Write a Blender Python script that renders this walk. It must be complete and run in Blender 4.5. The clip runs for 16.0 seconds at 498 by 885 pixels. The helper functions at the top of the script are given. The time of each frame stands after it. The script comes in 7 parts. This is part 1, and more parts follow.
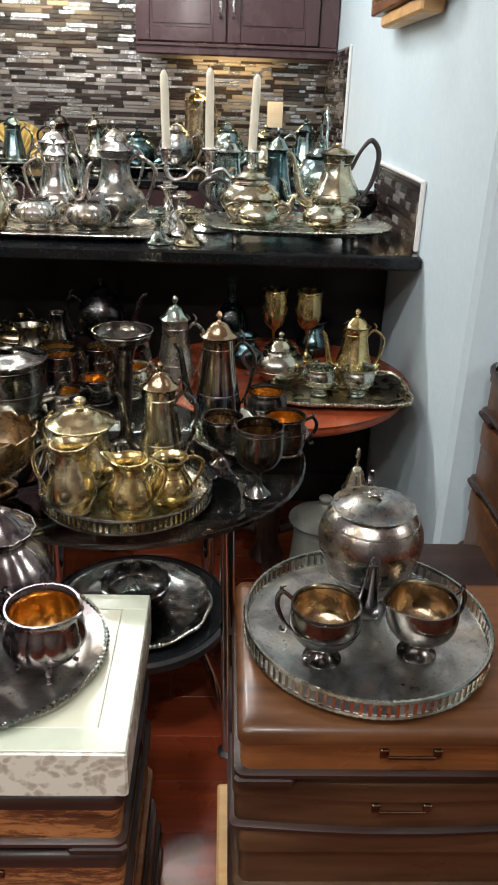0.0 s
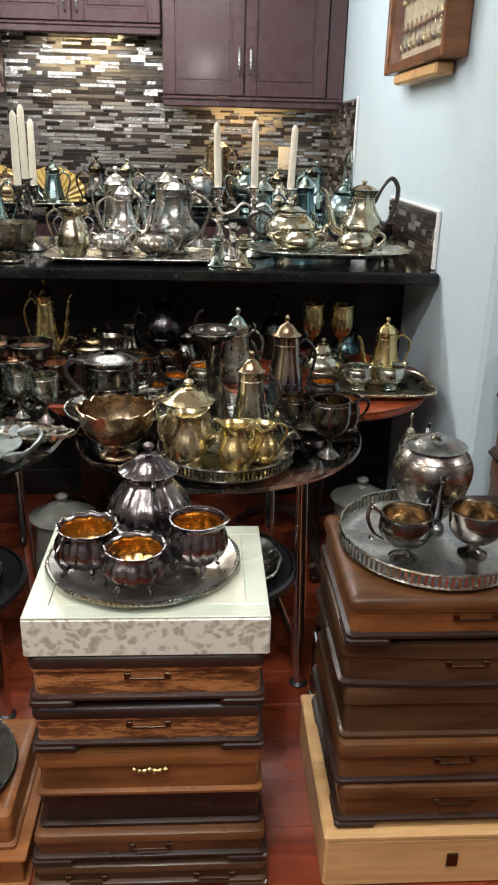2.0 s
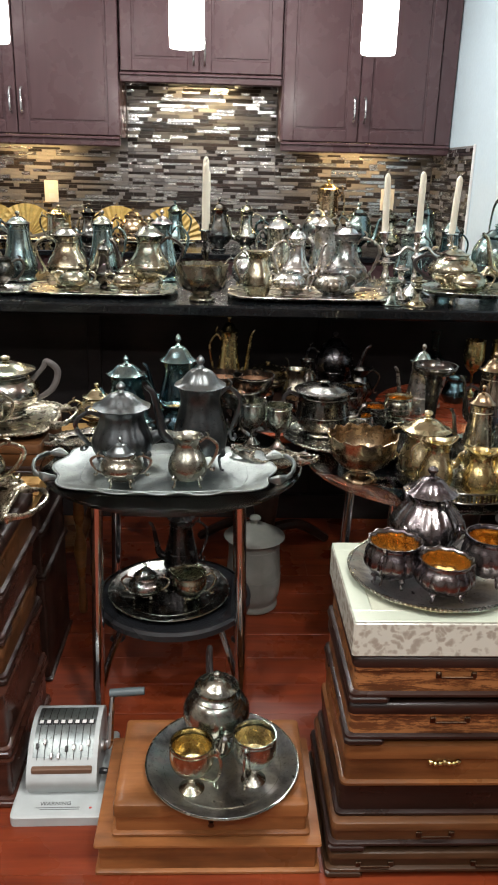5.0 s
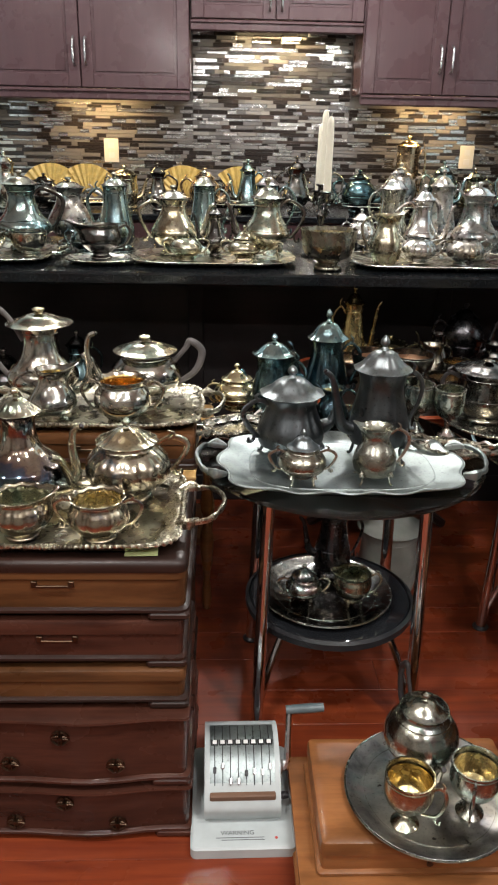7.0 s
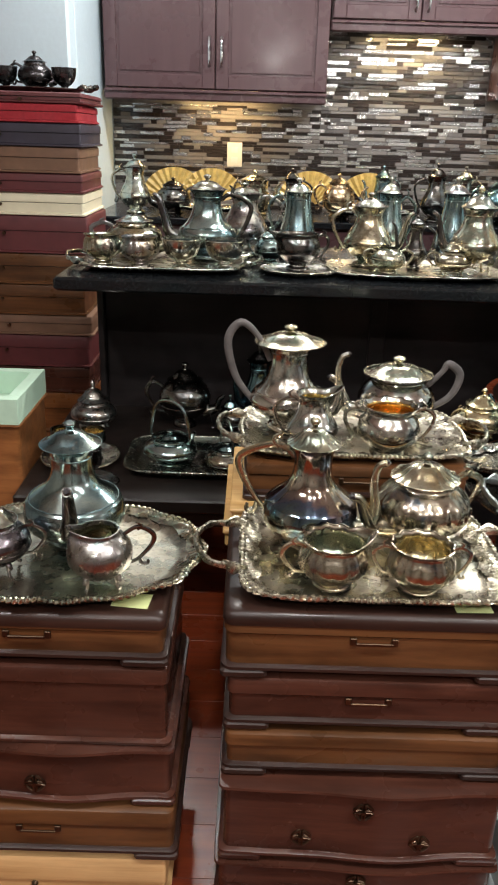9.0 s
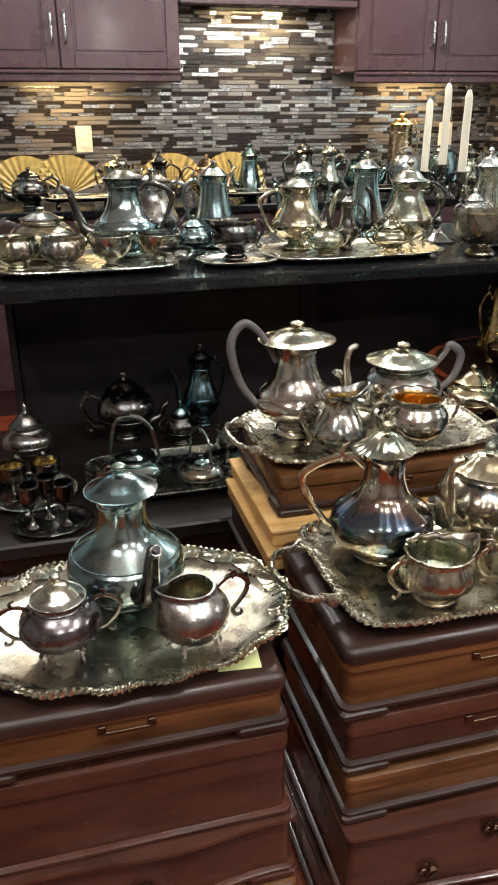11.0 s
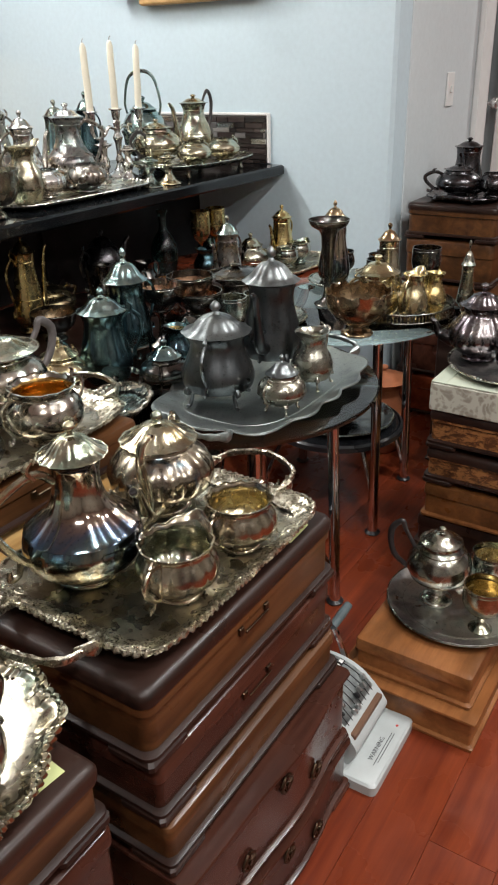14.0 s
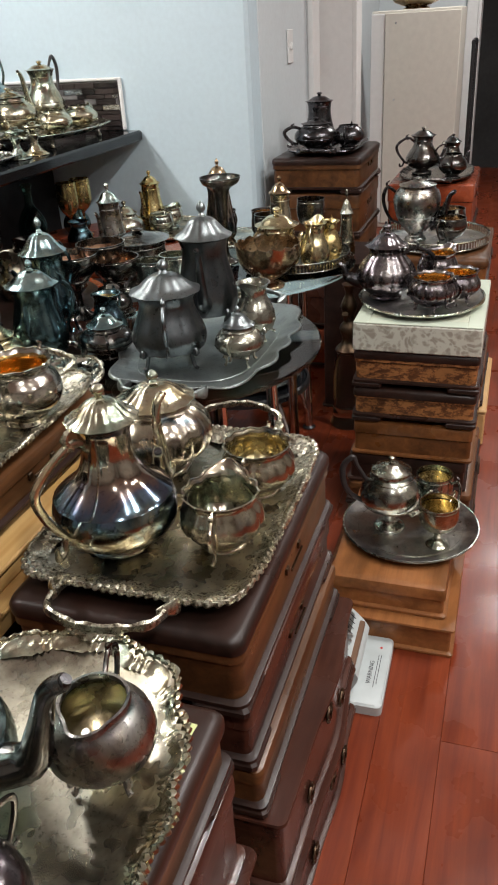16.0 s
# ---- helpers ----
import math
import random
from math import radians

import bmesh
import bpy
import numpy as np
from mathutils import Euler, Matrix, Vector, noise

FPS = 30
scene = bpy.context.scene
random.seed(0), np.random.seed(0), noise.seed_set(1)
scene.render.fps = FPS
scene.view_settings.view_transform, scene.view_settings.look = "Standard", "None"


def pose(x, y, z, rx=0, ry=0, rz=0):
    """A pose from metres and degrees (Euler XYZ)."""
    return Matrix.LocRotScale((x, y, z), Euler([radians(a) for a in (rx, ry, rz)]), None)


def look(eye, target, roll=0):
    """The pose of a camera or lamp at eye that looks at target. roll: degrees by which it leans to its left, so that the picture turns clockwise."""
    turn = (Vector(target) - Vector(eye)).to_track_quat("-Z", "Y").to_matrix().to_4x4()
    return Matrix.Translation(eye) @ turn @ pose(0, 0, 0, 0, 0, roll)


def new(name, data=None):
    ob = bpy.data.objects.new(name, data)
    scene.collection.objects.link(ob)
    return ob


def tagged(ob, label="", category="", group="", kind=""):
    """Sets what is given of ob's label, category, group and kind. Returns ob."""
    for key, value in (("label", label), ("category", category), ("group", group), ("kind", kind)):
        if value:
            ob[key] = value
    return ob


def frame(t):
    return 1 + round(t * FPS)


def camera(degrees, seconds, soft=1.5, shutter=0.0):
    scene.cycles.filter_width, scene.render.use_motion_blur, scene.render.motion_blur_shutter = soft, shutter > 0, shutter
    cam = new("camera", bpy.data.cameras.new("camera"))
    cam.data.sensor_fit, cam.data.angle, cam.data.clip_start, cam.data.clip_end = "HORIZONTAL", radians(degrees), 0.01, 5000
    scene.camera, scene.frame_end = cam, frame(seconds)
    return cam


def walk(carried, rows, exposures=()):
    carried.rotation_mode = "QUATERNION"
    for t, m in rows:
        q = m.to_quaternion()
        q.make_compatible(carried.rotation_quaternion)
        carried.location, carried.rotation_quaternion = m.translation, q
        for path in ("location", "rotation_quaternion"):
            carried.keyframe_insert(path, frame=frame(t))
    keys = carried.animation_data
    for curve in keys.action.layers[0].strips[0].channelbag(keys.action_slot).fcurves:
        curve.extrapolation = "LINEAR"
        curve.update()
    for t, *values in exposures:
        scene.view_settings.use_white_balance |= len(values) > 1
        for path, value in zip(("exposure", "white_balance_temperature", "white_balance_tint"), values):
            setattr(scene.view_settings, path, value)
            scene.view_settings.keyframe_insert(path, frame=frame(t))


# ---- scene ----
cam = camera(35.8, 16.0, 2.0)
METRES, EYE, TILT, LEAN, TURN = 3.0, 1.22, 0.0, 0.0, -2.3
ROWS = [
    (0.0, 0.0, 0.0, 0.0, 0.9, -24.35, -1.98),
    (0.5, -0.0184, -0.0312, 0.0034, -0.4, -23.25, -1.66),
    (1.0, -0.0413, -0.0663, 0.0018, -1.49, -22.69, -1.43),
    (1.5, -0.0503, -0.0853, 0.0021, -1.12, -22.38, -1.37),
    (2.0, -0.0611, -0.1183, 0.0013, -0.66, -21.5, -1.33),
    (2.5, -0.0806, -0.1426, 0.0082, 0.58, -20.87, -1.96),
    (3.0, -0.1012, -0.1541, 0.0134, 2.54, -20.87, -2.59),
    (3.5, -0.1277, -0.1601, 0.0158, 2.95, -20.24, -2.35),
    (4.0, -0.1643, -0.1668, 0.0169, 1.7, -19.66, -1.87),
    (4.5, -0.2001, -0.1729, 0.0154, 0.5, -19.14, -1.55),
    (7.0, -0.3505, -0.1069, 0.0081, 0.64, -22.08, -1.12),
    (7.5, -0.4007, -0.1017, 0.0075, -1.73, -22.47, -0.71),
    (8.0, -0.4344, -0.0979, 0.0079, -0.42, -22.4, -1.55),
    (8.5, -0.473, -0.0778, 0.004, 3.71, -21.77, -1.81),
    (11.0, -0.6349, 0.0006, 0.0009, -12.45, -22.9, 0.42),
    (11.5, -0.6481, 0.0267, 0.0007, -18.29, -23.19, 0.48),
    (12.0, -0.662, 0.041, 0.0033, -26.25, -23.64, -0.01),
    (12.5, -0.6884, 0.0576, 0.0006, -36.57, -24.19, 0.74),
    (13.0, -0.7018, 0.0618, -0.0016, -44.6, -24.95, 0.33),
    (13.5, -0.6967, 0.0775, -0.0055, -50.06, -25.58, 0.27),
    (14.0, -0.6839, 0.1022, -0.0087, -54.92, -26.01, 1.43),
    (14.5, -0.682, 0.1127, -0.0089, -59.25, -27.0, 0.96),
    (15.0, -0.6977, 0.1338, -0.0099, -64.3, -27.37, 1.24),
    (15.5, -0.7225, 0.1647, -0.0133, -68.67, -27.67, 2.34),
    (16.0, -0.7308, 0.1736, -0.0182, -69.98, -28.2, 3.14),
]
walk(cam, [(t, pose(0, 0, EYE, TILT, LEAN, TURN) @ pose(METRES * x, METRES * y, METRES * z, 90 + pitch, roll, yaw)) for t, x, y, z, yaw, pitch, roll in ROWS],
     [(0.0, 0.06), (2.5, 0.0), (7.0, 0.05), (8.5, 0.11), (11.0, 0.17), (12.5, 0.0), (13.5, -0.13), (14.5, -0.06), (16.0, -0.05)])

# ---------------------------------------------------------------- light
world = bpy.data.worlds.new("world")
scene.world = world
world.use_nodes = True
world.node_tree.nodes["Background"].inputs[0].default_value = (0.9, 0.95, 1.0, 1)
world.node_tree.nodes["Background"].inputs[1].default_value = 0.01

WHITE, WARM = (1.0, 0.985, 0.96), (1.0, 0.66, 0.28)


def area_lamp(loc, size, power, color, target=None):
    data = bpy.data.lights.new("lamp", "AREA")
    data.shape, data.size, data.size_y = "RECTANGLE", size[0], size[1]
    data.energy, data.color = power, color
    ob = new("lamp", data)
    ob.matrix_world = look(loc, target or (loc[0], loc[1] + 0.001, loc[2] - 1))
    return ob


CEIL = 2.5
SPOTS = [(-2.6, 0.1), (-1.5, 0.1), (-0.4, 0.1), (-2.0, -1.3), (-0.6, -1.3), (-1.9, 2.95), (-0.8, 2.95), (-0.45, 3.0), (0.0, -0.55), (2.6, 0.3)]
SPOT_POWER = 19
for sx, sy in SPOTS:
    area_lamp((sx, sy, CEIL - 0.02), (0.12, 0.12), SPOT_POWER * (0.95 if sy > 2 else 1.9 if sx > 2 else 1.0), WHITE)
for sx in (-1.72, 0.0):
    area_lamp((sx, 3.98, 1.395), (0.34, 0.03), 4.0, WARM)
area_lamp((-0.82, 3.98, 1.69), (0.35, 0.03), 4.0, (1.0, 0.74, 0.38))

# ---------------------------------------------------------------- materials


def mat(name):
    m = bpy.data.materials.new(name)
    m.use_nodes = True
    t = m.node_tree
    return m, t, t.nodes["Principled BSDF"]


def add(t, kind, **inputs):
    n = t.nodes.new(kind)
    for key, v in inputs.items():
        n.inputs[key.replace("_", " ")].default_value = v
    return n


def coords(t, scale=(1, 1, 1), per_object=False):
    c = t.nodes.new("ShaderNodeTexCoord")
    mp = t.nodes.new("ShaderNodeMapping")
    mp.inputs["Scale"].default_value = scale
    t.links.new(c.outputs["Object"], mp.inputs["Vector"])
    if per_object:
        info = t.nodes.new("ShaderNodeObjectInfo")
        mul = t.nodes.new("ShaderNodeMath")
        mul.operation = "MULTIPLY"
        mul.inputs[1].default_value = 37.0
        t.links.new(info.outputs["Random"], mul.inputs[0])
        t.links.new(mul.outputs[0], mp.inputs["Location"])
    return mp.outputs["Vector"]


def noise_tex(t, vec, scale, detail=4.0, rough=0.55, distort=0.0):
    n = add(t, "ShaderNodeTexNoise", Scale=scale, Detail=detail, Roughness=rough, Distortion=distort)
    t.links.new(vec, n.inputs["Vector"])
    return n.outputs["Fac"]


def ramp(t, fac, stops):
    r = t.nodes.new("ShaderNodeValToRGB")
    e = r.color_ramp.elements
    while len(e) < len(stops):
        e.new(0.5)
    for el, (p, c) in zip(e, stops):
        el.position, el.color = p, (*c, 1) if len(c) == 3 else c
    t.links.new(fac, r.inputs["Fac"])
    return r.outputs["Color"]


def grey(v):
    return (v, v, v)


def bump(t, bsdf, fac, strength, distance=0.002):
    b = add(t, "ShaderNodeBump", Strength=strength, Distance=distance)
    t.links.new(fac, b.inputs["Height"])
    t.links.new(b.outputs["Normal"], bsdf.inputs["Normal"])


def mix_color(t, fac, a, b, blend="MIX"):
    """Mixes two colours; each input is a socket, a number or a colour."""
    n = t.nodes.new("ShaderNodeMix")
    n.data_type, n.blend_type = "RGBA", blend
    for key, v in (("Factor", fac), ("A", a), ("B", b)):
        if hasattr(v, "is_linked"):
            t.links.new(v, n.inputs[key])
        else:
            n.inputs[key].default_value = v if key == "Factor" else (*v, 1)
    return n.outputs["Result"]


OXIDE = [(0.30, (1.0, 0.80, 0.52)), (0.42, (1.0, 0.97, 0.92)), (0.54, (0.96, 0.98, 1.0)), (0.62, (0.50, 0.74, 0.80)), (0.70, (0.80, 0.60, 0.72)), (0.80, (1.0, 0.78, 0.50))]


def metal(name, stops, rough=(0.12, 0.32), patch=14.0, relief=0.018, oxide=0.0, chased=0.0, zone=None):
    """Tarnished metal: stops run from clean to tarnished along a cloudy patchiness; oxide tints it with
    thin-film colours, chased adds tooled relief with dark recesses, zone bands the tarnish by height."""
    m, t, b = mat(name)
    vec = coords(t, per_object=True)
    cloud = noise_tex(t, vec, patch, 5, 0.6, 0.6)
    if zone:
        sep = t.nodes.new("ShaderNodeSeparateXYZ")
        t.links.new(coords(t), sep.inputs[0])
        band = t.nodes.new("ShaderNodeMapRange")
        band.inputs["From Min"].default_value, band.inputs["From Max"].default_value = zone
        band.inputs["To Min"].default_value, band.inputs["To Max"].default_value = 0.26, 0.0
        t.links.new(sep.outputs[2], band.inputs["Value"])
        plus = t.nodes.new("ShaderNodeMath")
        t.links.new(cloud, plus.inputs[0])
        t.links.new(band.outputs[0], plus.inputs[1])
        cloud = plus.outputs[0]
    col = ramp(t, cloud, stops)
    if oxide:
        film = noise_tex(t, vec, patch * 0.55, 3, 0.5, 0.9)
        col = mix_color(t, oxide, col, ramp(t, film, OXIDE), "MULTIPLY")
    height = noise_tex(t, vec, 60, 3)
    specks = noise_tex(t, vec, 210, 3, 0.6)
    col = mix_color(t, 1.0, col, ramp(t, specks, [(0.30, grey(0.55)), (0.42, grey(1.0))]), "MULTIPLY")
    if chased:
        v = add(t, "ShaderNodeTexVoronoi", Scale=95.0)
        t.links.new(coords(t), v.inputs["Vector"])
        where = ramp(t, noise_tex(t, coords(t, per_object=True), 16, 2), [(0.40, grey(0.0)), (0.54, grey(1.0))])
        cut = mix_color(t, where, grey(0.5), ramp(t, v.outputs["Distance"], [(0.05, grey(1.0)), (0.62, grey(0.0))]))
        col = mix_color(t, min(1.0, chased), col, ramp(t, cut, [(0.16, grey(0.34)), (0.46, grey(1.0))]), "MULTIPLY")
        height = mix_color(t, min(1.0, 0.35 + chased), height, cut)
        relief = max(relief, 0.55 * chased)
    t.links.new(col, b.inputs["Base Color"])
    fine = noise_tex(t, vec, patch * 3, 2)
    t.links.new(ramp(t, fine, [(0.3, grey(rough[0])), (0.75, grey(rough[1]))]), b.inputs["Roughness"])
    b.inputs["Metallic"].default_value = 1.0
    bump(t, b, height, relief, 0.0015)
    return m


SILVER = metal("silver_plate", [(0.25, (0.72, 0.73, 0.65)), (0.48, (0.54, 0.545, 0.47)), (0.62, (0.33, 0.335, 0.30)), (0.8, (0.17, 0.175, 0.16))], (0.15, 0.32), 18, oxide=0.75, chased=0.14)
SILVER_BRIGHT = metal("bright_silver", [(0.3, (0.85, 0.83, 0.80)), (0.8, (0.6, 0.58, 0.56))], (0.12, 0.28), oxide=0.5, chased=0.12)
SILVER_WARM = metal("yellowed_silver", [(0.25, (0.70, 0.68, 0.55)), (0.5, (0.52, 0.49, 0.37)), (0.65, (0.33, 0.29, 0.21)), (0.8, (0.20, 0.175, 0.13))], (0.15, 0.32), 18, oxide=0.75, chased=0.14)
SILVER_PINK = metal("rosy_tarnished_silver", [(0.3, (0.52, 0.51, 0.46)), (0.5, (0.36, 0.34, 0.315)), (0.62, (0.24, 0.22, 0.22)), (0.8, (0.15, 0.145, 0.155))], (0.22, 0.38), 20, 0.03, oxide=0.75)
SILVER_TEAL = metal("blue_green_tarnished_silver", [(0.28, (0.54, 0.62, 0.57)), (0.47, (0.34, 0.45, 0.44)), (0.64, (0.15, 0.24, 0.27)), (0.82, (0.36, 0.30, 0.22))], (0.12, 0.26), 12, oxide=0.35)
SILVER_RAINBOW = metal("iridescent_tarnished_silver", [(0.36, (0.56, 0.52, 0.43)), (0.52, (0.43, 0.355, 0.28)), (0.60, (0.27, 0.225, 0.23)), (0.66, (0.13, 0.17, 0.25)), (0.73, (0.14, 0.21, 0.23)), (0.82, (0.40, 0.35, 0.24))], (0.09, 0.18), 9, 0.01, zone=(0.02, 0.12))
SILVER_PATCHY = metal("patchily_tarnished_silver", [(0.34, (0.58, 0.53, 0.42)), (0.50, (0.44, 0.39, 0.29)), (0.60, (0.30, 0.26, 0.22)), (0.67, (0.12, 0.17, 0.20)), (0.76, (0.36, 0.31, 0.22))], (0.15, 0.28), 15, 0.015, chased=0.12)
REPOUSSE = metal("floral_chased_silver", [(0.28, (0.78, 0.74, 0.64)), (0.50, (0.60, 0.56, 0.48)), (0.66, (0.33, 0.36, 0.36)), (0.82, (0.24, 0.20, 0.18))], (0.10, 0.26), 17, 0.02, oxide=0.6, chased=0.30)
PLUM = metal("plum_black_tarnish", [(0.28, (0.36, 0.335, 0.33)), (0.46, (0.22, 0.198, 0.20)), (0.62, (0.13, 0.112, 0.125)), (0.8, (0.07, 0.06, 0.068))], (0.18, 0.32), 18)
TARNISH = metal("dark_tarnished_silver", [(0.25, (0.30, 0.295, 0.27)), (0.45, (0.18, 0.172, 0.16)), (0.6, (0.11, 0.105, 0.10)), (0.8, (0.06, 0.058, 0.06))], (0.12, 0.30), 22, oxide=0.6)
TARNISH_BLUE = metal("deep_blue_tarnish", [(0.3, (0.24, 0.36, 0.37)), (0.52, (0.08, 0.15, 0.17)), (0.68, (0.05, 0.065, 0.085)), (0.8, (0.16, 0.11, 0.08))], (0.12, 0.28), 12)
BLACKENED = metal("blackened_silver", [(0.3, (0.13, 0.125, 0.13)), (0.8, (0.05, 0.05, 0.055))], (0.18, 0.35))
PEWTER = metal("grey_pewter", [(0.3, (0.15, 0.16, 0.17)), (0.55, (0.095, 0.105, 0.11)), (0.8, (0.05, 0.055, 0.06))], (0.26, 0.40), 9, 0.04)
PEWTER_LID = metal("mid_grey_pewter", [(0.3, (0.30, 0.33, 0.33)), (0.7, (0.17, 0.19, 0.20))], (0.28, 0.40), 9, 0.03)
PEWTER_PALE = metal("pale_pewter", [(0.3, (0.42, 0.47, 0.455)), (0.5, (0.33, 0.37, 0.365)), (0.7, (0.20, 0.225, 0.23))], (0.36, 0.50), 11, 0.03)
PEWTER_WARM = metal("warm_pewter", [(0.3, (0.43, 0.43, 0.37)), (0.55, (0.30, 0.285, 0.23)), (0.8, (0.22, 0.165, 0.125))], (0.2, 0.35), 12)
BRASS = metal("aged_brass", [(0.3, (0.74, 0.60, 0.30)), (0.6, (0.54, 0.42, 0.19)), (0.85, (0.27, 0.19, 0.09))], (0.14, 0.34))
TRAYSILVER = metal("worn_tray_silver", [(0.30, (0.70, 0.67, 0.56)), (0.48, (0.55, 0.51, 0.41)), (0.58, (0.37, 0.335, 0.265)), (0.72, (0.20, 0.175, 0.15))], (0.20, 0.38), 11, 0.02, oxide=0.4, chased=0.13)
TRAYGREY = metal("grey_tray_silver", [(0.3, (0.68, 0.67, 0.64)), (0.48, (0.54, 0.53, 0.51)), (0.58, (0.36, 0.35, 0.35)), (0.74, (0.15, 0.145, 0.15))], (0.27, 0.42), 14, 0.03, oxide=0.4, chased=0.12)
LACE = metal("cast_lace_border", [(0.36, (0.78, 0.74, 0.62)), (0.52, (0.56, 0.52, 0.41)), (0.68, (0.20, 0.17, 0.12))], (0.22, 0.40), 110, 0.4, chased=0.5)
BRASS_PALE = metal("pale_brass", [(0.3, (0.72, 0.64, 0.42)), (0.75, (0.44, 0.36, 0.20))], (0.16, 0.34))
COPPER = metal("worn_copper_plate", [(0.3, (0.52, 0.42, 0.28)), (0.55, (0.36, 0.26, 0.16)), (0.8, (0.20, 0.145, 0.095))], (0.16, 0.34))
COPPER_ROSE = metal("rosy_copper_lining", [(0.3, (0.72, 0.46, 0.30)), (0.75, (0.44, 0.24, 0.14))], (0.20, 0.34), 10, 0.02)
GILT = metal("gilt_lining", [(0.3, (0.80, 0.55, 0.22)), (0.75, (0.52, 0.30, 0.09))], (0.16, 0.30), 10, 0.02)
CHASED = metal("chased_silver", [(0.3, (0.76, 0.73, 0.66)), (0.55, (0.58, 0.55, 0.47)), (0.75, (0.34, 0.31, 0.26))], (0.14, 0.32), 40, 0.14, chased=0.6)
CHROME = metal("chrome", [(0.3, (0.75, 0.75, 0.76)), (0.8, (0.6, 0.6, 0.62))], (0.05, 0.12))
STEEL = metal("brushed_steel", [(0.3, (0.62, 0.62, 0.62)), (0.8, (0.5, 0.5, 0.5))], (0.22, 0.4))


def plain(name, col, rough=0.5, var=0.15, scale=30.0, relief=0.1, coat=0.0, spec=0.5):
    m, t, b = mat(name)
    vec = coords(t)
    f = noise_tex(t, vec, scale, 6)
    lo, hi = [c * (1 - var) for c in col], [min(1, c * (1 + var)) for c in col]
    t.links.new(ramp(t, f, [(0.3, lo), (0.7, hi)]), b.inputs["Base Color"])
    g = noise_tex(t, vec, scale * 0.13, 3)
    t.links.new(ramp(t, g, [(0.3, grey(max(0.02, rough * 0.8))), (0.7, grey(min(1, rough * 1.2)))]), b.inputs["Roughness"])
    b.inputs["Coat Weight"].default_value = coat
    b.inputs["Coat Roughness"].default_value = 0.12
    b.inputs["Specular IOR Level"].default_value = spec
    bump(t, b, f, relief, 0.001)
    return m


def wood(name, dark, light, rough=0.3, along="x", coat=0.15, worn=0.0, aged=0.5):
    m, t, b = mat(name)
    s = {"x": (2.2, 38, 38), "y": (38, 2.2, 38), "z": (38, 38, 2.2)}[along]
    vec = coords(t, s, per_object=True)
    grain = noise_tex(t, vec, 1.0, 8, 0.65, 0.7)
    col = ramp(t, grain, [(0.3, dark), (0.7, light)])
    if worn:
        wv = coords(t, (11, 30, 60), per_object=True)
        wf = noise_tex(t, wv, 1.0, 9, 0.82, 0.2)
        mx = t.nodes.new("ShaderNodeMix")
        mx.data_type = "RGBA"
        t.links.new(ramp(t, wf, [(0.47, grey(0)), (0.53, grey(worn))]), mx.inputs["Factor"])
        t.links.new(col, mx.inputs["A"])
        mx.inputs["B"].default_value = (0.40, 0.175, 0.062, 1)
        col = mx.outputs["Result"]
    blotch = noise_tex(t, coords(t, per_object=True), 7, 4)
    stain = t.nodes.new("ShaderNodeMix")
    stain.data_type, stain.blend_type = "RGBA", "MULTIPLY"
    stain.inputs["Factor"].default_value = 1.0
    t.links.new(col, stain.inputs["A"])
    t.links.new(ramp(t, noise_tex(t, coords(t, (4, 9, 14), True), 1.0, 5, 0.6), [(0.34, grey(aged)), (0.56, grey(1.0))]), stain.inputs["B"])
    t.links.new(stain.outputs["Result"], b.inputs["Base Color"])
    t.links.new(ramp(t, blotch, [(0.3, grey(rough * 0.7)), (0.7, grey(min(1, rough * 1.4)))]), b.inputs["Roughness"])
    b.inputs["Coat Weight"].default_value = coat
    b.inputs["Coat Roughness"].default_value = 0.15
    b.inputs["Specular IOR Level"].default_value = 0.34
    bump(t, b, grain, 0.12, 0.001)
    return m


WALNUT = wood("walnut", (0.058, 0.023, 0.009), (0.155, 0.064, 0.023), 0.34)
MAHOGANY = wood("mahogany", (0.040, 0.0145, 0.010), (0.088, 0.031, 0.019), 0.26)
DARKWOOD = wood("dark_stained_wood", (0.016, 0.008, 0.006), (0.038, 0.017, 0.012), 0.36, coat=0.06)
BROWNWOOD = wood("olive_brown_wood", (0.045, 0.022, 0.010), (0.090, 0.045, 0.021), 0.34)
WORNWOOD = wood("worn_walnut", (0.055, 0.020, 0.009), (0.15, 0.056, 0.021), 0.35, worn=0.95, aged=0.7)
CHERRY = wood("cherry_wood", (0.12, 0.044, 0.014), (0.25, 0.098, 0.031), 0.30)
TAN = wood("tan_wood", (0.23, 0.084, 0.026), (0.36, 0.145, 0.048), 0.36)
OAK = wood("light_oak", (0.50, 0.28, 0.11), (0.68, 0.43, 0.20), 0.45, coat=0.05, aged=0.8)
PINE = wood("yellow_pine", (0.50, 0.28, 0.09), (0.66, 0.42, 0.17), 0.45, coat=0.05, aged=0.8)
REDWOOD = wood("red_stained_wood", (0.22, 0.04, 0.015), (0.34, 0.075, 0.03), 0.25)
FLOORWOOD = wood("cherry_floorboards", (0.125, 0.019, 0.0075), (0.245, 0.047, 0.015), 0.30, coat=0.0, aged=0.75)
CABINET = wood("burgundy_lacquer", (0.068, 0.037, 0.041), (0.086, 0.048, 0.052), 0.27, "z", coat=0.10, aged=0.94)
# Dark panel wood taken near black, with the overhang's shade in its colour
PANELWOOD = wood("bar_panel_wood_shaded", (0.006, 0.004, 0.004), (0.011, 0.007, 0.007), 0.6, "x", coat=0.0)
HANDLEWOOD = plain("ebonised_wood", (0.03, 0.026, 0.026), 0.35, 0.3)
HANDLEGREY = plain("grey_wood_handle", (0.10, 0.09, 0.088), 0.35, 0.3)
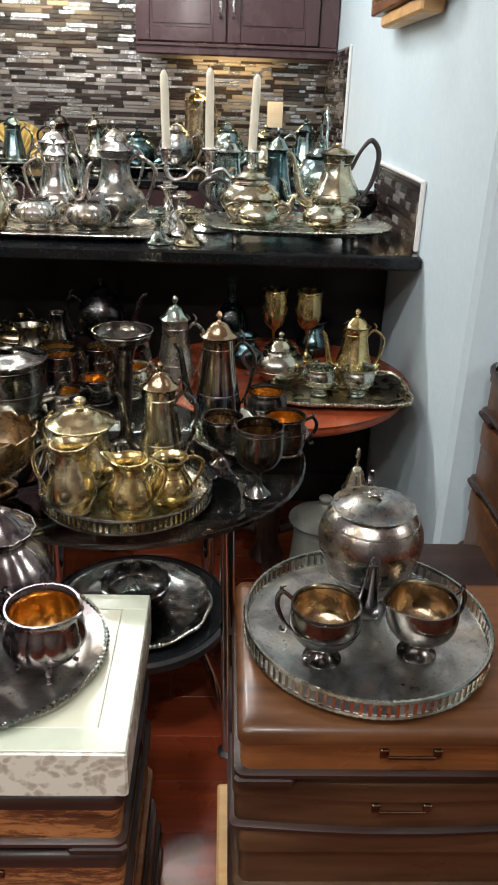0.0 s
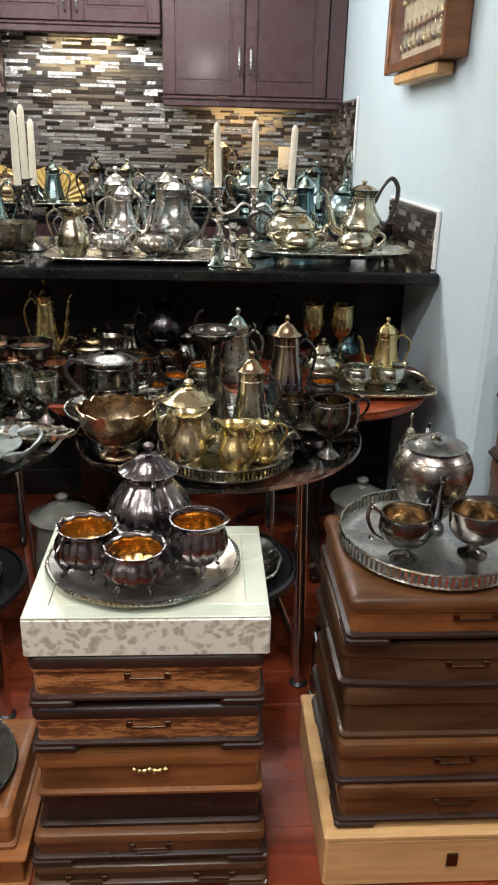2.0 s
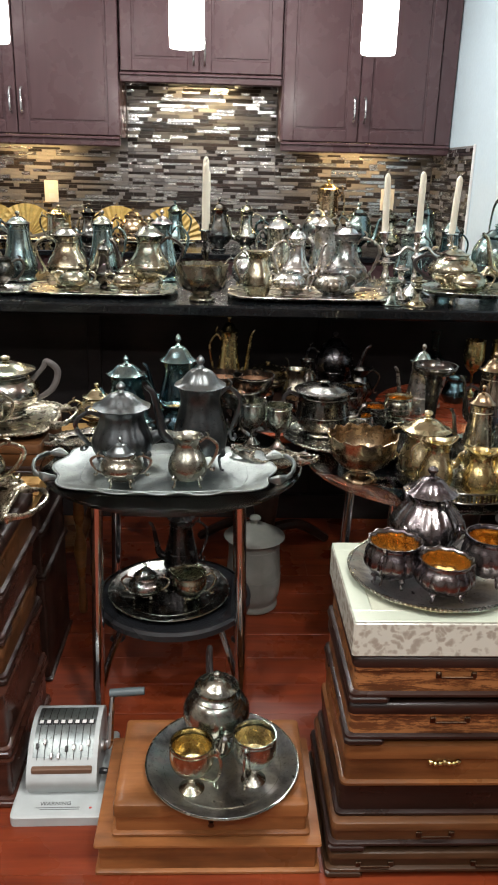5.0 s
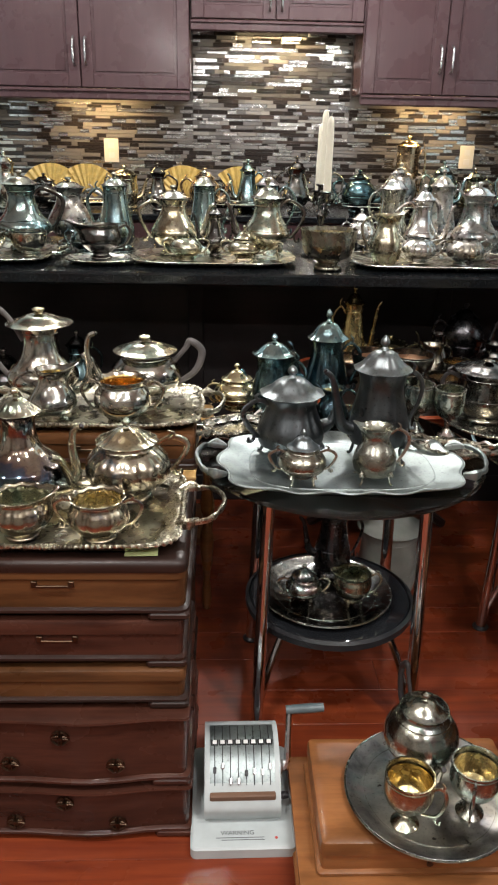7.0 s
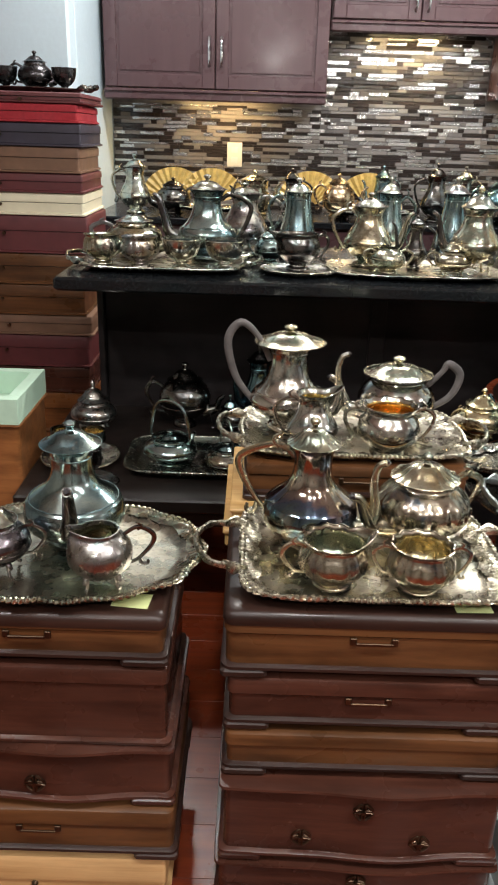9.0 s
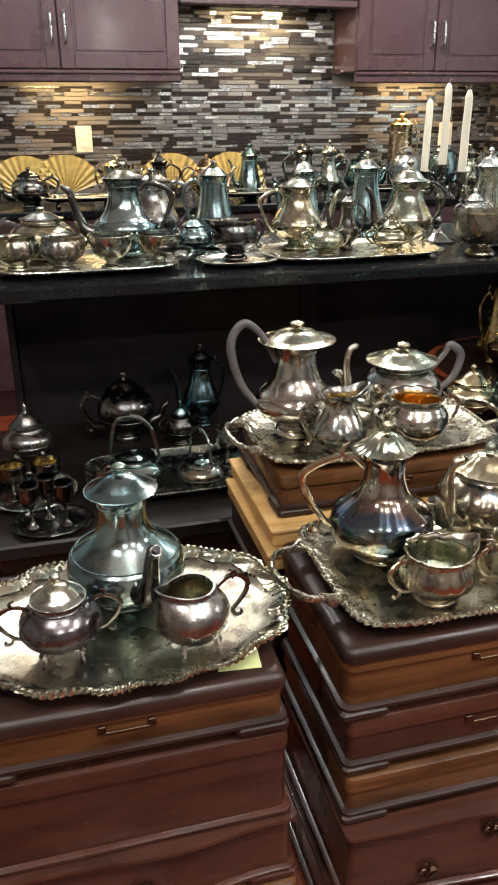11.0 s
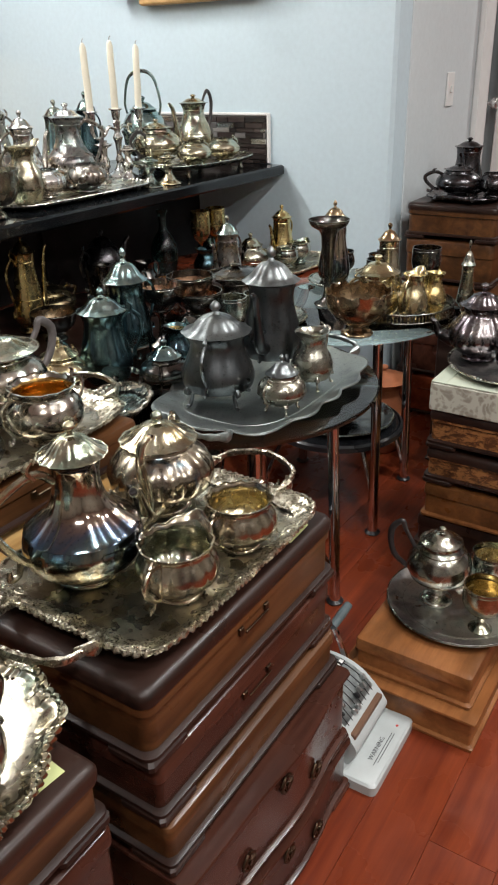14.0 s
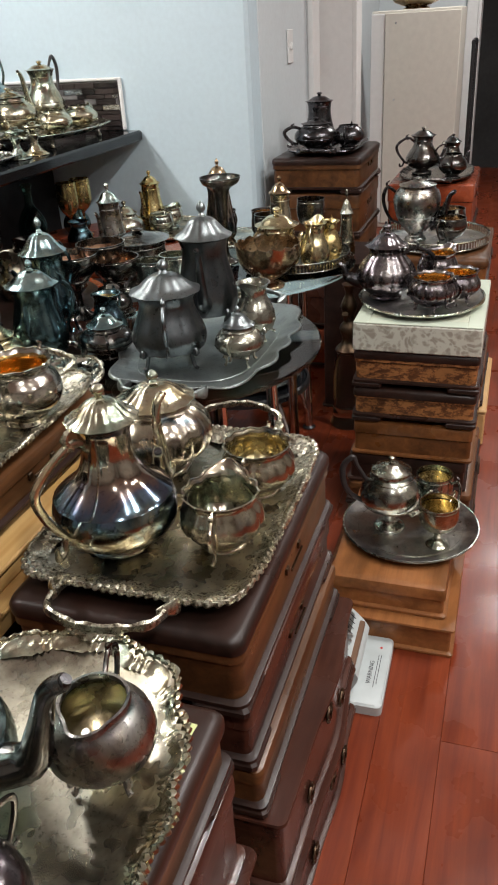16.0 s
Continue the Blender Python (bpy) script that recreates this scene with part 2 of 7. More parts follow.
PAINT = plain("pale_blue_paint", (0.545, 0.66, 0.722), 0.6, 0.03, 60, 0.06)
PAINT_GREY = plain("soft_grey_paint", (0.60, 0.65, 0.67), 0.6, 0.03, 60, 0.06)
TRIMWHITE = plain("white_trim_paint", (0.76, 0.76, 0.75), 0.4, 0.03)
CEILPAINT = plain("ceiling_paint", (0.8, 0.8, 0.78), 0.8, 0.02)
# Colour for walls out of view, dark only to lower the bounced light
TAUPE_UNSEEN = plain("fill_cutting_taupe", (0.30, 0.28, 0.255), 0.7, 0.04, 60, 0.06)
# Near black: the unlit room's darkness is painted, not left to the lamps
DARKVOID = plain("painted_dark_backing", (0.03, 0.03, 0.03), 0.8)
CREAM = plain("cream_panel", (0.66, 0.63, 0.56), 0.5, 0.04)
WAX = plain("candle_wax", (0.84, 0.80, 0.66), 0.45, 0.04)
BLACKGLASS = plain("black_glass", (0.012, 0.013, 0.015), 0.06, 0.1, 30, 0.0)
BLACKPAINT = plain("black_paint", (0.018, 0.018, 0.02), 0.3, 0.2)
PLASTER_GREY = plain("grey_enamel", (0.47, 0.51, 0.51), 0.4, 0.06)
# White stoneware greyed down: the shade under the tables is in the colour
STONEWARE = plain("shade_dulled_stoneware", (0.21, 0.21, 0.19), 0.35, 0.1)
REDCLOTH = plain("red_cloth", (0.34, 0.02, 0.03), 0.8, 0.15, 90)
NAVYCLOTH = plain("navy_leatherette", (0.03, 0.025, 0.04), 0.55, 0.2)
BROWNCARD = plain("brown_card", (0.16, 0.085, 0.05), 0.6, 0.12)
MAROON = plain("maroon_leatherette", (0.10, 0.02, 0.022), 0.5, 0.15)
ONYX_LIGHT = plain("pale_cream_onyx", (0.58, 0.60, 0.48), 0.3, 0.1, 8, 0.0, 0.15)
IVORYCARD = plain("ivory_card", (0.70, 0.65, 0.48), 0.6, 0.05)
GREENCARD = plain("mint_card", (0.46, 0.64, 0.50), 0.6, 0.05)
NOTE = plain("yellow_green_paper", (0.62, 0.68, 0.32), 0.7, 0.05)
INK = plain("dark_print", (0.05, 0.05, 0.055), 0.6)
REDINK = plain("red_print", (0.5, 0.06, 0.05), 0.6)
FANGOLD = plain("gold_foil_paper", (0.54, 0.37, 0.11), 0.38, 0.2, 60, 0.15)
PLATE_W = plain("outlet_plastic", (0.74, 0.72, 0.66), 0.4, 0.02)


def glass(name, col, rough=0.02):
    m, t, b = mat(name)
    b.inputs["Base Color"].default_value = (*col, 1)
    b.inputs["Transmission Weight"].default_value = 1.0
    b.inputs["Roughness"].default_value = rough
    b.inputs["IOR"].default_value = 1.45
    return m


GLASS = glass("tinted_table_glass", (0.80, 0.92, 0.88))
GLASS_GREEN = glass("bottle_green_glass", (0.20, 0.42, 0.40), 0.08)
GLASS_CLEAR = glass("clear_glass", (0.9, 0.92, 0.9))


def glow(name, col, strength):
    m, t, b = mat(name)
    b.inputs["Base Color"].default_value = (0.8, 0.8, 0.8, 1)
    b.inputs["Emission Color"].default_value = (*col, 1)
    b.inputs["Emission Strength"].default_value = strength
    return m


LAMPGLASS = glow("lit_pendant_glass", (1.0, 0.97, 0.92), 30.0)
SPOTGLOW = glow("lit_downlight", (1.0, 0.96, 0.9), 14.0)
STRIPGLOW = glow("lit_strip", (1.0, 0.75, 0.42), 6.0)


def granite():
    m, t, b = mat("black_granite")
    vec = coords(t)
    f = noise_tex(t, vec, 160, 4, 0.7)
    t.links.new(ramp(t, f, [(0.5, (0.005, 0.006, 0.007)), (0.66, (0.012, 0.014, 0.016)), (0.8, (0.05, 0.06, 0.065))]), b.inputs["Base Color"])
    g = noise_tex(t, vec, 6, 3)
    t.links.new(ramp(t, g, [(0.3, grey(0.08)), (0.7, grey(0.2))]), b.inputs["Roughness"])
    b.inputs["Specular IOR Level"].default_value = 0.35
    return m


def marble():
    m, t, b = mat("mottled_marble")
    vec = coords(t)
    v = add(t, "ShaderNodeTexVoronoi", Scale=66.0)
    w = t.nodes.new("ShaderNodeMix")
    w.data_type = "VECTOR"
    w.inputs["Factor"].default_value = 0.10
    nz = add(t, "ShaderNodeTexNoise", Scale=14.0, Detail=5.0)
    t.links.new(vec, nz.inputs["Vector"])
    t.links.new(vec, w.inputs[4])
    t.links.new(nz.outputs["Color"], w.inputs[5])
    t.links.new(w.outputs[1], v.inputs["Vector"])
    cell = ramp(t, v.outputs["Distance"], [(0.22, (0.36, 0.335, 0.28)), (0.42, (0.45, 0.435, 0.365)), (0.56, (0.60, 0.61, 0.53))])
    t.links.new(cell, b.inputs["Base Color"])
    b.inputs["Roughness"].default_value = 0.25
    return m


GRANITE, MARBLE = granite(), marble()
ONYX = plain("pale_green_onyx", (0.50, 0.55, 0.45), 0.3, 0.12, 9, 0.0, 0.15)


def tile_mat(name, stops, rough, metallic):
    m, t, b = mat(name)
    info = t.nodes.new("ShaderNodeObjectInfo")
    t.links.new(ramp(t, info.outputs["Random"], stops), b.inputs["Base Color"])
    vec = coords(t, (6, 60, 60), per_object=True)
    f = noise_tex(t, vec, 4, 4)
    t.links.new(ramp(t, f, [(0.3, grey(rough * 0.7)), (0.7, grey(rough * 1.3))]), b.inputs["Roughness"])
    b.inputs["Metallic"].default_value = metallic
    bump(t, b, f, 0.2, 0.001)
    return m


TILE_METAL = tile_mat("metal_mosaic", [(0.0, (0.40, 0.40, 0.41)), (0.5, (0.64, 0.64, 0.63)), (1.0, (0.90, 0.89, 0.87))], 0.24, 1.0)
TILE_DARK = tile_mat("dark_glass_mosaic", [(0.0, (0.014, 0.012, 0.012)), (0.5, (0.035, 0.027, 0.025)), (1.0, (0.06, 0.045, 0.042))], 0.10, 0.0)
TILE_STONE = tile_mat("stone_mosaic", [(0.0, (0.09, 0.085, 0.088)), (0.6, (0.17, 0.16, 0.158)), (1.0, (0.30, 0.285, 0.27))], 0.35, 0.0)
GROUT = plain("grey_grout", (0.16, 0.15, 0.145), 0.85)

# ---------------------------------------------------------------- mesh helpers
PI2 = 2 * math.pi


class Mesh:
    """Collects vertices and faces; each piece is closed and adds itself to the same mesh."""

    def __init__(self, smooth=True):
        self.v, self.f, self.smooth = [], [], smooth

    def grid(self, rows, closed=True, caps=(False, False)):
        base, n = len(self.v), len(rows[0])
        for r in rows:
            self.v.extend(r)
        span = n if closed else n - 1
        for i in range(len(rows) - 1):
            for j in range(span):
                k = (j + 1) % n
                a, b = base + i * n, base + (i + 1) * n
                self.f.append((a + j, a + k, b + k, b + j))
        if caps[0]:
            self.f.append(tuple(base + j for j in reversed(range(n))))
        if caps[1]:
            last = base + (len(rows) - 1) * n
            self.f.append(tuple(last + j for j in range(n)))
        return self

    def lathe(self, prof, seg=36, warp=None, at=(0, 0, 0), caps=(True, True)):
        rows = []
        for r, z in prof:
            row = []
            for j in range(seg):
                a = PI2 * j / seg
                rr, zz = warp(r, z, a) if warp else (r, z)
                row.append((at[0] + rr * math.cos(a), at[1] + rr * math.sin(a), at[2] + zz))
            rows.append(row)
        return self.grid(rows, True, caps)

    def tube(self, path, radii, seg=10, flat=1.0):
        """A swept tube along a smooth path of points; radii are given at the path's points."""
        pts = smooth_path([Vector(p) for p in path], 6)
        rad = smooth_values(radii, len(path), 6)
        rows, side = [], None
        for i, p in enumerate(pts):
            d = (pts[min(i + 1, len(pts) - 1)] - pts[max(i - 1, 0)]).normalized()
            if side is None:
                side = d.cross(Vector((0, 1, 0)) if abs(d.y) < 0.9 else Vector((1, 0, 0))).normalized()
            side = (side - d * side.dot(d)).normalized()
            up = d.cross(side)
            rows.append([tuple(p + side * (rad[i] * math.cos(PI2 * j / seg)) + up * (rad[i] * flat * math.sin(PI2 * j / seg))) for j in range(seg)])
        return self.grid(rows, True, (True, True))

    def box(self, x0, x1, y0, y1, z0, z1, c=0.003):
        """A box with chamfered edges."""
        c = min(c, (x1 - x0) / 3, (y1 - y0) / 3, (z1 - z0) / 3)

        def ring(i, z):
            return [(x0 + i + c, y0 + i, z), (x1 - i - c, y0 + i, z), (x1 - i, y0 + i + c, z), (x1 - i, y1 - i - c, z), (x1 - i - c, y1 - i, z), (x0 + i + c, y1 - i, z), (x0 + i, y1 - i - c, z), (x0 + i, y0 + i + c, z)]
        return self.grid([ring(c, z0), ring(0, z0 + c), ring(0, z1 - c), ring(c, z1)], True, (True, True))

    def data(self, name):
        me = bpy.data.meshes.new(name)
        me.from_pydata(self.v, [], self.f)
        if self.smooth:
            me.polygons.foreach_set("use_smooth", [True] * len(me.polygons))
            me.set_sharp_from_angle(angle=radians(38))
        me.update()
        return me


def smooth_path(pts, steps):
    out = []
    n = len(pts)
    for i in range(n - 1):
        p0, p1, p2, p3 = pts[max(i - 1, 0)], pts[i], pts[i + 1], pts[min(i + 2, n - 1)]
        for s in range(steps):
            u = s / steps
            out.append(0.5 * ((2 * p1) + (p2 - p0) * u + (2 * p0 - 5 * p1 + 4 * p2 - p3) * u * u + (3 * p1 - p0 - 3 * p2 + p3) * u ** 3))
    out.append(pts[-1])
    return out


def smooth_values(vals, n, steps):
    vals = list(vals) if hasattr(vals, "__len__") else [vals] * n
    out = []
    for i in range(n - 1):
        out += [vals[i] + (vals[i + 1] - vals[i]) * s / steps for s in range(steps)]
    return out + [vals[-1]]


def smooth_profile(pts, steps=4):
    return [(max(p.x, 0.0004), p.y) for p in smooth_path([Vector((r, z)) for r, z in pts], steps)]


def part(name, mesh, material, parent=None, label=""):
    me = mesh.data(name)
    me.materials.append(material)
    ob = new(name, me)
    if parent:
        ob.parent = parent
    return tagged(ob, label)


def thing(name, label, category, loc=(0, 0, 0), rot=0.0, group="", kind=""):
    ob = new(name)
    ob.empty_display_size = 0.02
    ob.matrix_basis = pose(*loc, 0, 0, rot)
    return tagged(ob, label, category, group, kind)


def structure(name, label, mesh, material):
    return tagged(part(name, mesh, material), label, "", "", "structure")


def box_mesh(*a, c=0.003, smooth=False):
    return Mesh(smooth).box(*a, c=c)

# ---------------------------------------------------------------- structure
WX, YB, BARZ = 0.48, 4.10, 0.875          # kitchen side wall, back wall, counter height
structure("subfloor", "dark screed under the floorboards", box_mesh(-4.0, 5.2, -2.7, 4.4, -0.12, -0.014), DARKVOID)
structure("ceiling", "plain white painted ceiling", box_mesh(-4.2, 5.4, -2.9, 4.4, CEIL, CEIL + 0.1), CEILPAINT)
structure("wall_back", "pale painted kitchen wall behind cabinets", box_mesh(-4.2, WX + 0.12, YB, YB + 0.12, -0.1, CEIL), PAINT)
structure("wall_east", "pale blue painted wall beside the bar", box_mesh(WX, WX + 0.12, 1.46, YB, -0.1, CEIL, c=0.012), PAINT)
structure("wall_return", "grey shaded painted wall by the doorway", box_mesh(WX + 0.12, 1.30, 1.46, 1.58, -0.1, CEIL), PAINT_GREY)
structure("wall_return_far", "grey painted wall past the doorway", box_mesh(2.30, 4.3, 1.62, 1.74, -0.1, CEIL), PAINT_GREY)
structure("wall_over_door", "grey painted wall over the doorway", box_mesh(1.30, 2.30, 1.48, 1.58, 2.06, CEIL), PAINT_GREY)
structure("wall_end", "grey painted wall at the end of the passage", box_mesh(4.0, 4.12, 1.02, 1.62, -0.1, CEIL), PAINT_GREY)
structure("wall_end_far", "grey painted wall past the dark doorway", box_mesh(4.0, 4.12, -2.7, -0.05, -0.1, CEIL), PAINT_GREY)
# Stand-in for the dark beyond the doorway; its darkness is in the colour
structure("wall_dark_room", "near-black wall standing in for the unlit room past the doorway", box_mesh(5.1, 5.2, -2.7, 1.7, -0.1, CEIL), DARKVOID)
# Unseen walls, added dark to cut fill and deepen reflections in the silver
structure("wall_south", "unseen taupe wall, darkened to cut fill and reflections", box_mesh(-4.2, 5.2, -2.8, -2.7, -0.1, CEIL), TAUPE_UNSEEN)
structure("wall_west", "unseen taupe wall, darkened to cut fill and reflections", box_mesh(-4.2, -4.1, -2.7, 4.1, -0.1, CEIL), TAUPE_UNSEEN)
structure("wall_kitchen_west", "white painted wall end beside the kitchen", box_mesh(-4.1, -2.28, 3.20, 3.32, -0.1, CEIL, c=0.01), PAINT)
structure("wall_kitchen_side", "white painted wall beside the cabinets", box_mesh(-2.40, -2.28, 3.32, YB, -0.1, CEIL), PAINT)
for nm, x0, x1, y0, y1 in (("trim", 1.26, 1.36, 1.44, 1.60), ("trim", 2.20, 2.32, 1.44, 1.64), ("trim", 3.97, 4.14, 0.93, 1.02)):
    b = Mesh(False).box(x0, x1, y0, y1, 0, 2.09, 0.006)
    b.box(x0 - 0.008, x1 + 0.008, y0 - 0.008, y0 + 0.016, 0, 2.1, 0.004)
    structure(nm, "white painted door casing", b, TRIMWHITE)
structure("baseboard", "white painted baseboard along the grey wall", box_mesh(WX + 0.02, 1.25, 1.447, 1.459, 0, 0.10), TRIMWHITE)

door = tagged(new("door_1"), "white painted door standing ajar in its casing", "door", "", "structure")
door.matrix_basis = pose(1.40, 1.60, 0.0, 0, 0, 6)
part("door_leaf", Mesh(False).box(0, 0.80, 0, 0.04, 0.01, 2.03, 0.004), TRIMWHITE, door)
hin = part("hinge", Mesh(False).box(0.0, 0.10, -0.012, -0.002, 1.02, 1.10, 0.002), STEEL, door, "grey steel hinge plate")
part("door_knob", Mesh().lathe(smooth_profile([(0.012, 0), (0.01, 0.02), (0.026, 0.04), (0.024, 0.06), (0.001, 0.066)])), STEEL, door).matrix_basis = pose(0.74, 0, 1.0, 90)

# white storage cabinet in the passage, with a copper dish on it
wc = thing("storage_cabinet", "plain cream storage cabinet with worn edges", "cabinet", (2.83, 0.97, 0))
part("body", Mesh(False).box(0.02, 0.42, 0, 0.50, 0, 1.215, 0.005), CREAM, wc)
part("side_panel", Mesh(False).box(0, 0.02, 0.0, 0.42, 0.03, 1.20, 0.003), CREAM, wc)
part("edge_strip", Mesh(False).box(0.004, 0.02, 0.424, 0.50, 0.03, 1.20, 0.003), TRIMWHITE, wc)
for zz in (0.25, 0.75, 1.15):
    part("screw", Mesh().lathe([(0.006, 0), (0.005, 0.003)], 10), STEEL, wc).matrix_basis = pose(0.0, 0.36, zz, 0, -90)
rail = thing("dark_rack", "dark metal rack beside the cream cabinet", "rack", (3.3, 0.92, 0))
part("post", Mesh().tube([(0, 0, 0), (0, 0, 0.5), (0, 0, 1.02)], 0.012), BLACKPAINT, rail)
part("post", Mesh().tube([(0.3, 0, 0), (0.3, 0, 0.5), (0.3, 0, 1.02)], 0.012), BLACKPAINT, rail)
part("bar", Mesh().tube([(0, 0, 1.02), (0.15, 0, 1.03), (0.3, 0, 1.02)], 0.014), BLACKPAINT, rail)


def downlight(x, y):
    o = thing("downlight", "round white recessed ceiling downlight, lit", "downlight", (x, y, CEIL - 0.012), 0, "downlights")
    part("rim", Mesh().lathe([(0.075, 0.0), (0.085, 0.002), (0.085, 0.012), (0.075, 0.012), (0.075, 0.0)], 28, None, (0, 0, 0), (False, False)), TRIMWHITE, o)
    part("lens", Mesh().lathe([(0.074, 0.006), (0.06, 0.005)], 24), SPOTGLOW, o)


for sx, sy in SPOTS:
    downlight(sx, sy)

# upper kitchen cabinets


def cabinet_door(cab, x0, x1, z0, z1, handle_x, handle_z, long=0.115):
    y = -0.022
    d = Mesh(False).box(x0 + 0.002, x1 - 0.002, y, -0.002, z0 + 0.002, z1, 0.002)
    dd = part("door", d, CABINET, cab)
    w = 0.060
    fr = Mesh(False)
    fr.box(x0 + 0.003, x0 + w, y - 0.008, y, z0 + 0.003, z1 - 0.001, 0.003)
    fr.box(x1 - w, x1 - 0.003, y - 0.008, y, z0 + 0.003, z1 - 0.001, 0.003)
    fr.box(x0 + w, x1 - w, y - 0.008, y, z0 + 0.003, z0 + w, 0.003)
    fr.box(x0 + w, x1 - w, y - 0.008, y, z1 - w, z1 - 0.001, 0.003)
    part("rail_and_stile", fr, CABINET, dd)
    part("field_panel", Mesh(False).box(x0 + w + 0.012, x1 - w - 0.012, y - 0.004, y, z0 + w + 0.012, z1 - w - 0.012, 0.003), CABINET, dd)
    hz, yy = handle_z, y - 0.008
    part("handle", Mesh().tube([(handle_x, yy, hz), (handle_x, yy - 0.026, hz + 0.012), (handle_x, yy - 0.03, hz + long / 2), (handle_x, yy - 0.026, hz + long - 0.012), (handle_x, yy, hz + long)], [0.007, 0.0045, 0.006, 0.0045, 0.007], 8), STEEL, dd, "brushed steel pull")


def wall_cabinet(x0, x1, z0, label, split, handle_z, door_to=None):
    cab = thing("wall_cabinet", label, "cabinet", (x0, 3.82, z0), 0, "kitchen wall cabinets")
    w, h = x1 - x0, 2.32 - z0
    part("body", Mesh(False).box(0, w, 0, YB - 3.82 - 0.012, 0, h, 0.002), CABINET, cab)
    end = (door_to or x1) - x0
    s = split - x0
    cabinet_door(cab, 0.004, s, 0.0, h, s - 0.028, handle_z)
    cabinet_door(cab, s, end, 0.0, h, s + 0.028, handle_z)
    if door_to:
        part("filler", Mesh(False).box(end + 0.002, w, -0.018, -0.001, 0, h, 0.002), CABINET, cab)
    lr = Mesh(False).box(-0.0, w, -0.030, -0.004, -0.05, -0.002, 0.006)
    lr.box(0.0, w, -0.038, -0.006, -0.018, -0.004, 0.004)
    part("light_rail", lr, CABINET, cab)
    return cab


wall_cabinet(-2.262, -1.233, 1.415, "dark burgundy double-door kitchen wall cabinet", -1.748, 0.10)
wall_cabinet(-1.229, -0.414, 1.72, "short dark burgundy wall cabinet over the cooking niche", -0.83, 0.04)
wall_cabinet(-0.410, WX - 0.006, 1.415, "dark burgundy double-door wall cabinet with filler strip", -0.012, 0.10, 0.392)
for lx, lz, w in ((-1.72, 1.407, 0.36), (0.0, 1.407, 0.36), (-0.82, 1.708, 0.4)):
    s = thing("light_strip", "slim warm light strip under a cabinet, lit", "light strip", (lx, 3.99, lz), 0, "cabinet light strips")
    part("housing", Mesh(False).box(-w / 2, w / 2, -0.02, 0.02, -0.004, 0.005, 0.001), STEEL, s)
    part("diffuser", Mesh(False).box(-w / 2 + 0.01, w / 2 - 0.01, -0.012, 0.012, -0.008, -0.004, 0.001), STRIPGLOW, s)

# back counter
bc = thing("kitchen_counter", "dark granite worktop on burgundy base cabinets", "counter", (0, 0, 0))
part("worktop", Mesh(False).box(-2.276, WX - 0.004, 3.42, YB - 0.004, BARZ - 0.03, BARZ, 0.005), GRANITE, bc)
part("base_cabinet", Mesh(False).box(-2.276, WX - 0.004, 3.47, YB - 0.004, 0.0, BARZ - 0.031, 0.002), CABINET, bc)
for i in range(4):
    x0 = -2.26 + i * 0.68
    part("door", Mesh(False).box(x0, x0 + 0.66, 3.448, 3.469, 0.12, BARZ - 0.20, 0.003), CABINET, bc)
    part("drawer_front", Mesh(False).box(x0, x0 + 0.66, 3.448, 3.469, BARZ - 0.19, BARZ - 0.04, 0.003), CABINET, bc)

# bar
bar = thing("bar_counter", "long bar with polished black granite top and shade-darkened wood front", "bar")
part("countertop", Mesh(False).box(-2.06, WX - 0.003, 1.865, 2.60, BARZ - 0.035, BARZ, 0.006), GRANITE, bar)
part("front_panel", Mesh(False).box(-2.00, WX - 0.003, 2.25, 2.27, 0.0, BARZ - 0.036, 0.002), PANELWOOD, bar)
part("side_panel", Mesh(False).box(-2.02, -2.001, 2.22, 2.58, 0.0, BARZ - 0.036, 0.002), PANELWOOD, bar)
part("back_panel", Mesh(False).box(-2.00, WX - 0.003, 2.555, 2.575, 0.0, BARZ - 0.036, 0.002), CABINET, bar)
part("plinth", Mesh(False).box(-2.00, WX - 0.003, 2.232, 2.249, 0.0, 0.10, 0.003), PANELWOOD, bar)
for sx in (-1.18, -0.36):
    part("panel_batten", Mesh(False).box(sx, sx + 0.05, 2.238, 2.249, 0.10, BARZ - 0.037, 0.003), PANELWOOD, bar)

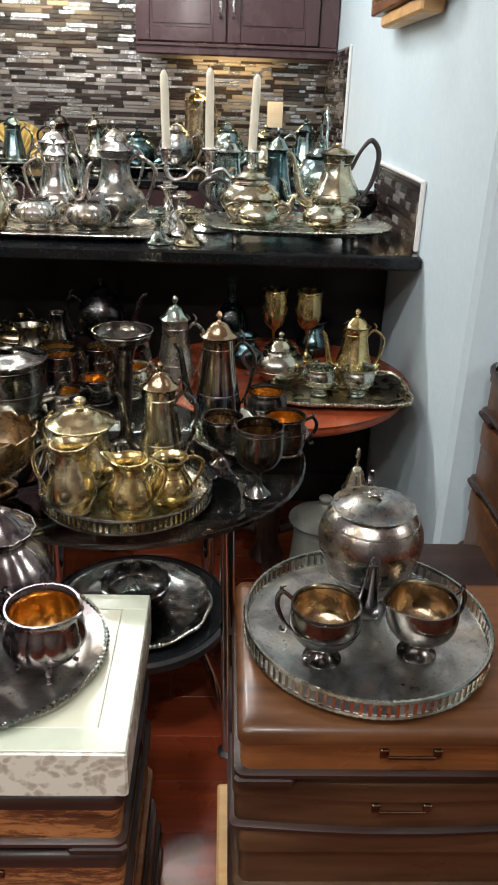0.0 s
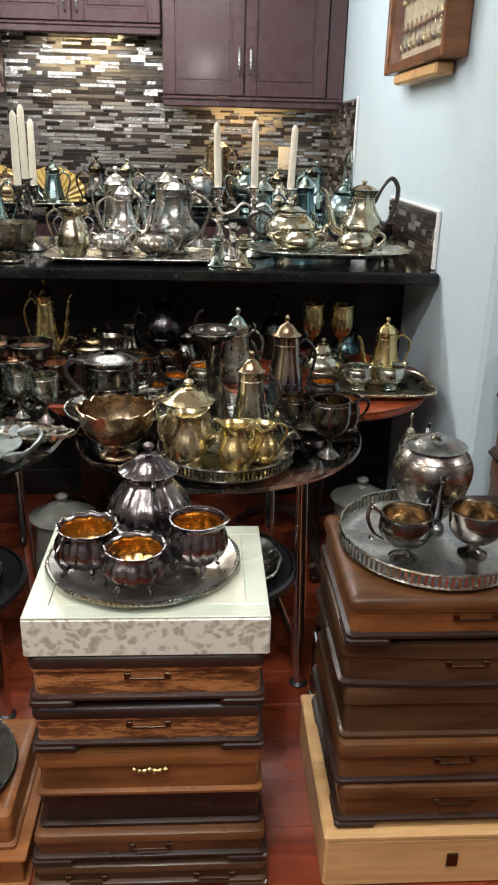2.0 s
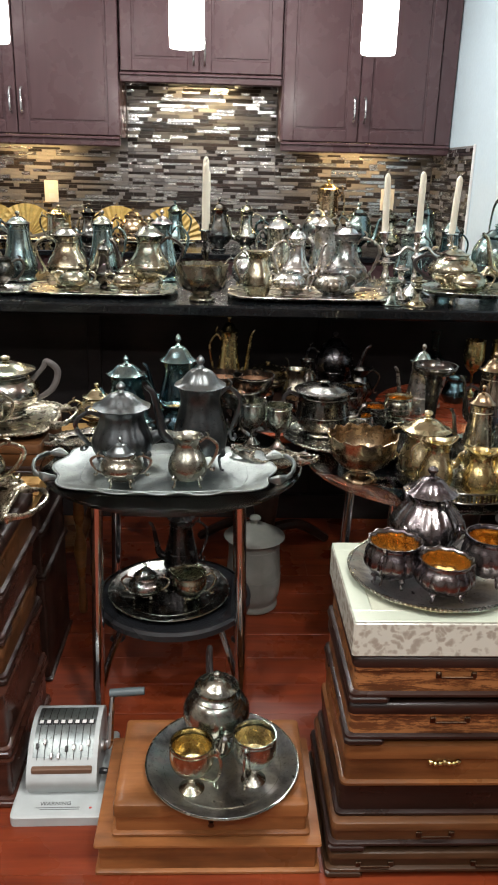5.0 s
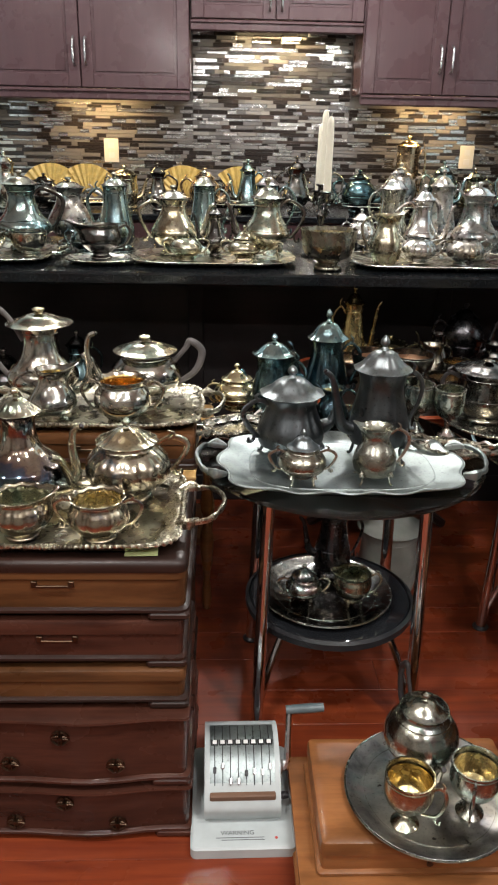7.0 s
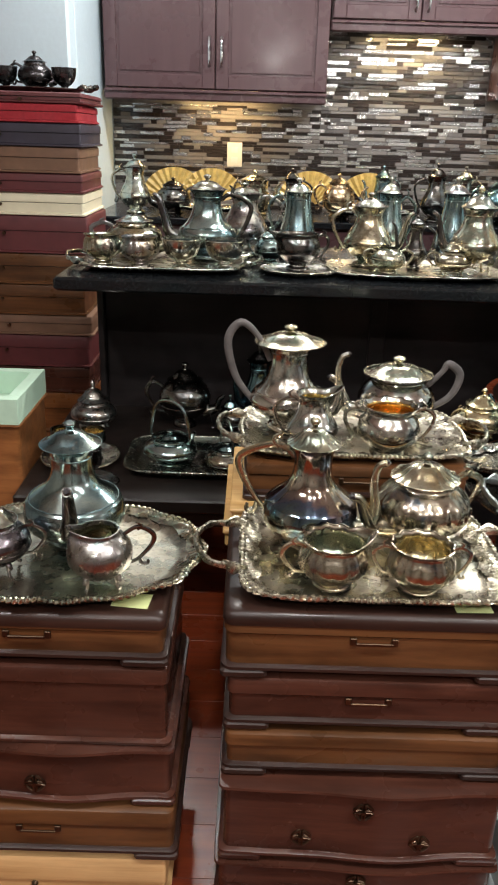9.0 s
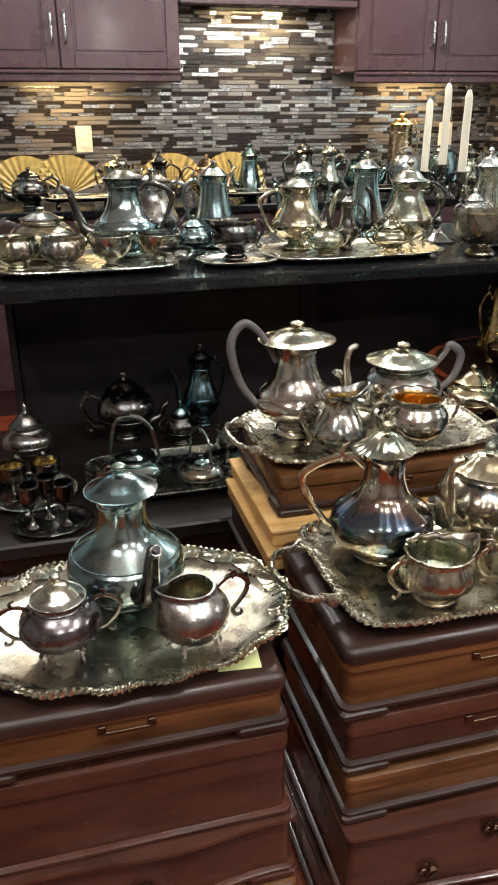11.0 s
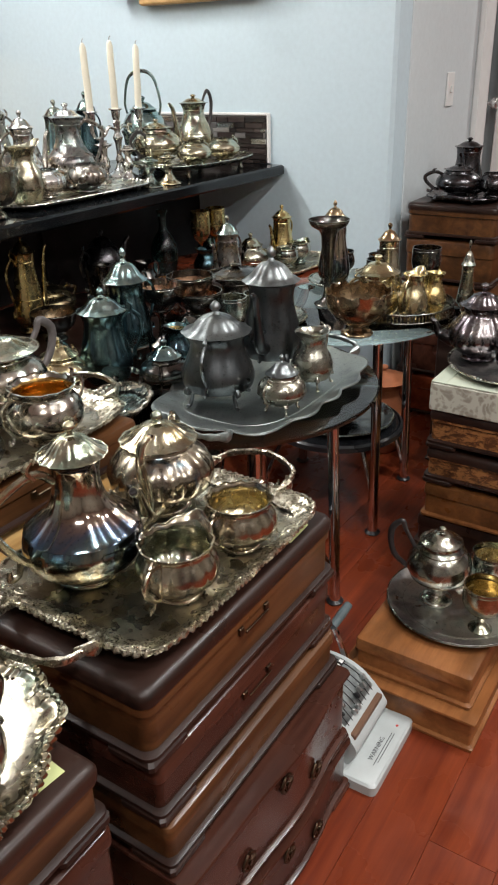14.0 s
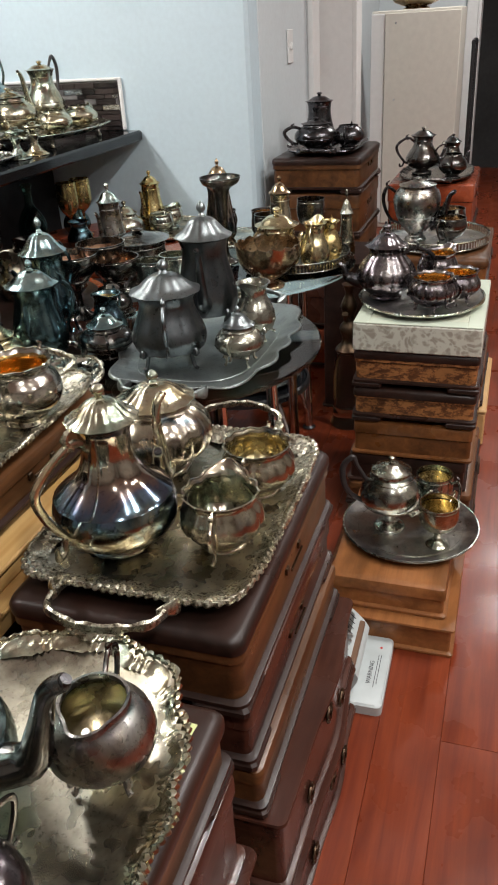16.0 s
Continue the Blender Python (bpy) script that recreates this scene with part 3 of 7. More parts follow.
# ---------------------------------------------------------------- vessels
STYLES = {
    # profiles from foot to rim: radius over the widest radius, height over the body's height
    "pear": [(0.55, 0), (0.60, 0.015), (0.56, 0.05), (0.38, 0.08), (0.42, 0.12), (0.78, 0.21), (0.98, 0.33), (1.0, 0.42), (0.86, 0.55), (0.64, 0.70), (0.55, 0.82), (0.57, 0.92), (0.66, 1)],
    "gourd": [(0.50, 0), (0.54, 0.02), (0.50, 0.07), (0.40, 0.10), (0.55, 0.15), (0.90, 0.26), (1.0, 0.36), (0.92, 0.45), (0.78, 0.50), (0.60, 0.60), (0.50, 0.72), (0.47, 0.84), (0.52, 0.94), (0.60, 1)],
    "squat": [(0.50, 0), (0.55, 0.02), (0.52, 0.07), (0.42, 0.12), (0.60, 0.19), (0.92, 0.36), (1.0, 0.54), (0.94, 0.72), (0.76, 0.86), (0.62, 0.93), (0.60, 1)],
    "round": [(0.42, 0), (0.46, 0.02), (0.42, 0.10), (0.34, 0.15), (0.45, 0.20), (0.82, 0.34), (1.0, 0.58), (0.96, 0.78), (0.78, 0.92), (0.60, 1)],
    "straight": [(0.72, 0), (0.84, 0.04), (0.97, 0.16), (1.0, 0.28), (0.95, 0.42), (0.84, 0.58), (0.77, 0.74), (0.78, 0.90), (0.84, 1)],
    "tall": [(0.85, 0), (0.92, 0.02), (0.86, 0.06), (0.80, 0.09), (0.98, 0.16), (1.0, 0.28), (0.90, 0.44), (0.76, 0.62), (0.66, 0.80), (0.64, 0.94), (0.68, 1)],
    "cyl": [(0.86, 0), (0.92, 0.02), (0.9, 0.06), (0.86, 0.10), (0.96, 0.2), (1.0, 0.4), (0.97, 0.62), (0.93, 0.8), (0.94, 0.93), (0.97, 1)],
    "bowl": [(0.46, 0), (0.50, 0.02), (0.46, 0.08), (0.28, 0.15), (0.30, 0.22), (0.60, 0.34), (0.84, 0.52), (0.95, 0.72), (0.99, 0.9), (1.0, 1)],
    "cup": [(0.50, 0), (0.55, 0.03), (0.50, 0.09), (0.38, 0.15), (0.62, 0.26), (0.92, 0.42), (1.0, 0.60), (0.96, 0.78), (0.88, 0.90), (0.92, 1)],
    "goblet": [(0.66, 0), (0.68, 0.015), (0.40, 0.06), (0.14, 0.14), (0.12, 0.30), (0.18, 0.42), (0.62, 0.50), (0.94, 0.62), (1.0, 0.76), (0.96, 0.9), (0.94, 1)],
    "trumpet": [(0.66, 0), (0.66, 0.02), (0.32, 0.07), (0.20, 0.18), (0.24, 0.40), (0.30, 0.64), (0.36, 0.80), (0.52, 0.88), (0.88, 0.93), (1.0, 1)],
    "jug": [(0.62, 0), (0.68, 0.02), (0.78, 0.08), (0.96, 0.22), (1.0, 0.34), (0.90, 0.52), (0.66, 0.70), (0.58, 0.82), (0.66, 0.93), (0.78, 1)],
    "melon": [(0.50, 0), (0.56, 0.03), (0.52, 0.10), (0.62, 0.16), (0.92, 0.34), (1.0, 0.52), (0.93, 0.70), (0.78, 0.83), (0.76, 0.90), (0.86, 1)],
    "chalice": [(0.55, 0), (0.58, 0.02), (0.42, 0.07), (0.20, 0.16), (0.18, 0.28), (0.30, 0.36), (0.76, 0.46), (0.97, 0.62), (1.0, 0.80), (0.96, 1)],
    "lobed": [(0.66, 0), (0.74, 0.03), (0.92, 0.14), (1.0, 0.28), (0.97, 0.42), (0.86, 0.58), (0.76, 0.72), (0.72, 0.84), (0.76, 0.94), (0.82, 1)],
    "lotus": [(0.52, 0), (0.58, 0.03), (0.54, 0.08), (0.46, 0.13), (0.72, 0.22), (0.94, 0.38), (1.0, 0.52), (0.95, 0.70), (0.83, 0.85), (0.82, 0.93), (0.88, 1)],
    "ovoid": [(0.44, 0), (0.47, 0.02), (0.43, 0.06), (0.33, 0.10), (0.37, 0.14), (0.62, 0.26), (0.86, 0.46), (1.0, 0.70), (0.97, 0.84), (0.84, 0.94), (0.70, 1)],
    "genie": [(0.50, 0), (0.55, 0.015), (0.51, 0.05), (0.43, 0.075), (0.56, 0.105), (0.86, 0.16), (0.97, 0.22), (1.0, 0.30), (0.98, 0.38), (0.93, 0.435), (0.935, 0.448), (0.74, 0.52), (0.54, 0.60), (0.43, 0.70), (0.39, 0.81), (0.41, 0.93), (0.48, 1)],
    "footcup": [(0.50, 0), (0.55, 0.03), (0.36, 0.09), (0.21, 0.18), (0.26, 0.26), (0.62, 0.36), (0.90, 0.52), (1.0, 0.72), (0.98, 0.88), (0.94, 1)],
    "compote": [(0.60, 0), (0.63, 0.015), (0.44, 0.06), (0.18, 0.16), (0.13, 0.34), (0.18, 0.48), (0.52, 0.60), (0.86, 0.76), (0.98, 0.90), (1.0, 1)],
    "meshbowl": [(0.46, 0), (0.50, 0.03), (0.46, 0.10), (0.36, 0.16), (0.46, 0.24), (0.78, 0.36), (0.92, 0.55), (0.96, 0.75), (0.98, 0.9), (1.0, 1)],
    "melonpot": [(0.50, 0), (0.55, 0.02), (0.50, 0.06), (0.62, 0.12), (0.92, 0.28), (1.0, 0.42), (0.94, 0.58), (0.74, 0.75), (0.57, 0.87), (0.56, 0.94), (0.62, 1)],
    "urnpot": [(0.50, 0), (0.54, 0.02), (0.48, 0.06), (0.24, 0.12), (0.20, 0.22), (0.26, 0.30), (0.80, 0.42), (1.0, 0.56), (0.98, 0.72), (0.80, 0.86), (0.60, 0.94), (0.58, 1)],
    "bottle": [(0.80, 0), (0.9, 0.02), (1.0, 0.2), (0.98, 0.42), (0.6, 0.6), (0.3, 0.7), (0.28, 0.9), (0.42, 1)],
}


def radius_at(prof, z):
    return max([r for r, zz in prof if abs(zz - z) < 0.06 * prof[-1][1]] or [prof[-1][0]])


def vessel(name, label, cat, loc, H, W, rot, style, metal_, lid=None, handle=None, spout=None, feet=0, lining=None, flute=(0, 0.0), frill=(0, 0.0), hmat=None, lip=0.0, group="", lid_share=0.26, finial="knob", hscale=1.0, skirt=1.0):
    o = thing(name, label, cat, loc, rot, group)
    R = W / 2
    lid_share *= 0.86
    lift = 0.13 * H if feet else 0.0
    bh = H * (1 - lid_share) - lift if lid else H - lift
    prof = smooth_profile([(r * R, z * bh) for r, z in STYLES[style]], 3)
    if feet:
        prof = [p for p in prof if p[1] > 0.10 * bh]
        prof = [(prof[0][0] * 0.55, 0.09 * bh)] + prof
        lift -= 0.09 * bh
    n, amp = flute
    fn, fa = frill
    seg = max(48, 8 * n) if n else 44

    def warp(r, z, a):
        u = z / bh
        if n:
            w = max(0.0, math.sin(math.pi * min(1.0, max(0.0, (u - 0.1) / 0.85)))) ** 0.6
            r *= 1 + amp * w * (abs(math.cos(a * n / 2)) ** 0.7 - 0.75)
        if fn and u > 0.8:
            q = (u - 0.8) / 0.2
            z += fa * bh * q * math.cos(fn * a)
            r *= 1 + 0.025 * q * math.cos(fn * a)
        if lip and u > 0.66:
            q = ((u - 0.66) / 0.34) ** 1.5
            near = max(0.0, math.cos(a)) ** 10
            r += lip * W * q * near
            z += 0.10 * bh * q * near
        return r, z + lift

    m = Mesh()
    rim_r, rim_z = prof[-1]
    open_top = not lid
    if open_top:
        wall = 0.0016
        outer = prof + [(rim_r + 0.0012, rim_z + 0.0008), (rim_r - wall, rim_z + 0.0008)] + [(r - wall, z) for r, z in reversed(prof) if z > 0.9 * bh]
        m.lathe(outer, seg, warp, (0, 0, 0), (True, False))
        depth = 0.16 if style not in ("goblet", "bowl", "urnpot", "trumpet", "footcup", "chalice", "compote") else 0.46
        inner = [(max(0.002, r - wall - 0.0006), z) for r, z in reversed(prof) if depth * bh < z < 0.935 * bh]
        inner.append((inner[-1][0] * 0.5, inner[-1][1] - 0.006))
        body = part("body", m, metal_, o)
        part("lining", Mesh().lathe(inner, seg, warp, (0, 0, 0), (False, True)), lining or metal_, body, "gilt inside" if lining is GILT else "")
    else:
        m.lathe(prof + [(rim_r + 0.002, rim_z + 0.001), (rim_r * 0.9, rim_z + 0.003)], seg, warp)
        part("body", m, metal_, o)
    z0 = lift + bh
    if not n and not fn and not lip:
        ring_at = (0.97, 0.62) if open_top else (0.90, 0.46)
        for q in ring_at[:1 if style in ("bowl", "goblet", "chalice", "trumpet", "bottle") else 2]:
            rr = min(prof, key=lambda c: abs(c[1] - q * bh))
            tr = [(rr[0] + 0.0011 * math.cos(PI2 * i / 6), rr[1] + 0.0013 * math.sin(PI2 * i / 6) + lift) for i in range(7)]
            part("band", Mesh().lathe(tr, 40, None, (0, 0, 0), (False, False)), metal_, o)
    if lid:
        lr = rim_r * 1.07 * skirt
        lh = (H - z0) * 0.58
        fh = (H - z0) * 0.42
        lp = smooth_profile([(lr * 0.9, 0.001), (lr * 1.06, 0.002), (lr * 1.05, 0.06 * lh), (lr * 0.95, 0.14 * lh), (lr * 0.80, 0.27 * lh), (lr * 0.66, 0.48 * lh), (lr * 0.50, 0.72 * lh), (lr * 0.34, 0.86 * lh), (lr * 0.17, 0.93 * lh), (lr * 0.13, lh)], 3)

        def lwarp(r, z, a):
            u = 1 - z / lh
            if fn or n:
                k = fn or n
                r *= 1 + 0.022 * u * (2 * abs(math.cos(k * a / 2)) - 1.2)
                z += 0.018 * lh * math.sin(math.pi * min(1.0, max(0.0, u))) * (2 * abs(math.cos(k * a / 2)) - 1.2)
            return r, z
        lo = part("lid", Mesh().lathe(lp, max(40, 6 * (fn or n or 1)), lwarp, (0, 0, z0 + 0.002)), lid, o)
        zf = z0 + lh
        s = max(lr * 0.24, 0.0045)
        if finial == "bud":
            fp = [(s * 0.4, 0), (s * 0.55, 0.12 * fh), (s * 0.35, 0.25 * fh), (s * 0.7, 0.45 * fh), (s * 0.62, 0.7 * fh), (s * 0.3, 0.9 * fh), (0.0006, fh)]
        else:
            fp = [(s * 0.45, 0), (s * 0.4, 0.2 * fh), (s * 0.55, 0.38 * fh), (s * 0.85, 0.6 * fh), (s * 0.75, 0.82 * fh), (s * 0.3, 0.97 * fh), (0.0006, fh)]
        part("finial", Mesh().lathe(smooth_profile(fp, 3), 14, None, (0, 0, zf - 0.001)), hmat if finial == "dark" and hmat else lid, lo)
    rt, rm, Rm = radius_at(prof, 0.88 * bh), radius_at(prof, 0.30 * bh), R
    hm = hmat or metal_

    def ear(sign, s, thick, nm="handle"):
        a, b = 0.86 * bh + lift, 0.30 * bh + lift
        path = [(-sign * rt * 0.94, 0, a), (-sign * (rt + 0.16 * W * s), 0, a + 0.10 * bh * s), (-sign * (Rm + 0.24 * W * s), 0, a - 0.04 * bh), (-sign * (Rm + 0.22 * W * s), 0, 0.55 * a + 0.45 * b), (-sign * (Rm + 0.06 * W * s), 0, b + 0.06 * bh), (-sign * rm * 0.95, 0, b)]
        part(nm, Mesh().tube(path, [thick * 0.9, thick, thick * 1.15, thick * 1.1, thick * 0.9, thick * 0.8], 8, 0.75), hm, o)
        part("scroll_tail", Mesh().tube([(-sign * (Rm + 0.07 * W * s), 0, b + 0.07 * bh), (-sign * (Rm + 0.10 * W * s), 0, b - 0.04 * bh), (-sign * (Rm + 0.17 * W * s), 0, b - 0.05 * bh), (-sign * (Rm + 0.17 * W * s), 0, b + 0.02 * bh)], [thick * 0.8, thick * 0.8, thick * 0.9, thick * 0.5], 7, 0.75), hm, o)
        part("thumb_leaf", Mesh().tube([(-sign * (rt + 0.15 * W * s), 0, a + 0.08 * bh), (-sign * (rt + 0.20 * W * s), 0, a + 0.16 * bh), (-sign * (rt + 0.13 * W * s), 0, a + 0.22 * bh)], [thick * 0.8, thick * 0.7, thick * 0.3], 6, 1.4), hm, o)

    thick = max(0.0032, 0.036 * W)
    if handle == "ear":
        ear(1, hscale, thick)
    elif handle == "two":
        ear(1, 0.8 * hscale, thick * 0.8)
        ear(-1, 0.8 * hscale, thick * 0.8)
    elif handle == "high":
        zt = bh + lift
        path = [(-rt * 0.95, 0, 0.80 * zt), (-(rt + 0.16 * W), 0, 1.08 * zt), (-(Rm + 0.14 * W), 0, 1.22 * zt), (-(Rm + 0.30 * W), 0, 1.02 * zt), (-(Rm + 0.20 * W), 0, 0.62 * zt), (-(rm * 0.95), 0, 0.34 * zt)]
        part("handle", Mesh().tube(path, [thick, thick, thick * 1.4, thick * 1.5, thick * 1.3, thick], 10, 0.8), hm, o)
    elif handle == "bail":
        zt = bh + lift
        path = [(-rt * 1.02, 0, 0.92 * zt), (-rt * 1.15, 0, 1.15 * zt), (-rt * 0.8, 0, 1.15 * zt + 1.0 * R), (0, 0, 1.15 * zt + 1.28 * R), (rt * 0.8, 0, 1.15 * zt + 1.0 * R), (rt * 1.15, 0, 1.15 * zt), (rt * 1.02, 0, 0.92 * zt)]
        h_ = part("bail_handle", Mesh().tube(path, [thick * 0.8, thick * 0.8, thick, thick * 1.3, thick, thick * 0.8, thick * 0.8], 8, 0.8), hm, o)
        h_.rotation_euler = (0, 0, radians(90))
    if spout:
        rs = radius_at(prof, 0.36 * bh)
        k = {"goose": (1.0, 1.0), "short": (0.75, 0.72), "long": (1.25, 1.12), "swan": (1.0, 1.0)}[spout]
        path = [(rs * 0.80, 0, 0.30 * bh + lift), (rs + 0.13 * W * k[0], 0, 0.38 * bh + lift), (rs + 0.22 * W * k[0], 0, 0.60 * bh * k[1] + lift), (rs + 0.30 * W * k[0], 0, 0.84 * bh * k[1] + lift), (rs + 0.40 * W * k[0], 0, 0.92 * bh * k[1] + lift)]
        if spout == "swan":
            path = [(rs * 0.84, 0, 0.20 * bh + lift), (rs + 0.11 * W, 0, 0.25 * bh + lift), (rs + 0.17 * W, 0, 0.44 * bh + lift), (rs + 0.14 * W, 0, 0.68 * bh + lift), (rs + 0.17 * W, 0, 0.85 * bh + lift), (rs + 0.26 * W, 0, 0.90 * bh + lift)]
        sp = Mesh().tube(path, [0.13 * W, 0.10 * W, 0.068 * W, 0.05 * W, 0.044 * W] if spout != "swan" else [0.105 * W, 0.09 * W, 0.058 * W, 0.042 * W, 0.038 * W, 0.034 * W], 12)
        sp.tube([(path[1][0] - 0.02 * W, 0, path[1][2] - 0.10 * W), (path[1][0] + 0.085 * W, 0, path[1][2] + 0.01 * W), (path[2][0] + 0.055 * W, 0, path[2][2] + 0.02 * W)], [0.012 * W, 0.03 * W, 0.008 * W], 6)
        so = part("spout", sp, metal_ if hm is HANDLEWOOD or hm is HANDLEGREY else hm, o)
        # Closed dark plug at the tip: the hollow's shade is painted on
        tip = Mesh().tube([path[-1], (path[-1][0] + 0.012 * W, 0, path[-1][2] + 0.003)], [0.034 * W, 0.03 * W], 10)
        part("spout_opening", tip, BLACKENED, so)
    for i in range(feet):
        a = PI2 * (i + 0.5) / feet
        rr = radius_at(prof, 0.2 * bh)
        pts = [(rr * 0.86, lift + 0.24 * bh), (rr * 1.02, lift + 0.14 * bh), (rr * 0.84, lift * 0.6 + 0.02), (rr * 0.92, 0.006), (rr * 1.04, 0.003)]
        path = [(q * math.cos(a), q * math.sin(a), z) for q, z in pts]
        part("foot", Mesh().tube(path, [0.050 * W, 0.044 * W, 0.028 * W, 0.026 * W, 0.003], 8), metal_, o)
    return o


# ---------------------------------------------------------------- trays
def outline(a, b, p, nw, amp, seg):
    out = []
    for j in range(seg):
        t = PI2 * j / seg
        c, s = abs(math.cos(t)) / a, abs(math.sin(t)) / b
        lobe = 1.6 * abs(math.cos(nw * t / 2)) - 1.0 + 0.35 * max(0.0, math.cos(nw * t + math.pi)) ** 6
        r = (c ** p + s ** p) ** (-1 / p) * (1 + amp * lobe)
        out.append((r * math.cos(t), r * math.sin(t)))
    return out


def tray(name, label, loc, a, b, rot=0.0, p=2.0, wave=(0, 0.0), rim="bead", metal_=None, border=None, handles=False, rise=0.016, feet=False, group="", band=0.014, reach=0.05):
    """A tray with a sunk floor, a raised border and its edging; a and b are its half sizes."""
    metal_ = metal_ or SILVER
    border = border or metal_
    o = thing(name, label, "tray", loc, rot, group)
    seg = 160
    base = outline(a, b, p, wave[0], wave[1], seg)
    z = 0.026 if feet else 0.0

    calm = outline(a, b, p, 0, 0.0, seg)

    def row(s, h):
        w = min(1.0, max(0.0, (s - 0.86) / 0.10))
        return [((x * w + cx * (1 - w)) * s, (y * w + cy * (1 - w)) * s, z + h) for (x, y), (cx, cy) in zip(base, calm)]
    m = Mesh()
    m.grid([row(0.80, 0.0), row(0.88, 0.004), row(0.985, rise - 0.003), row(1.0, rise), row(0.985, rise + 0.002), row(0.87, 0.010), row(0.80, 0.006), row(0.4, 0.0055), row(0.02, 0.0055)], True, (True, True))
    part("plate", m, metal_, o)
    if rim == "plain":
        rows = []
        for j in range(seg + 1):
            x, y = base[j % seg]
            d = Vector((x, y, 0)).normalized()
            c = Vector((x, y, z + rise + 0.0005))
            rows.append([tuple(c + d * (0.0022 * math.cos(PI2 * q / 6)) + Vector((0, 0, 0.0022 * math.sin(PI2 * q / 6)))) for q in range(6)])
        part("rolled_edge", Mesh().grid(rows, True), border, o)
        part("well_line", Mesh().grid([[(x * f, y * f, z + h) for x, y in calm] for f, h in ((0.775, 0.0054), (0.770, 0.0066), (0.765, 0.0054))], True), border, o)
    if rim in ("bead", "gadroon"):
        nb = 110 if rim == "bead" else 120
        per = 6
        bo = outline(a, b, p, wave[0], wave[1], nb * per)
        rows = []
        for j, (x, y) in enumerate(bo):
            d = Vector((x, y, 0)).normalized()
            u = j % per / per
            r = (0.0038 if rim == "bead" else 0.0046) * (0.55 + 0.45 * math.sin(math.pi * u)) * (1 + 0.22 * math.sin(j * 0.11))
            c = Vector((x, y, z + rise + 0.001)) + d * (0.0 if rim == "bead" else 0.0016 * math.sin(PI2 * u))
            rows.append([tuple(c + d * (r * math.cos(PI2 * q / 6)) + Vector((0, 0, r * math.sin(PI2 * q / 6)))) for q in range(6)])
        rows.append(rows[0])
        part("border", Mesh().grid(rows, True), border, o, "raised cast border")
        if rim == "gadroon":
            fine_seg = 600
            fo, fc = outline(a, b, p, wave[0], wave[1], fine_seg), outline(a, b, p, 0, 0.0, fine_seg)
            long = 0.5 * (a + b) * PI2
            k1, k2 = round(long / 0.052), round(long / 0.017)
            rows = []
            for i in range(9):
                q = i / 8
                s_ = 1 - band * (1 - q) / min(a, b)
                row_ = []
                for j, ((x, y), (cx, cy)) in enumerate(zip(fo, fc)):
                    tt = PI2 * j / fine_seg
                    w = 0.35 + 0.65 * q
                    curl = math.sin(k1 * tt + 5.5 * q) * math.sin(math.pi * q)
                    frond = abs(math.sin(k2 * tt / 2 + 2.4 * math.sin(k1 * tt)))
                    jag = (0.0045 * frond + 0.003 * math.sin(k1 * tt)) * (q if q > 0.9 else -(1 - q) if q < 0.1 else 0.0)
                    h = rise - 0.0105 * (band / 0.022) * (1 - q) + 0.0012 * curl + 0.0022 * frond * math.sin(math.pi * q)
                    px, py = (x * w + cx * (1 - w)) * s_, (y * w + cy * (1 - w)) * s_
                    n_ = math.hypot(px, py)
                    row_.append((px * (1 + jag / n_), py * (1 + jag / n_), z + h + 0.0015))
                rows.append(row_)
            part("lace_band", Mesh().grid(rows, True), LACE if border is LACE else border, o, "cast shell and scroll band")
    if rim == "gallery":
        n = 96
        gh = 0.022
        g = Mesh(False)
        for j in range(n):
            t = PI2 * j / n
            x, y = a * math.cos(t), b * math.sin(t)
            w = 0.0021
            c, s = math.cos(t), math.sin(t)
            ring = lambda h: [(x + c * u - s * v, y + s * u + c * v, z + h) for u, v in ((-0.0008, -w), (0.0008, -w), (0.0008, w), (-0.0008, w))]
            g.grid([ring(rise - 0.002), ring(rise + gh)], True)
        part("gallery", g, border, o, "pierced upright gallery")
        for hh, rr in ((rise + gh, 0.0034), (rise, 0.0028)):
            rows = []
            for j in range(n * 2 + 1):
                t = PI2 * (j % (n * 2)) / (n * 2)
                r = rr * (1 if j % 2 else 0.7)
                rows.append([((a + r * math.cos(PI2 * q / 6)) * math.cos(t), (b + r * math.cos(PI2 * q / 6)) * math.sin(t), z + hh + r * math.sin(PI2 * q / 6)) for q in range(6)])
            part("rail", Mesh().grid(rows, True), border, o)
    if handles:
        for sgn in (1, -1):
            w = b * 0.46
            path = [(sgn * a * 0.97, -w, z + rise), (sgn * (a + 0.6 * reach), -w * 0.95, z + rise + 0.006), (sgn * (a + 0.9 * reach), -w * 0.5, z + rise + 0.010), (sgn * (a + reach), 0, z + rise + 0.012), (sgn * (a + 0.9 * reach), w * 0.5, z + rise + 0.010), (sgn * (a + 0.6 * reach), w * 0.95, z + rise + 0.006), (sgn * a * 0.97, w, z + rise)]
            arch = smooth_path([Vector(v) for v in path], 3)
            lumps = [0.0042 + 0.0030 * abs(math.sin(i * 1.25)) for i in range(len(arch))]
            part("handle", Mesh().tube(arch, lumps, 8, 0.7), border, o, "cast openwork handle")
            for q in (-1, 1):
                part("handle_leaf", Mesh().tube([(sgn * (a - 0.01), q * w, z + rise), (sgn * (a + 0.012), q * w * 1.12, z + rise + 0.004), (sgn * (a + 0.03), q * w * 0.9, z + rise + 0.006)], [0.005, 0.012, 0.004], 7, 0.5), border, o)
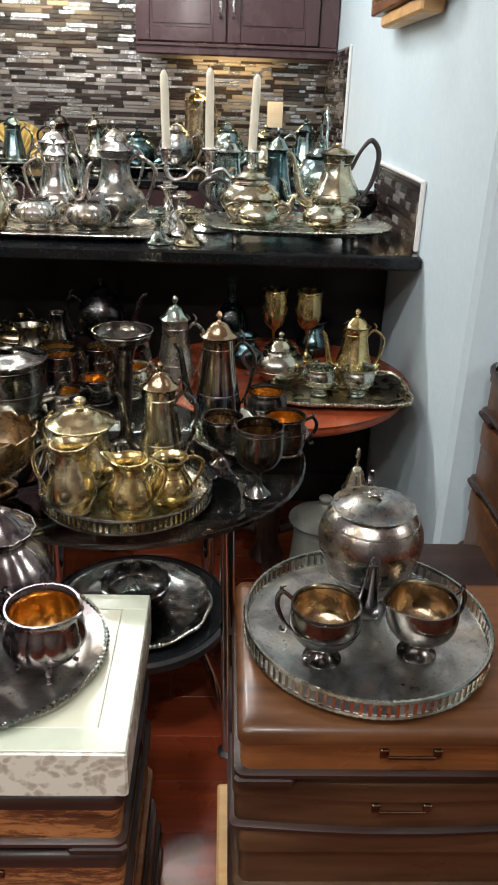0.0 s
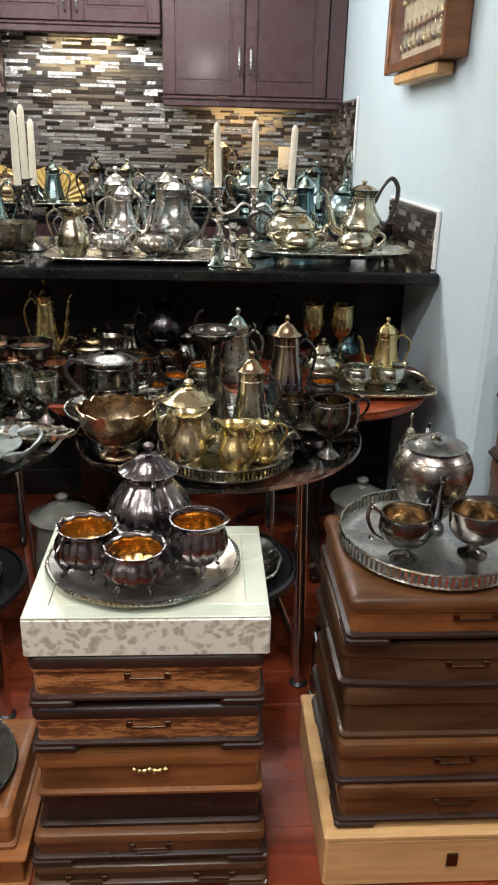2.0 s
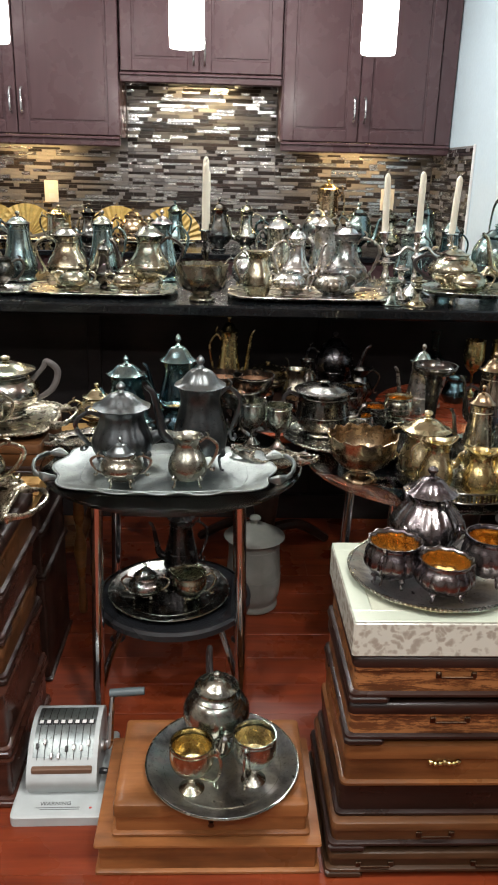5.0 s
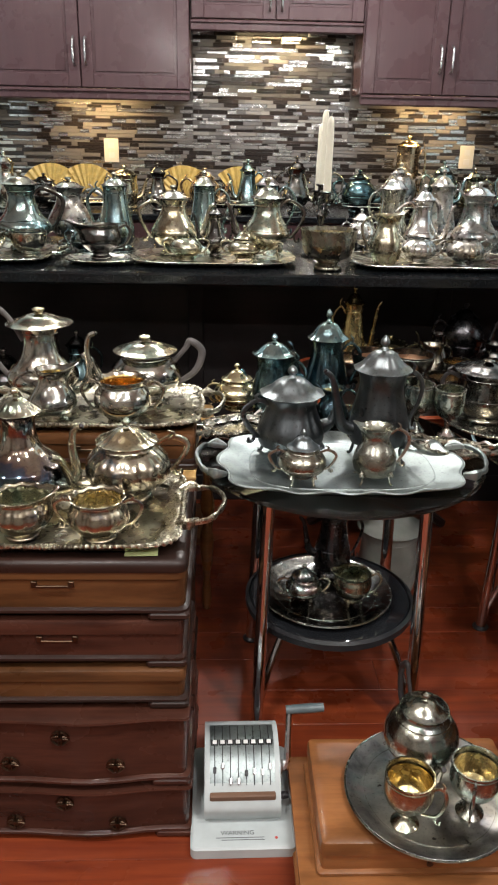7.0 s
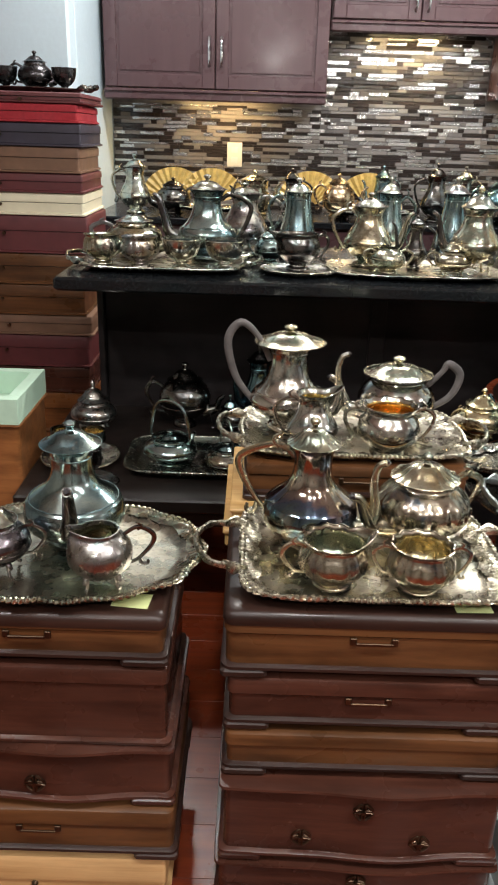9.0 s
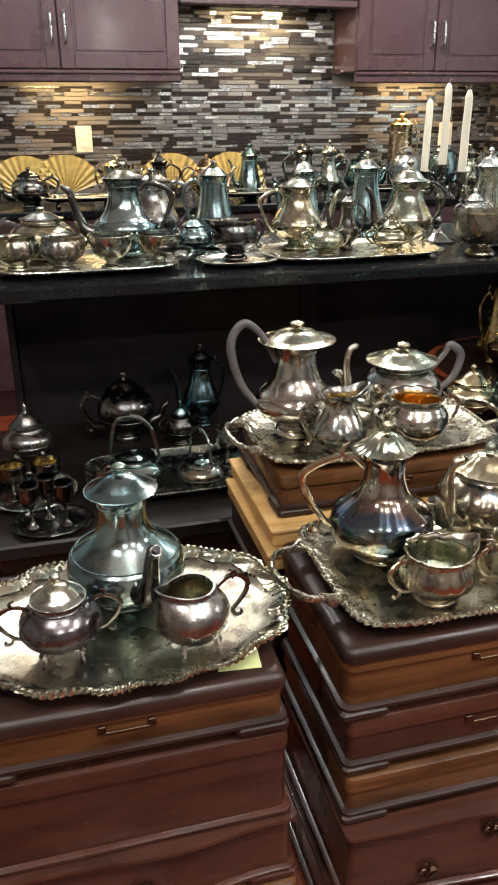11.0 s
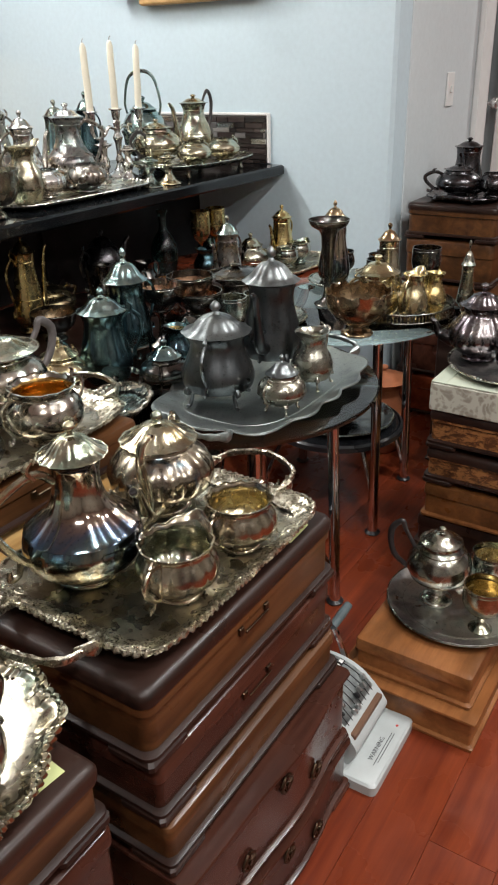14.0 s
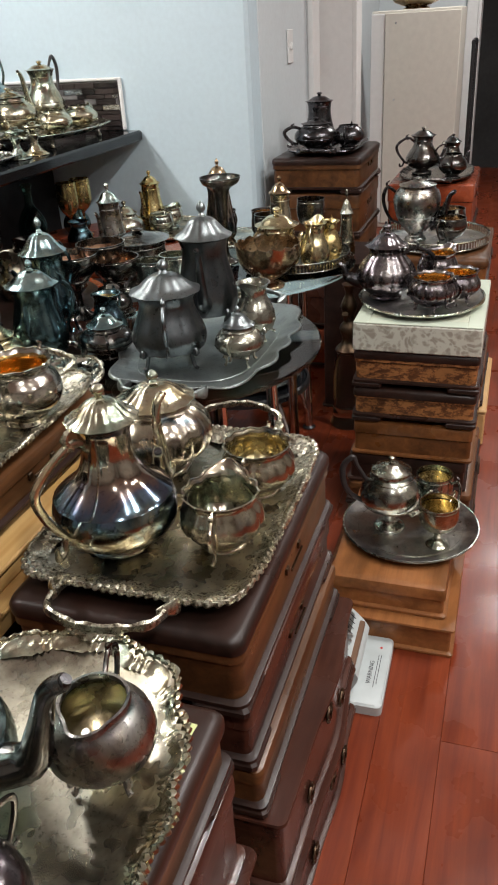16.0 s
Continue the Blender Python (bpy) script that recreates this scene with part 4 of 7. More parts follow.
    if feet:
        for sx in (-0.6, 0.6):
            for sy in (-0.6, 0.6):
                part("foot", Mesh().lathe(smooth_profile([(0.008, 0), (0.010, 0.005), (0.005, 0.014), (0.009, 0.027)], 2), 10, None, (sx * a, sy * b, 0)), metal_, o)
    return o


# ---------------------------------------------------------------- silver chests
def pull(parent, x, y, z, kind):
    if kind == "bar":
        m = Mesh(False).box(x - 0.028, x + 0.028, y - 0.008, y - 0.005, z - 0.004, z + 0.001, 0.001)
        m.box(x - 0.036, x - 0.026, y - 0.003, y + 0.001, z - 0.006, z + 0.006, 0.001)
        m.box(x + 0.026, x + 0.036, y - 0.003, y + 0.001, z - 0.006, z + 0.006, 0.001)
        part("handle", m, BRASS_DARK, parent, "dull brass bar handle")
    elif kind == "scroll":
        m = Mesh()
        for i in range(7):
            dx = (i - 3) * 0.0085
            m.lathe(smooth_profile([(0.002, -0.004), (0.0052, -0.001), (0.0052, 0.003), (0.001, 0.006)], 2), 8, None, (x + dx, y - 0.002, z + 0.002 * math.cos(i * 2.1)))
        part("handle", m, BRASS, parent, "ornate brass scroll handle")
    elif kind == "rosette":
        m = Mesh()
        for i in range(4):
            a = PI2 * i / 4 + math.pi / 4
            m.tube([(x + 0.004 * math.cos(a), y - 0.001, z + 0.004 * math.sin(a)), (x + 0.015 * math.cos(a + 0.55), y - 0.003, z + 0.015 * math.sin(a + 0.55)), (x + 0.015 * math.cos(a - 0.55), y - 0.003, z + 0.015 * math.sin(a - 0.55)), (x + 0.004 * math.cos(a), y - 0.001, z + 0.004 * math.sin(a))], 0.0025, 6)
        part("pull", m, BRASS_DARK, parent, "dark brass quatrefoil pull")
        part("pull_knob", Mesh().tube([(x, y, z), (x, y - 0.004, z), (x, y - 0.007, z)], [0.003, 0.003, 0.004], 8), BRASS_DARK, parent)
    elif kind == "knob":
        part("pull_knob", Mesh().tube([(x, y, z), (x, y - 0.006, z), (x, y - 0.012, z)], [0.006, 0.004, 0.006], 8), BRASS_DARK, parent)


BRASS_DARK = metal("dull_dark_brass", [(0.3, (0.13, 0.085, 0.052)), (0.8, (0.055, 0.038, 0.028))], (0.3, 0.5))


def rounded_ring(x0, x1, y0, y1, r, z, steps=5, front=None):
    """A rounded rectangle at height z; front(u) pushes its front edge out."""
    pts = []
    for cx, cy, a0 in ((x1 - r, y1 - r, 0), (x0 + r, y1 - r, 90), (x0 + r, y0 + r, 180), (x1 - r, y0 + r, 270)):
        for i in range(steps + 1):
            a = radians(a0 + 90 * i / steps)
            pts.append((cx + r * math.cos(a), cy + r * math.sin(a), z))
        if a0 == 180 and front:
            for i in range(1, 24):
                u = i / 24
                pts.append((x0 + r + (x1 - x0 - 2 * r) * u, y0 - front(u), z))
    return pts


def chest(name, label, x0, x1, y0, y1, z0, z1, wood_, feet=True, handle="bar", lid=0.35, top_mat=None, front=None, pulls=None, group="", r=0.012, mould=None, rot=0.0):
    """A hinged flatware chest: moulded base on bracket feet, body, overhanging lid with a rounded edge, hardware."""
    w, d, h = x1 - x0, y1 - y0, z1 - z0
    o = thing(name, label, "chest", ((x0 + x1) / 2, (y0 + y1) / 2, z0), rot, group)
    a, b = w / 2, d / 2
    mould = mould or wood_
    fz = 0.014 if feet else 0.0

    def ring(inset, z):
        return rounded_ring(-a + inset, a - inset, -b + inset, b - inset, r, z, 5, front)
    zl = h - lid * (h - fz) if lid else h
    part("base_moulding", Mesh().grid([ring(0.004, fz), ring(-0.003, fz + 0.002), ring(-0.003, fz + 0.007), ring(0.003, fz + 0.010)], True, (True, True)), mould, o)
    part("body", Mesh().grid([ring(0.004, fz + 0.006), ring(0.004, zl - 0.003)], True, (True, True)), wood_, o)
    if lid:
        part("lid", Mesh().grid([ring(0.006, zl - 0.002), ring(0.001, zl), ring(0.001, h - 0.010), ring(0.003, h - 0.004), ring(0.009, h - 0.0008), ring(0.02, h)], True, (True, True)), wood_, o)
        if top_mat:
            part("lid_edge", Mesh().grid([ring(-0.0005, h - 0.022), ring(-0.001, h - 0.018), ring(-0.001, h - 0.009), ring(0.002, h - 0.003), ring(0.009, h + 0.0004), ring(0.03, h + 0.0008)], True, (False, True)), top_mat, o, "darker polished lid edge")
        part("lid_seam", Mesh().grid([ring(0.0055, zl - 0.004), ring(0.0055, zl - 0.001)], True), BLACKPAINT, o)
    else:
        part("top", Mesh().grid([ring(0.003, zl - 0.006), ring(-0.004, zl - 0.004), ring(-0.003, zl)], True, (True, True)), wood_, o)
    if feet:
        for sx in (-1, 1):
            for sy in (-1, 1):
                fx, fy = sx * (a - 0.032), sy * (b - 0.032)
                part("bracket_foot", Mesh(False).box(fx - 0.036, fx + 0.036, fy - 0.036, fy + 0.036, 0, fz + 0.003, 0.005), mould, o)
    yf = -b + 0.004 - 0.001
    for hx, hz, kind in (pulls or ([(0.0, zl - 0.010 if lid else h * 0.5, handle)] if handle else [])):
        off = front((hx + a) / w) if front else 0
        pull(o, hx, yf - off, hz, kind)
    return o

# ---------------------------------------------------------------- tables
TERRACOTTA = plain("terracotta", (0.36, 0.12, 0.05), 0.6, 0.15)


def glass_table(x, y, rot, R, TZ):
    o = thing("glass_table", "two-tier round glass side table with chrome legs", "table", (x, y, 0), 0, "round glass tables")
    top = part("tabletop", Mesh().lathe([(R - 0.004, TZ - 0.0105), (R, TZ - 0.0075), (R, TZ - 0.0025), (R - 0.003, TZ), (0.01, TZ)], 96), GLASS, o, "clear greenish glass top")
    top.visible_shadow = False
    shelf = part("shelf", Mesh().lathe([(0.16, 0.231), (0.184, 0.236), (0.186, 0.246), (0.18, 0.252), (0.02, 0.252)], 72), BLACKGLASS, o, "glossy black lower shelf")
    part("shelf_rim", Mesh().lathe([(0.184, 0.230), (0.194, 0.235), (0.194, 0.249), (0.186, 0.254)], 72, None, (0, 0, 0), (False, False)), BLACKPAINT, shelf)
    for i in range(4):
        a = radians(rot + 90 * i)
        tx, ty, bx, by = 0.222 * math.cos(a), 0.222 * math.sin(a), 0.242 * math.cos(a), 0.242 * math.sin(a)
        leg = part("leg", Mesh().tube([(bx, by, 0.0), (bx * 0.9 + tx * 0.1, by * 0.9 + ty * 0.1, 0.06), ((tx + bx) / 2, (ty + by) / 2, 0.30), (tx, ty, TZ - 0.012)], [0.014, 0.014, 0.0135, 0.013], 14), CHROME, o, "polished chrome tube leg")
        part("foot_pad", Mesh().lathe([(0.02, 0), (0.022, 0.004), (0.012, 0.012)], 14, None, (bx, by, 0)), BLACKPAINT, leg)
        part("cap", Mesh().lathe([(0.012, TZ - 0.021), (0.026, TZ - 0.016), (0.026, TZ - 0.0108)], 16, None, (tx, ty, 0)), CHROME, leg)
        part("brace", Mesh().tube([(bx * 0.96, by * 0.96, 0.07), (bx * 0.85, by * 0.85, 0.15), (bx * 0.66, by * 0.66, 0.232)], 0.008, 8), CHROME, o)
    return o


MT, RT = 0.612, 0.598
glass_table(-0.814, 1.241, 225, 0.306, MT)
glass_table(-0.165, 1.315, 233, 0.325, RT)


def red_table(x, y, label, inset=None):
    o = thing("round_table", label, "table", (x, y, 0), 0, "red wooden tables")
    part("tabletop", Mesh().lathe(smooth_profile([(0.30, 0.535), (0.328, 0.538), (0.333, 0.55), (0.328, 0.562), (0.315, 0.565), (0.02, 0.565)], 2), 72), REDWOOD, o)
    # Dark disc added over the red top so that it reads darker
    if inset:
        part("inset", Mesh().lathe([(0.318, 0.5652), (0.315, 0.5658), (0.02, 0.5658)], 64), inset, o, "dark disc added to mute the red top")
    part("pedestal", Mesh().lathe(smooth_profile([(0.05, 0.03), (0.03, 0.10), (0.045, 0.25), (0.025, 0.42), (0.06, 0.534)], 3), 24), DARKWOOD, o)
    for i in range(3):
        a = PI2 * i / 3 + 0.5
        c, s = math.cos(a), math.sin(a)
        part("leg", Mesh().tube([(0.03 * c, 0.03 * s, 0.11), (0.14 * c, 0.14 * s, 0.10), (0.26 * c, 0.26 * s, 0.018)], [0.02, 0.018, 0.016], 8), DARKWOOD, o)


red_table(0.135, 1.862, "round red-stained wooden table under the bar overhang")
red_table(-0.545, 1.905, "round red-stained wooden table crowded with brassware", DARKWOOD)

# Tabletop colour near black, painting in the dark void around the low table
BLACKWOOD = wood("void_dark_wood", (0.008, 0.006, 0.005), (0.018, 0.012, 0.010), 0.4, coat=0.0)
lt = thing("low_table", "low dark wooden table against the bar front", "table", (-1.76, 1.86, 0))
part("tabletop", Mesh(False).box(-0.34, 0.30, -0.34, 0.33, 0.385, 0.42, 0.005), BLACKWOOD, lt)
part("apron", Mesh(False).box(-0.30, 0.26, -0.30, 0.29, 0.33, 0.384, 0.003), DARKWOOD, lt)
for sx in (-0.29, 0.25):
    for sy in (-0.29, 0.28):
        part("leg", Mesh(False).box(sx - 0.02, sx + 0.02, sy - 0.02, sy + 0.02, 0, 0.33, 0.004), DARKWOOD, lt)

# ---------------------------------------------------------------- chest stacks
serp = lambda u: 0.010 * math.sin(math.pi * u) ** 2 + 0.004 * math.cos(PI2 * 1.5 * u) * math.sin(math.pi * u)
bow = lambda u: 0.010 * math.sin(math.pi * u)
G1, G2, G3, G4 = "chests under the marble box", "chests under the gallery tray", "chests under the square tray", "chests under the oval tray"

# marble box stack
chest("flatware_chest", "dark walnut flatware chest with plain bar handle", -0.49, -0.09, 0.625, 0.94, 0.0, 0.058, BROWNWOOD, handle=None, pulls=[(-0.11, 0.03, "bar"), (0.11, 0.03, "bar")], group=G1)
chest("flatware_chest", "brown walnut flatware chest with dark mouldings", -0.487, -0.092, 0.63, 0.94, 0.058, 0.125, WALNUT, group=G1, mould=DARKWOOD)
chest("flatware_chest", "near-black mahogany flatware chest", -0.475, -0.10, 0.65, 0.94, 0.125, 0.205, DARKWOOD, handle=None, group=G1, feet=False)
chest("flatware_chest", "reddish cherry flatware chest with ornate scroll handle", -0.472, -0.102, 0.64, 0.93, 0.205, 0.295, CHERRY, handle="scroll", feet=False, group=G1)
chest("flatware_chest", "worn walnut flatware chest with scuffed front", -0.470, -0.104, 0.64, 0.93, 0.295, 0.385, WORNWOOD, top_mat=DARKWOOD, group=G1, mould=DARKWOOD)
chest("flatware_chest", "heavily worn walnut flatware chest on bracket feet", -0.468, -0.105, 0.64, 0.93, 0.385, 0.482, WORNWOOD, top_mat=DARKWOOD, group=G1, mould=DARKWOOD)
mb = thing("marble_box", "pale green onyx-topped box with mottled marble sides", "box", (-0.285, 0.785, 0.482))
part("body", Mesh(False).box(-0.188, 0.188, -0.147, 0.147, 0.0, 0.0675, 0.003), MARBLE, mb)
tf = Mesh(False)
tf.box(-0.187, 0.187, -0.146, -0.112, 0.0676, 0.0705, 0.001).box(-0.187, 0.187, 0.112, 0.146, 0.0676, 0.0705, 0.001)
tf.box(-0.187, -0.152, -0.112, 0.112, 0.0676, 0.0705, 0.001).box(0.152, 0.187, -0.112, 0.112, 0.0676, 0.0705, 0.001)
part("top_border", tf, ONYX, mb)
part("top_panel", Mesh(False).box(-0.151, 0.151, -0.111, 0.111, 0.0676, 0.0698, 0.001), ONYX_LIGHT, mb, "cream inset stone panel")

# gallery tray stack
bx = thing("wooden_box", "light oak crate under the chests", "box", (0.235, 0.82, 0), 0)
part("body", Mesh(False).box(-0.225, 0.20, -0.20, 0.16, 0.0, 0.108, 0.005), OAK, bx)
part("lid", Mesh(False).box(-0.228, 0.203, -0.203, 0.163, 0.1085, 0.122, 0.004), OAK, bx)
part("keyhole_plate", Mesh(False).box(-0.01, 0.01, -0.2035, -0.2, 0.045, 0.075, 0.001), BRASS_DARK, bx)
chest("flatware_chest", "dark walnut flatware chest on bracket feet", 0.03, 0.43, 0.635, 0.95, 0.122, 0.212, WALNUT, group=G2, mould=DARKWOOD)
chest("flatware_chest", "brown walnut flatware chest with bar handle", 0.025, 0.425, 0.645, 0.95, 0.212, 0.295, WALNUT, group=G2, feet=False, mould=DARKWOOD)
chest("flatware_chest", "plain olive-brown flatware chest", 0.03, 0.43, 0.66, 0.95, 0.295, 0.40, BROWNWOOD, handle=None, group=G2, feet=False)
chest("flatware_chest", "bow-fronted dark brown flatware chest", 0.022, 0.43, 0.665, 0.95, 0.40, 0.485, BROWNWOOD, front=bow, group=G2, feet=False, mould=DARKWOOD)
chest("flatware_chest", "polished cherry flatware chest carrying a gallery tray", 0.027, 0.425, 0.652, 0.945, 0.485, 0.572, CHERRY, top_mat=WALNUT, group=G2, mould=DARKWOOD)

# low stack
chest("wooden_box", "light orange wood box lying on the floor", -0.925, -0.505, 0.635, 0.92, 0.0, 0.072, TAN, feet=False, lid=0, handle=None, r=0.006)
chest("flatware_chest", "smooth brown wooden chest with a small keyhole", -0.895, -0.525, 0.655, 0.90, 0.072, 0.1455, TAN, feet=False, lid=0.4, handle="knob", r=0.008)

# square tray stack
rp = lambda w, h: [(-0.095, h * 0.36, "rosette"), (0.0, h * 0.78, "rosette"), (0.095, h * 0.36, "rosette")]
chest("flatware_chest", "serpentine-fronted mahogany chest standing on the floor", -1.578, -1.118, 0.80, 1.14, 0.0, 0.122, MAHOGANY, front=serp, lid=0, pulls=rp(0.46, 0.120), group=G3, feet=True)
chest("flatware_chest", "serpentine mahogany chest with three quatrefoil pulls", -1.572, -1.122, 0.805, 1.14, 0.122, 0.278, MAHOGANY, front=serp, lid=0, pulls=rp(0.45, 0.154), group=G3, feet=True)
chest("flatware_chest", "slim brown walnut flatware chest", -1.57, -1.125, 0.83, 1.14, 0.278, 0.360, WALNUT, group=G3, handle=None, mould=DARKWOOD)
chest("flatware_chest", "dark walnut flatware chest with moulded lid", -1.568, -1.128, 0.84, 1.14, 0.360, 0.458, MAHOGANY, group=G3, mould=DARKWOOD)
chest("flatware_chest", "dark-edged walnut flatware chest carrying a square tray", -1.575, -1.122, 0.842, 1.145, 0.458, 0.574, WALNUT, top_mat=DARKWOOD, group=G3, mould=DARKWOOD, r=0.018)
for nx, ny, nz, rr in ((-1.20, 0.866, 0.5752, 2), (-1.715, 0.86, 0.5708, -6)):
    n_ = thing("paper_note", "small yellow-green paper slip under a tray", "paper", (nx, ny, nz), rr, "paper slips")
    part("sheet", Mesh(False).box(-0.028, 0.028, -0.008, 0.03, 0, 0.0008, 0.0002), NOTE, n_)

# oval tray stack
chest("wooden_box", "light oak box with a brass knob, on the floor", -2.10, -1.66, 0.80, 1.10, 0.0, 0.120, OAK, feet=False, lid=0.45, handle="knob", r=0.006, group=G4)
chest("flatware_chest", "dark walnut flatware chest with bracket feet", -2.085, -1.645, 0.80, 1.11, 0.120, 0.222, WALNUT, group=G4, mould=DARKWOOD)
chest("flatware_chest", "wavy-fronted mahogany flatware chest with rosette pull", -2.08, -1.65, 0.815, 1.11, 0.222, 0.336, MAHOGANY, front=serp, lid=0, pulls=[(0.0, 0.05, "rosette")], group=G4)
chest("flatware_chest", "plain tall reddish mahogany flatware chest", -2.075, -1.655, 0.825, 1.11, 0.336, 0.480, MAHOGANY, handle=None, group=G4, feet=False, lid=0.2)
chest("flatware_chest", "brown walnut flatware chest carrying an oval tray", -2.07, -1.66, 0.83, 1.115, 0.480, 0.5695, WALNUT, top_mat=DARKWOOD, group=G4, mould=DARKWOOD)

# chest behind the square tray, raised on yellow boxes
for z0, z1, dx in ((0.0, 0.30, 0.0), (0.30, 0.42, 0.006), (0.42, 0.50, -0.004)):
    chest("wooden_box", "stacked plain dark wooden box", -1.575 + dx, -1.13, 1.22, 1.50, z0, z1, DARKWOOD, feet=False, lid=0, handle=None, r=0.006)
for i, (z0, z1) in enumerate(((0.50, 0.535), (0.535, 0.57))):
    yb = thing("yellow_box", "flat pale yellow wooden box wedged under a chest", "box", (-1.585 + 0.012 * i, 1.17 + 0.02 * i, z0), 0, "yellow boxes")
    part("body", Mesh(False).box(0, 0.45, 0, 0.31, 0, z1 - z0 - 0.008, 0.003), PINE, yb)
    part("lid", Mesh(False).box(-0.004, 0.454, -0.004, 0.314, z1 - z0 - 0.0078, z1 - z0, 0.002), PINE, yb)
chest("flatware_chest", "dark walnut flatware chest carrying a chased tray", -1.55, -1.12, 1.225, 1.50, 0.57, 0.650, WALNUT, group=G3, mould=DARKWOOD)

# stack by the doorway wall
for z0, z1, wd, lab in ((0.0, 0.16, REDWOOD, "red-stained wooden chest at the bottom of a stack"), (0.16, 0.34, MAHOGANY, "mahogany chest in a stack by the wall"), (0.34, 0.50, WALNUT, "walnut chest with moulded edge in a stack by the wall"), (0.50, 0.65, WALNUT, "brown walnut chest in a stack by the wall"), (0.65, 0.768, DARKWOOD, "dark-edged chest with light wood front, topping a stack")):
    chest("flatware_chest", lab, 0.515, 0.93, 1.10, 1.41, z0, z1, wd if z0 < 0.6 else WALNUT, group="chests by the doorway wall", mould=DARKWOOD, top_mat=DARKWOOD if z0 > 0.6 else None, r=0.02)
# red chests beyond the gallery tray stack
for z0, z1, wd in ((0.0, 0.22, REDWOOD), (0.22, 0.43, MAHOGANY), (0.43, 0.62, REDWOOD)):
    chest("flatware_chest", "red-brown wooden chest stacked by the passage", 0.86, 1.28, 0.74, 1.06, z0, z1, wd, group="chests by the passage", mould=DARKWOOD)

# tall pile of boxes beside the bar
zz = 0.0
for h, mt, lab, wd in ((0.14, CHERRY, "brown wooden chest low in a tall pile", 0.62), (0.16, CHERRY, "cherry wood chest with small knob in a tall pile", 0.60), (0.10, MAHOGANY, "mahogany chest with moulded front in a tall pile", 0.60), (0.12, MAROON, "maroon covered flatware box in a tall pile", 0.62), (0.075, BROWNCARD, "flat brown flatware box in a tall pile", 0.60), (0.11, WALNUT, "walnut chest in a tall pile", 0.61), (0.11, WALNUT, "brown chest with a small clasp in a tall pile", 0.60), (0.13, MAROON, "maroon flatware box in a tall pile", 0.58), (0.075, IVORYCARD, "ivory coloured flatware box in a tall pile", 0.58), (0.065, MAROON, "slim maroon flatware box in a tall pile", 0.57), (0.085, BROWNCARD, "brown flatware box in a tall pile", 0.56), (0.075, NAVYCLOTH, "dark navy covered box in a tall pile", 0.55), (0.06, REDCLOTH, "bright red covered box near the top of a tall pile", 0.54), (0.035, MAROON, "dark red felt-covered box topping a tall pile", 0.40)):
    chest("storage_box", lab, -2.14 - wd, -2.14 + 0.012 * math.sin(zz * 40), 2.66, 3.02, zz, zz + h, mt, feet=False, lid=0.4, handle="knob", r=0.008, group="tall pile of boxes")
    zz += h
PILE = zz

# small turned-leg stand behind the chests
st = thing("wooden_stand", "small yellow-brown wooden stand with turned legs", "stand", (-1.22, 1.66, 0))
part("top", Mesh(False).box(-0.10, 0.13, -0.12, 0.12, 0.50, 0.525, 0.005), PINE, st)
part("shelf", Mesh(False).box(-0.09, 0.12, -0.11, 0.11, 0.20, 0.22, 0.004), CHERRY, st)
for sx in (-0.085, 0.115):
    for sy in (-0.105, 0.105):
        part("leg", Mesh().lathe(smooth_profile([(0.010, 0), (0.014, 0.03), (0.009, 0.10), (0.018, 0.19), (0.018, 0.23), (0.010, 0.27), (0.017, 0.33), (0.009, 0.40), (0.016, 0.48), (0.016, 0.50)], 2), 14, None, (sx, sy, 0)), CHERRY, st)

# green open box on a small stand
chest("storage_box", "brown wooden box under an open mint box", -2.50, -2.10, 1.62, 1.88, 0.0, 0.56, TAN, feet=False, lid=0, handle=None)
gb = thing("mint_box", "open mint green cardboard box", "box", (-2.30, 1.75, 0.56))
for a in ((-0.2, 0.2, -0.13, -0.10), (-0.2, 0.2, 0.10, 0.13), (-0.2, -0.17, -0.10, 0.10), (0.17, 0.2, -0.10, 0.10)):
    part("side_wall", Mesh(False).box(*a, 0.004, 0.065, 0.001), GREENCARD, gb)
part("bottom", Mesh(False).box(-0.2, 0.2, -0.13, 0.13, 0, 0.0038, 0.001), GREENCARD, gb)

# ---------------------------------------------------------------- trays
tray("square_tray", "large chased silver tray with shell border and handles", (-1.343, 0.999, 0.5765), 0.208, 0.152, 0, 7, (0, 0), "gadroon", TRAYSILVER, LACE, True, 0.022, band=0.020, reach=0.076)
tray("square_tray", "chased silver tray with scalloped corners and handles", (-1.335, 1.368, 0.6515), 0.224, 0.142, 0, 5, (14, 0.016), "gadroon", TRAYSILVER, LACE, True, 0.018, band=0.022)
tray("oval_tray", "oval silver tray with scalloped scroll border", (-1.845, 0.985, 0.572), 0.228, 0.158, 0, 2.2, (14, 0.040), "gadroon", TRAYSILVER, SILVER_WARM, False, 0.022)
tray("round_tray", "round dark silver tray with beaded rim", (-0.30, 0.795, 0.553), 0.158, 0.148, 0, 2, (0, 0), "bead", TRAYGREY, SILVER, False, 0.014)
tray("gallery_tray", "round silver tray with pierced gallery rim", (0.195, 0.818, 0.573), 0.158, 0.158, 0, 2, (0, 0), "gallery", TRAYGREY, SILVER, False, 0.010)
tray("round_tray", "plain round grey silver tray on a low chest", (-0.690, 0.755, 0.1465), 0.150, 0.150, 0, 2, (0, 0), "plain", TRAYGREY, SILVER, False, 0.014)
tray("square_tray", "pale pewter tray with scalloped rim and cutout handles", (-0.825, 1.145, MT + 0.0012), 0.240, 0.152, 0, 3.2, (12, 0.065), "plain", PEWTER_PALE, PEWTER_PALE, True, 0.016)
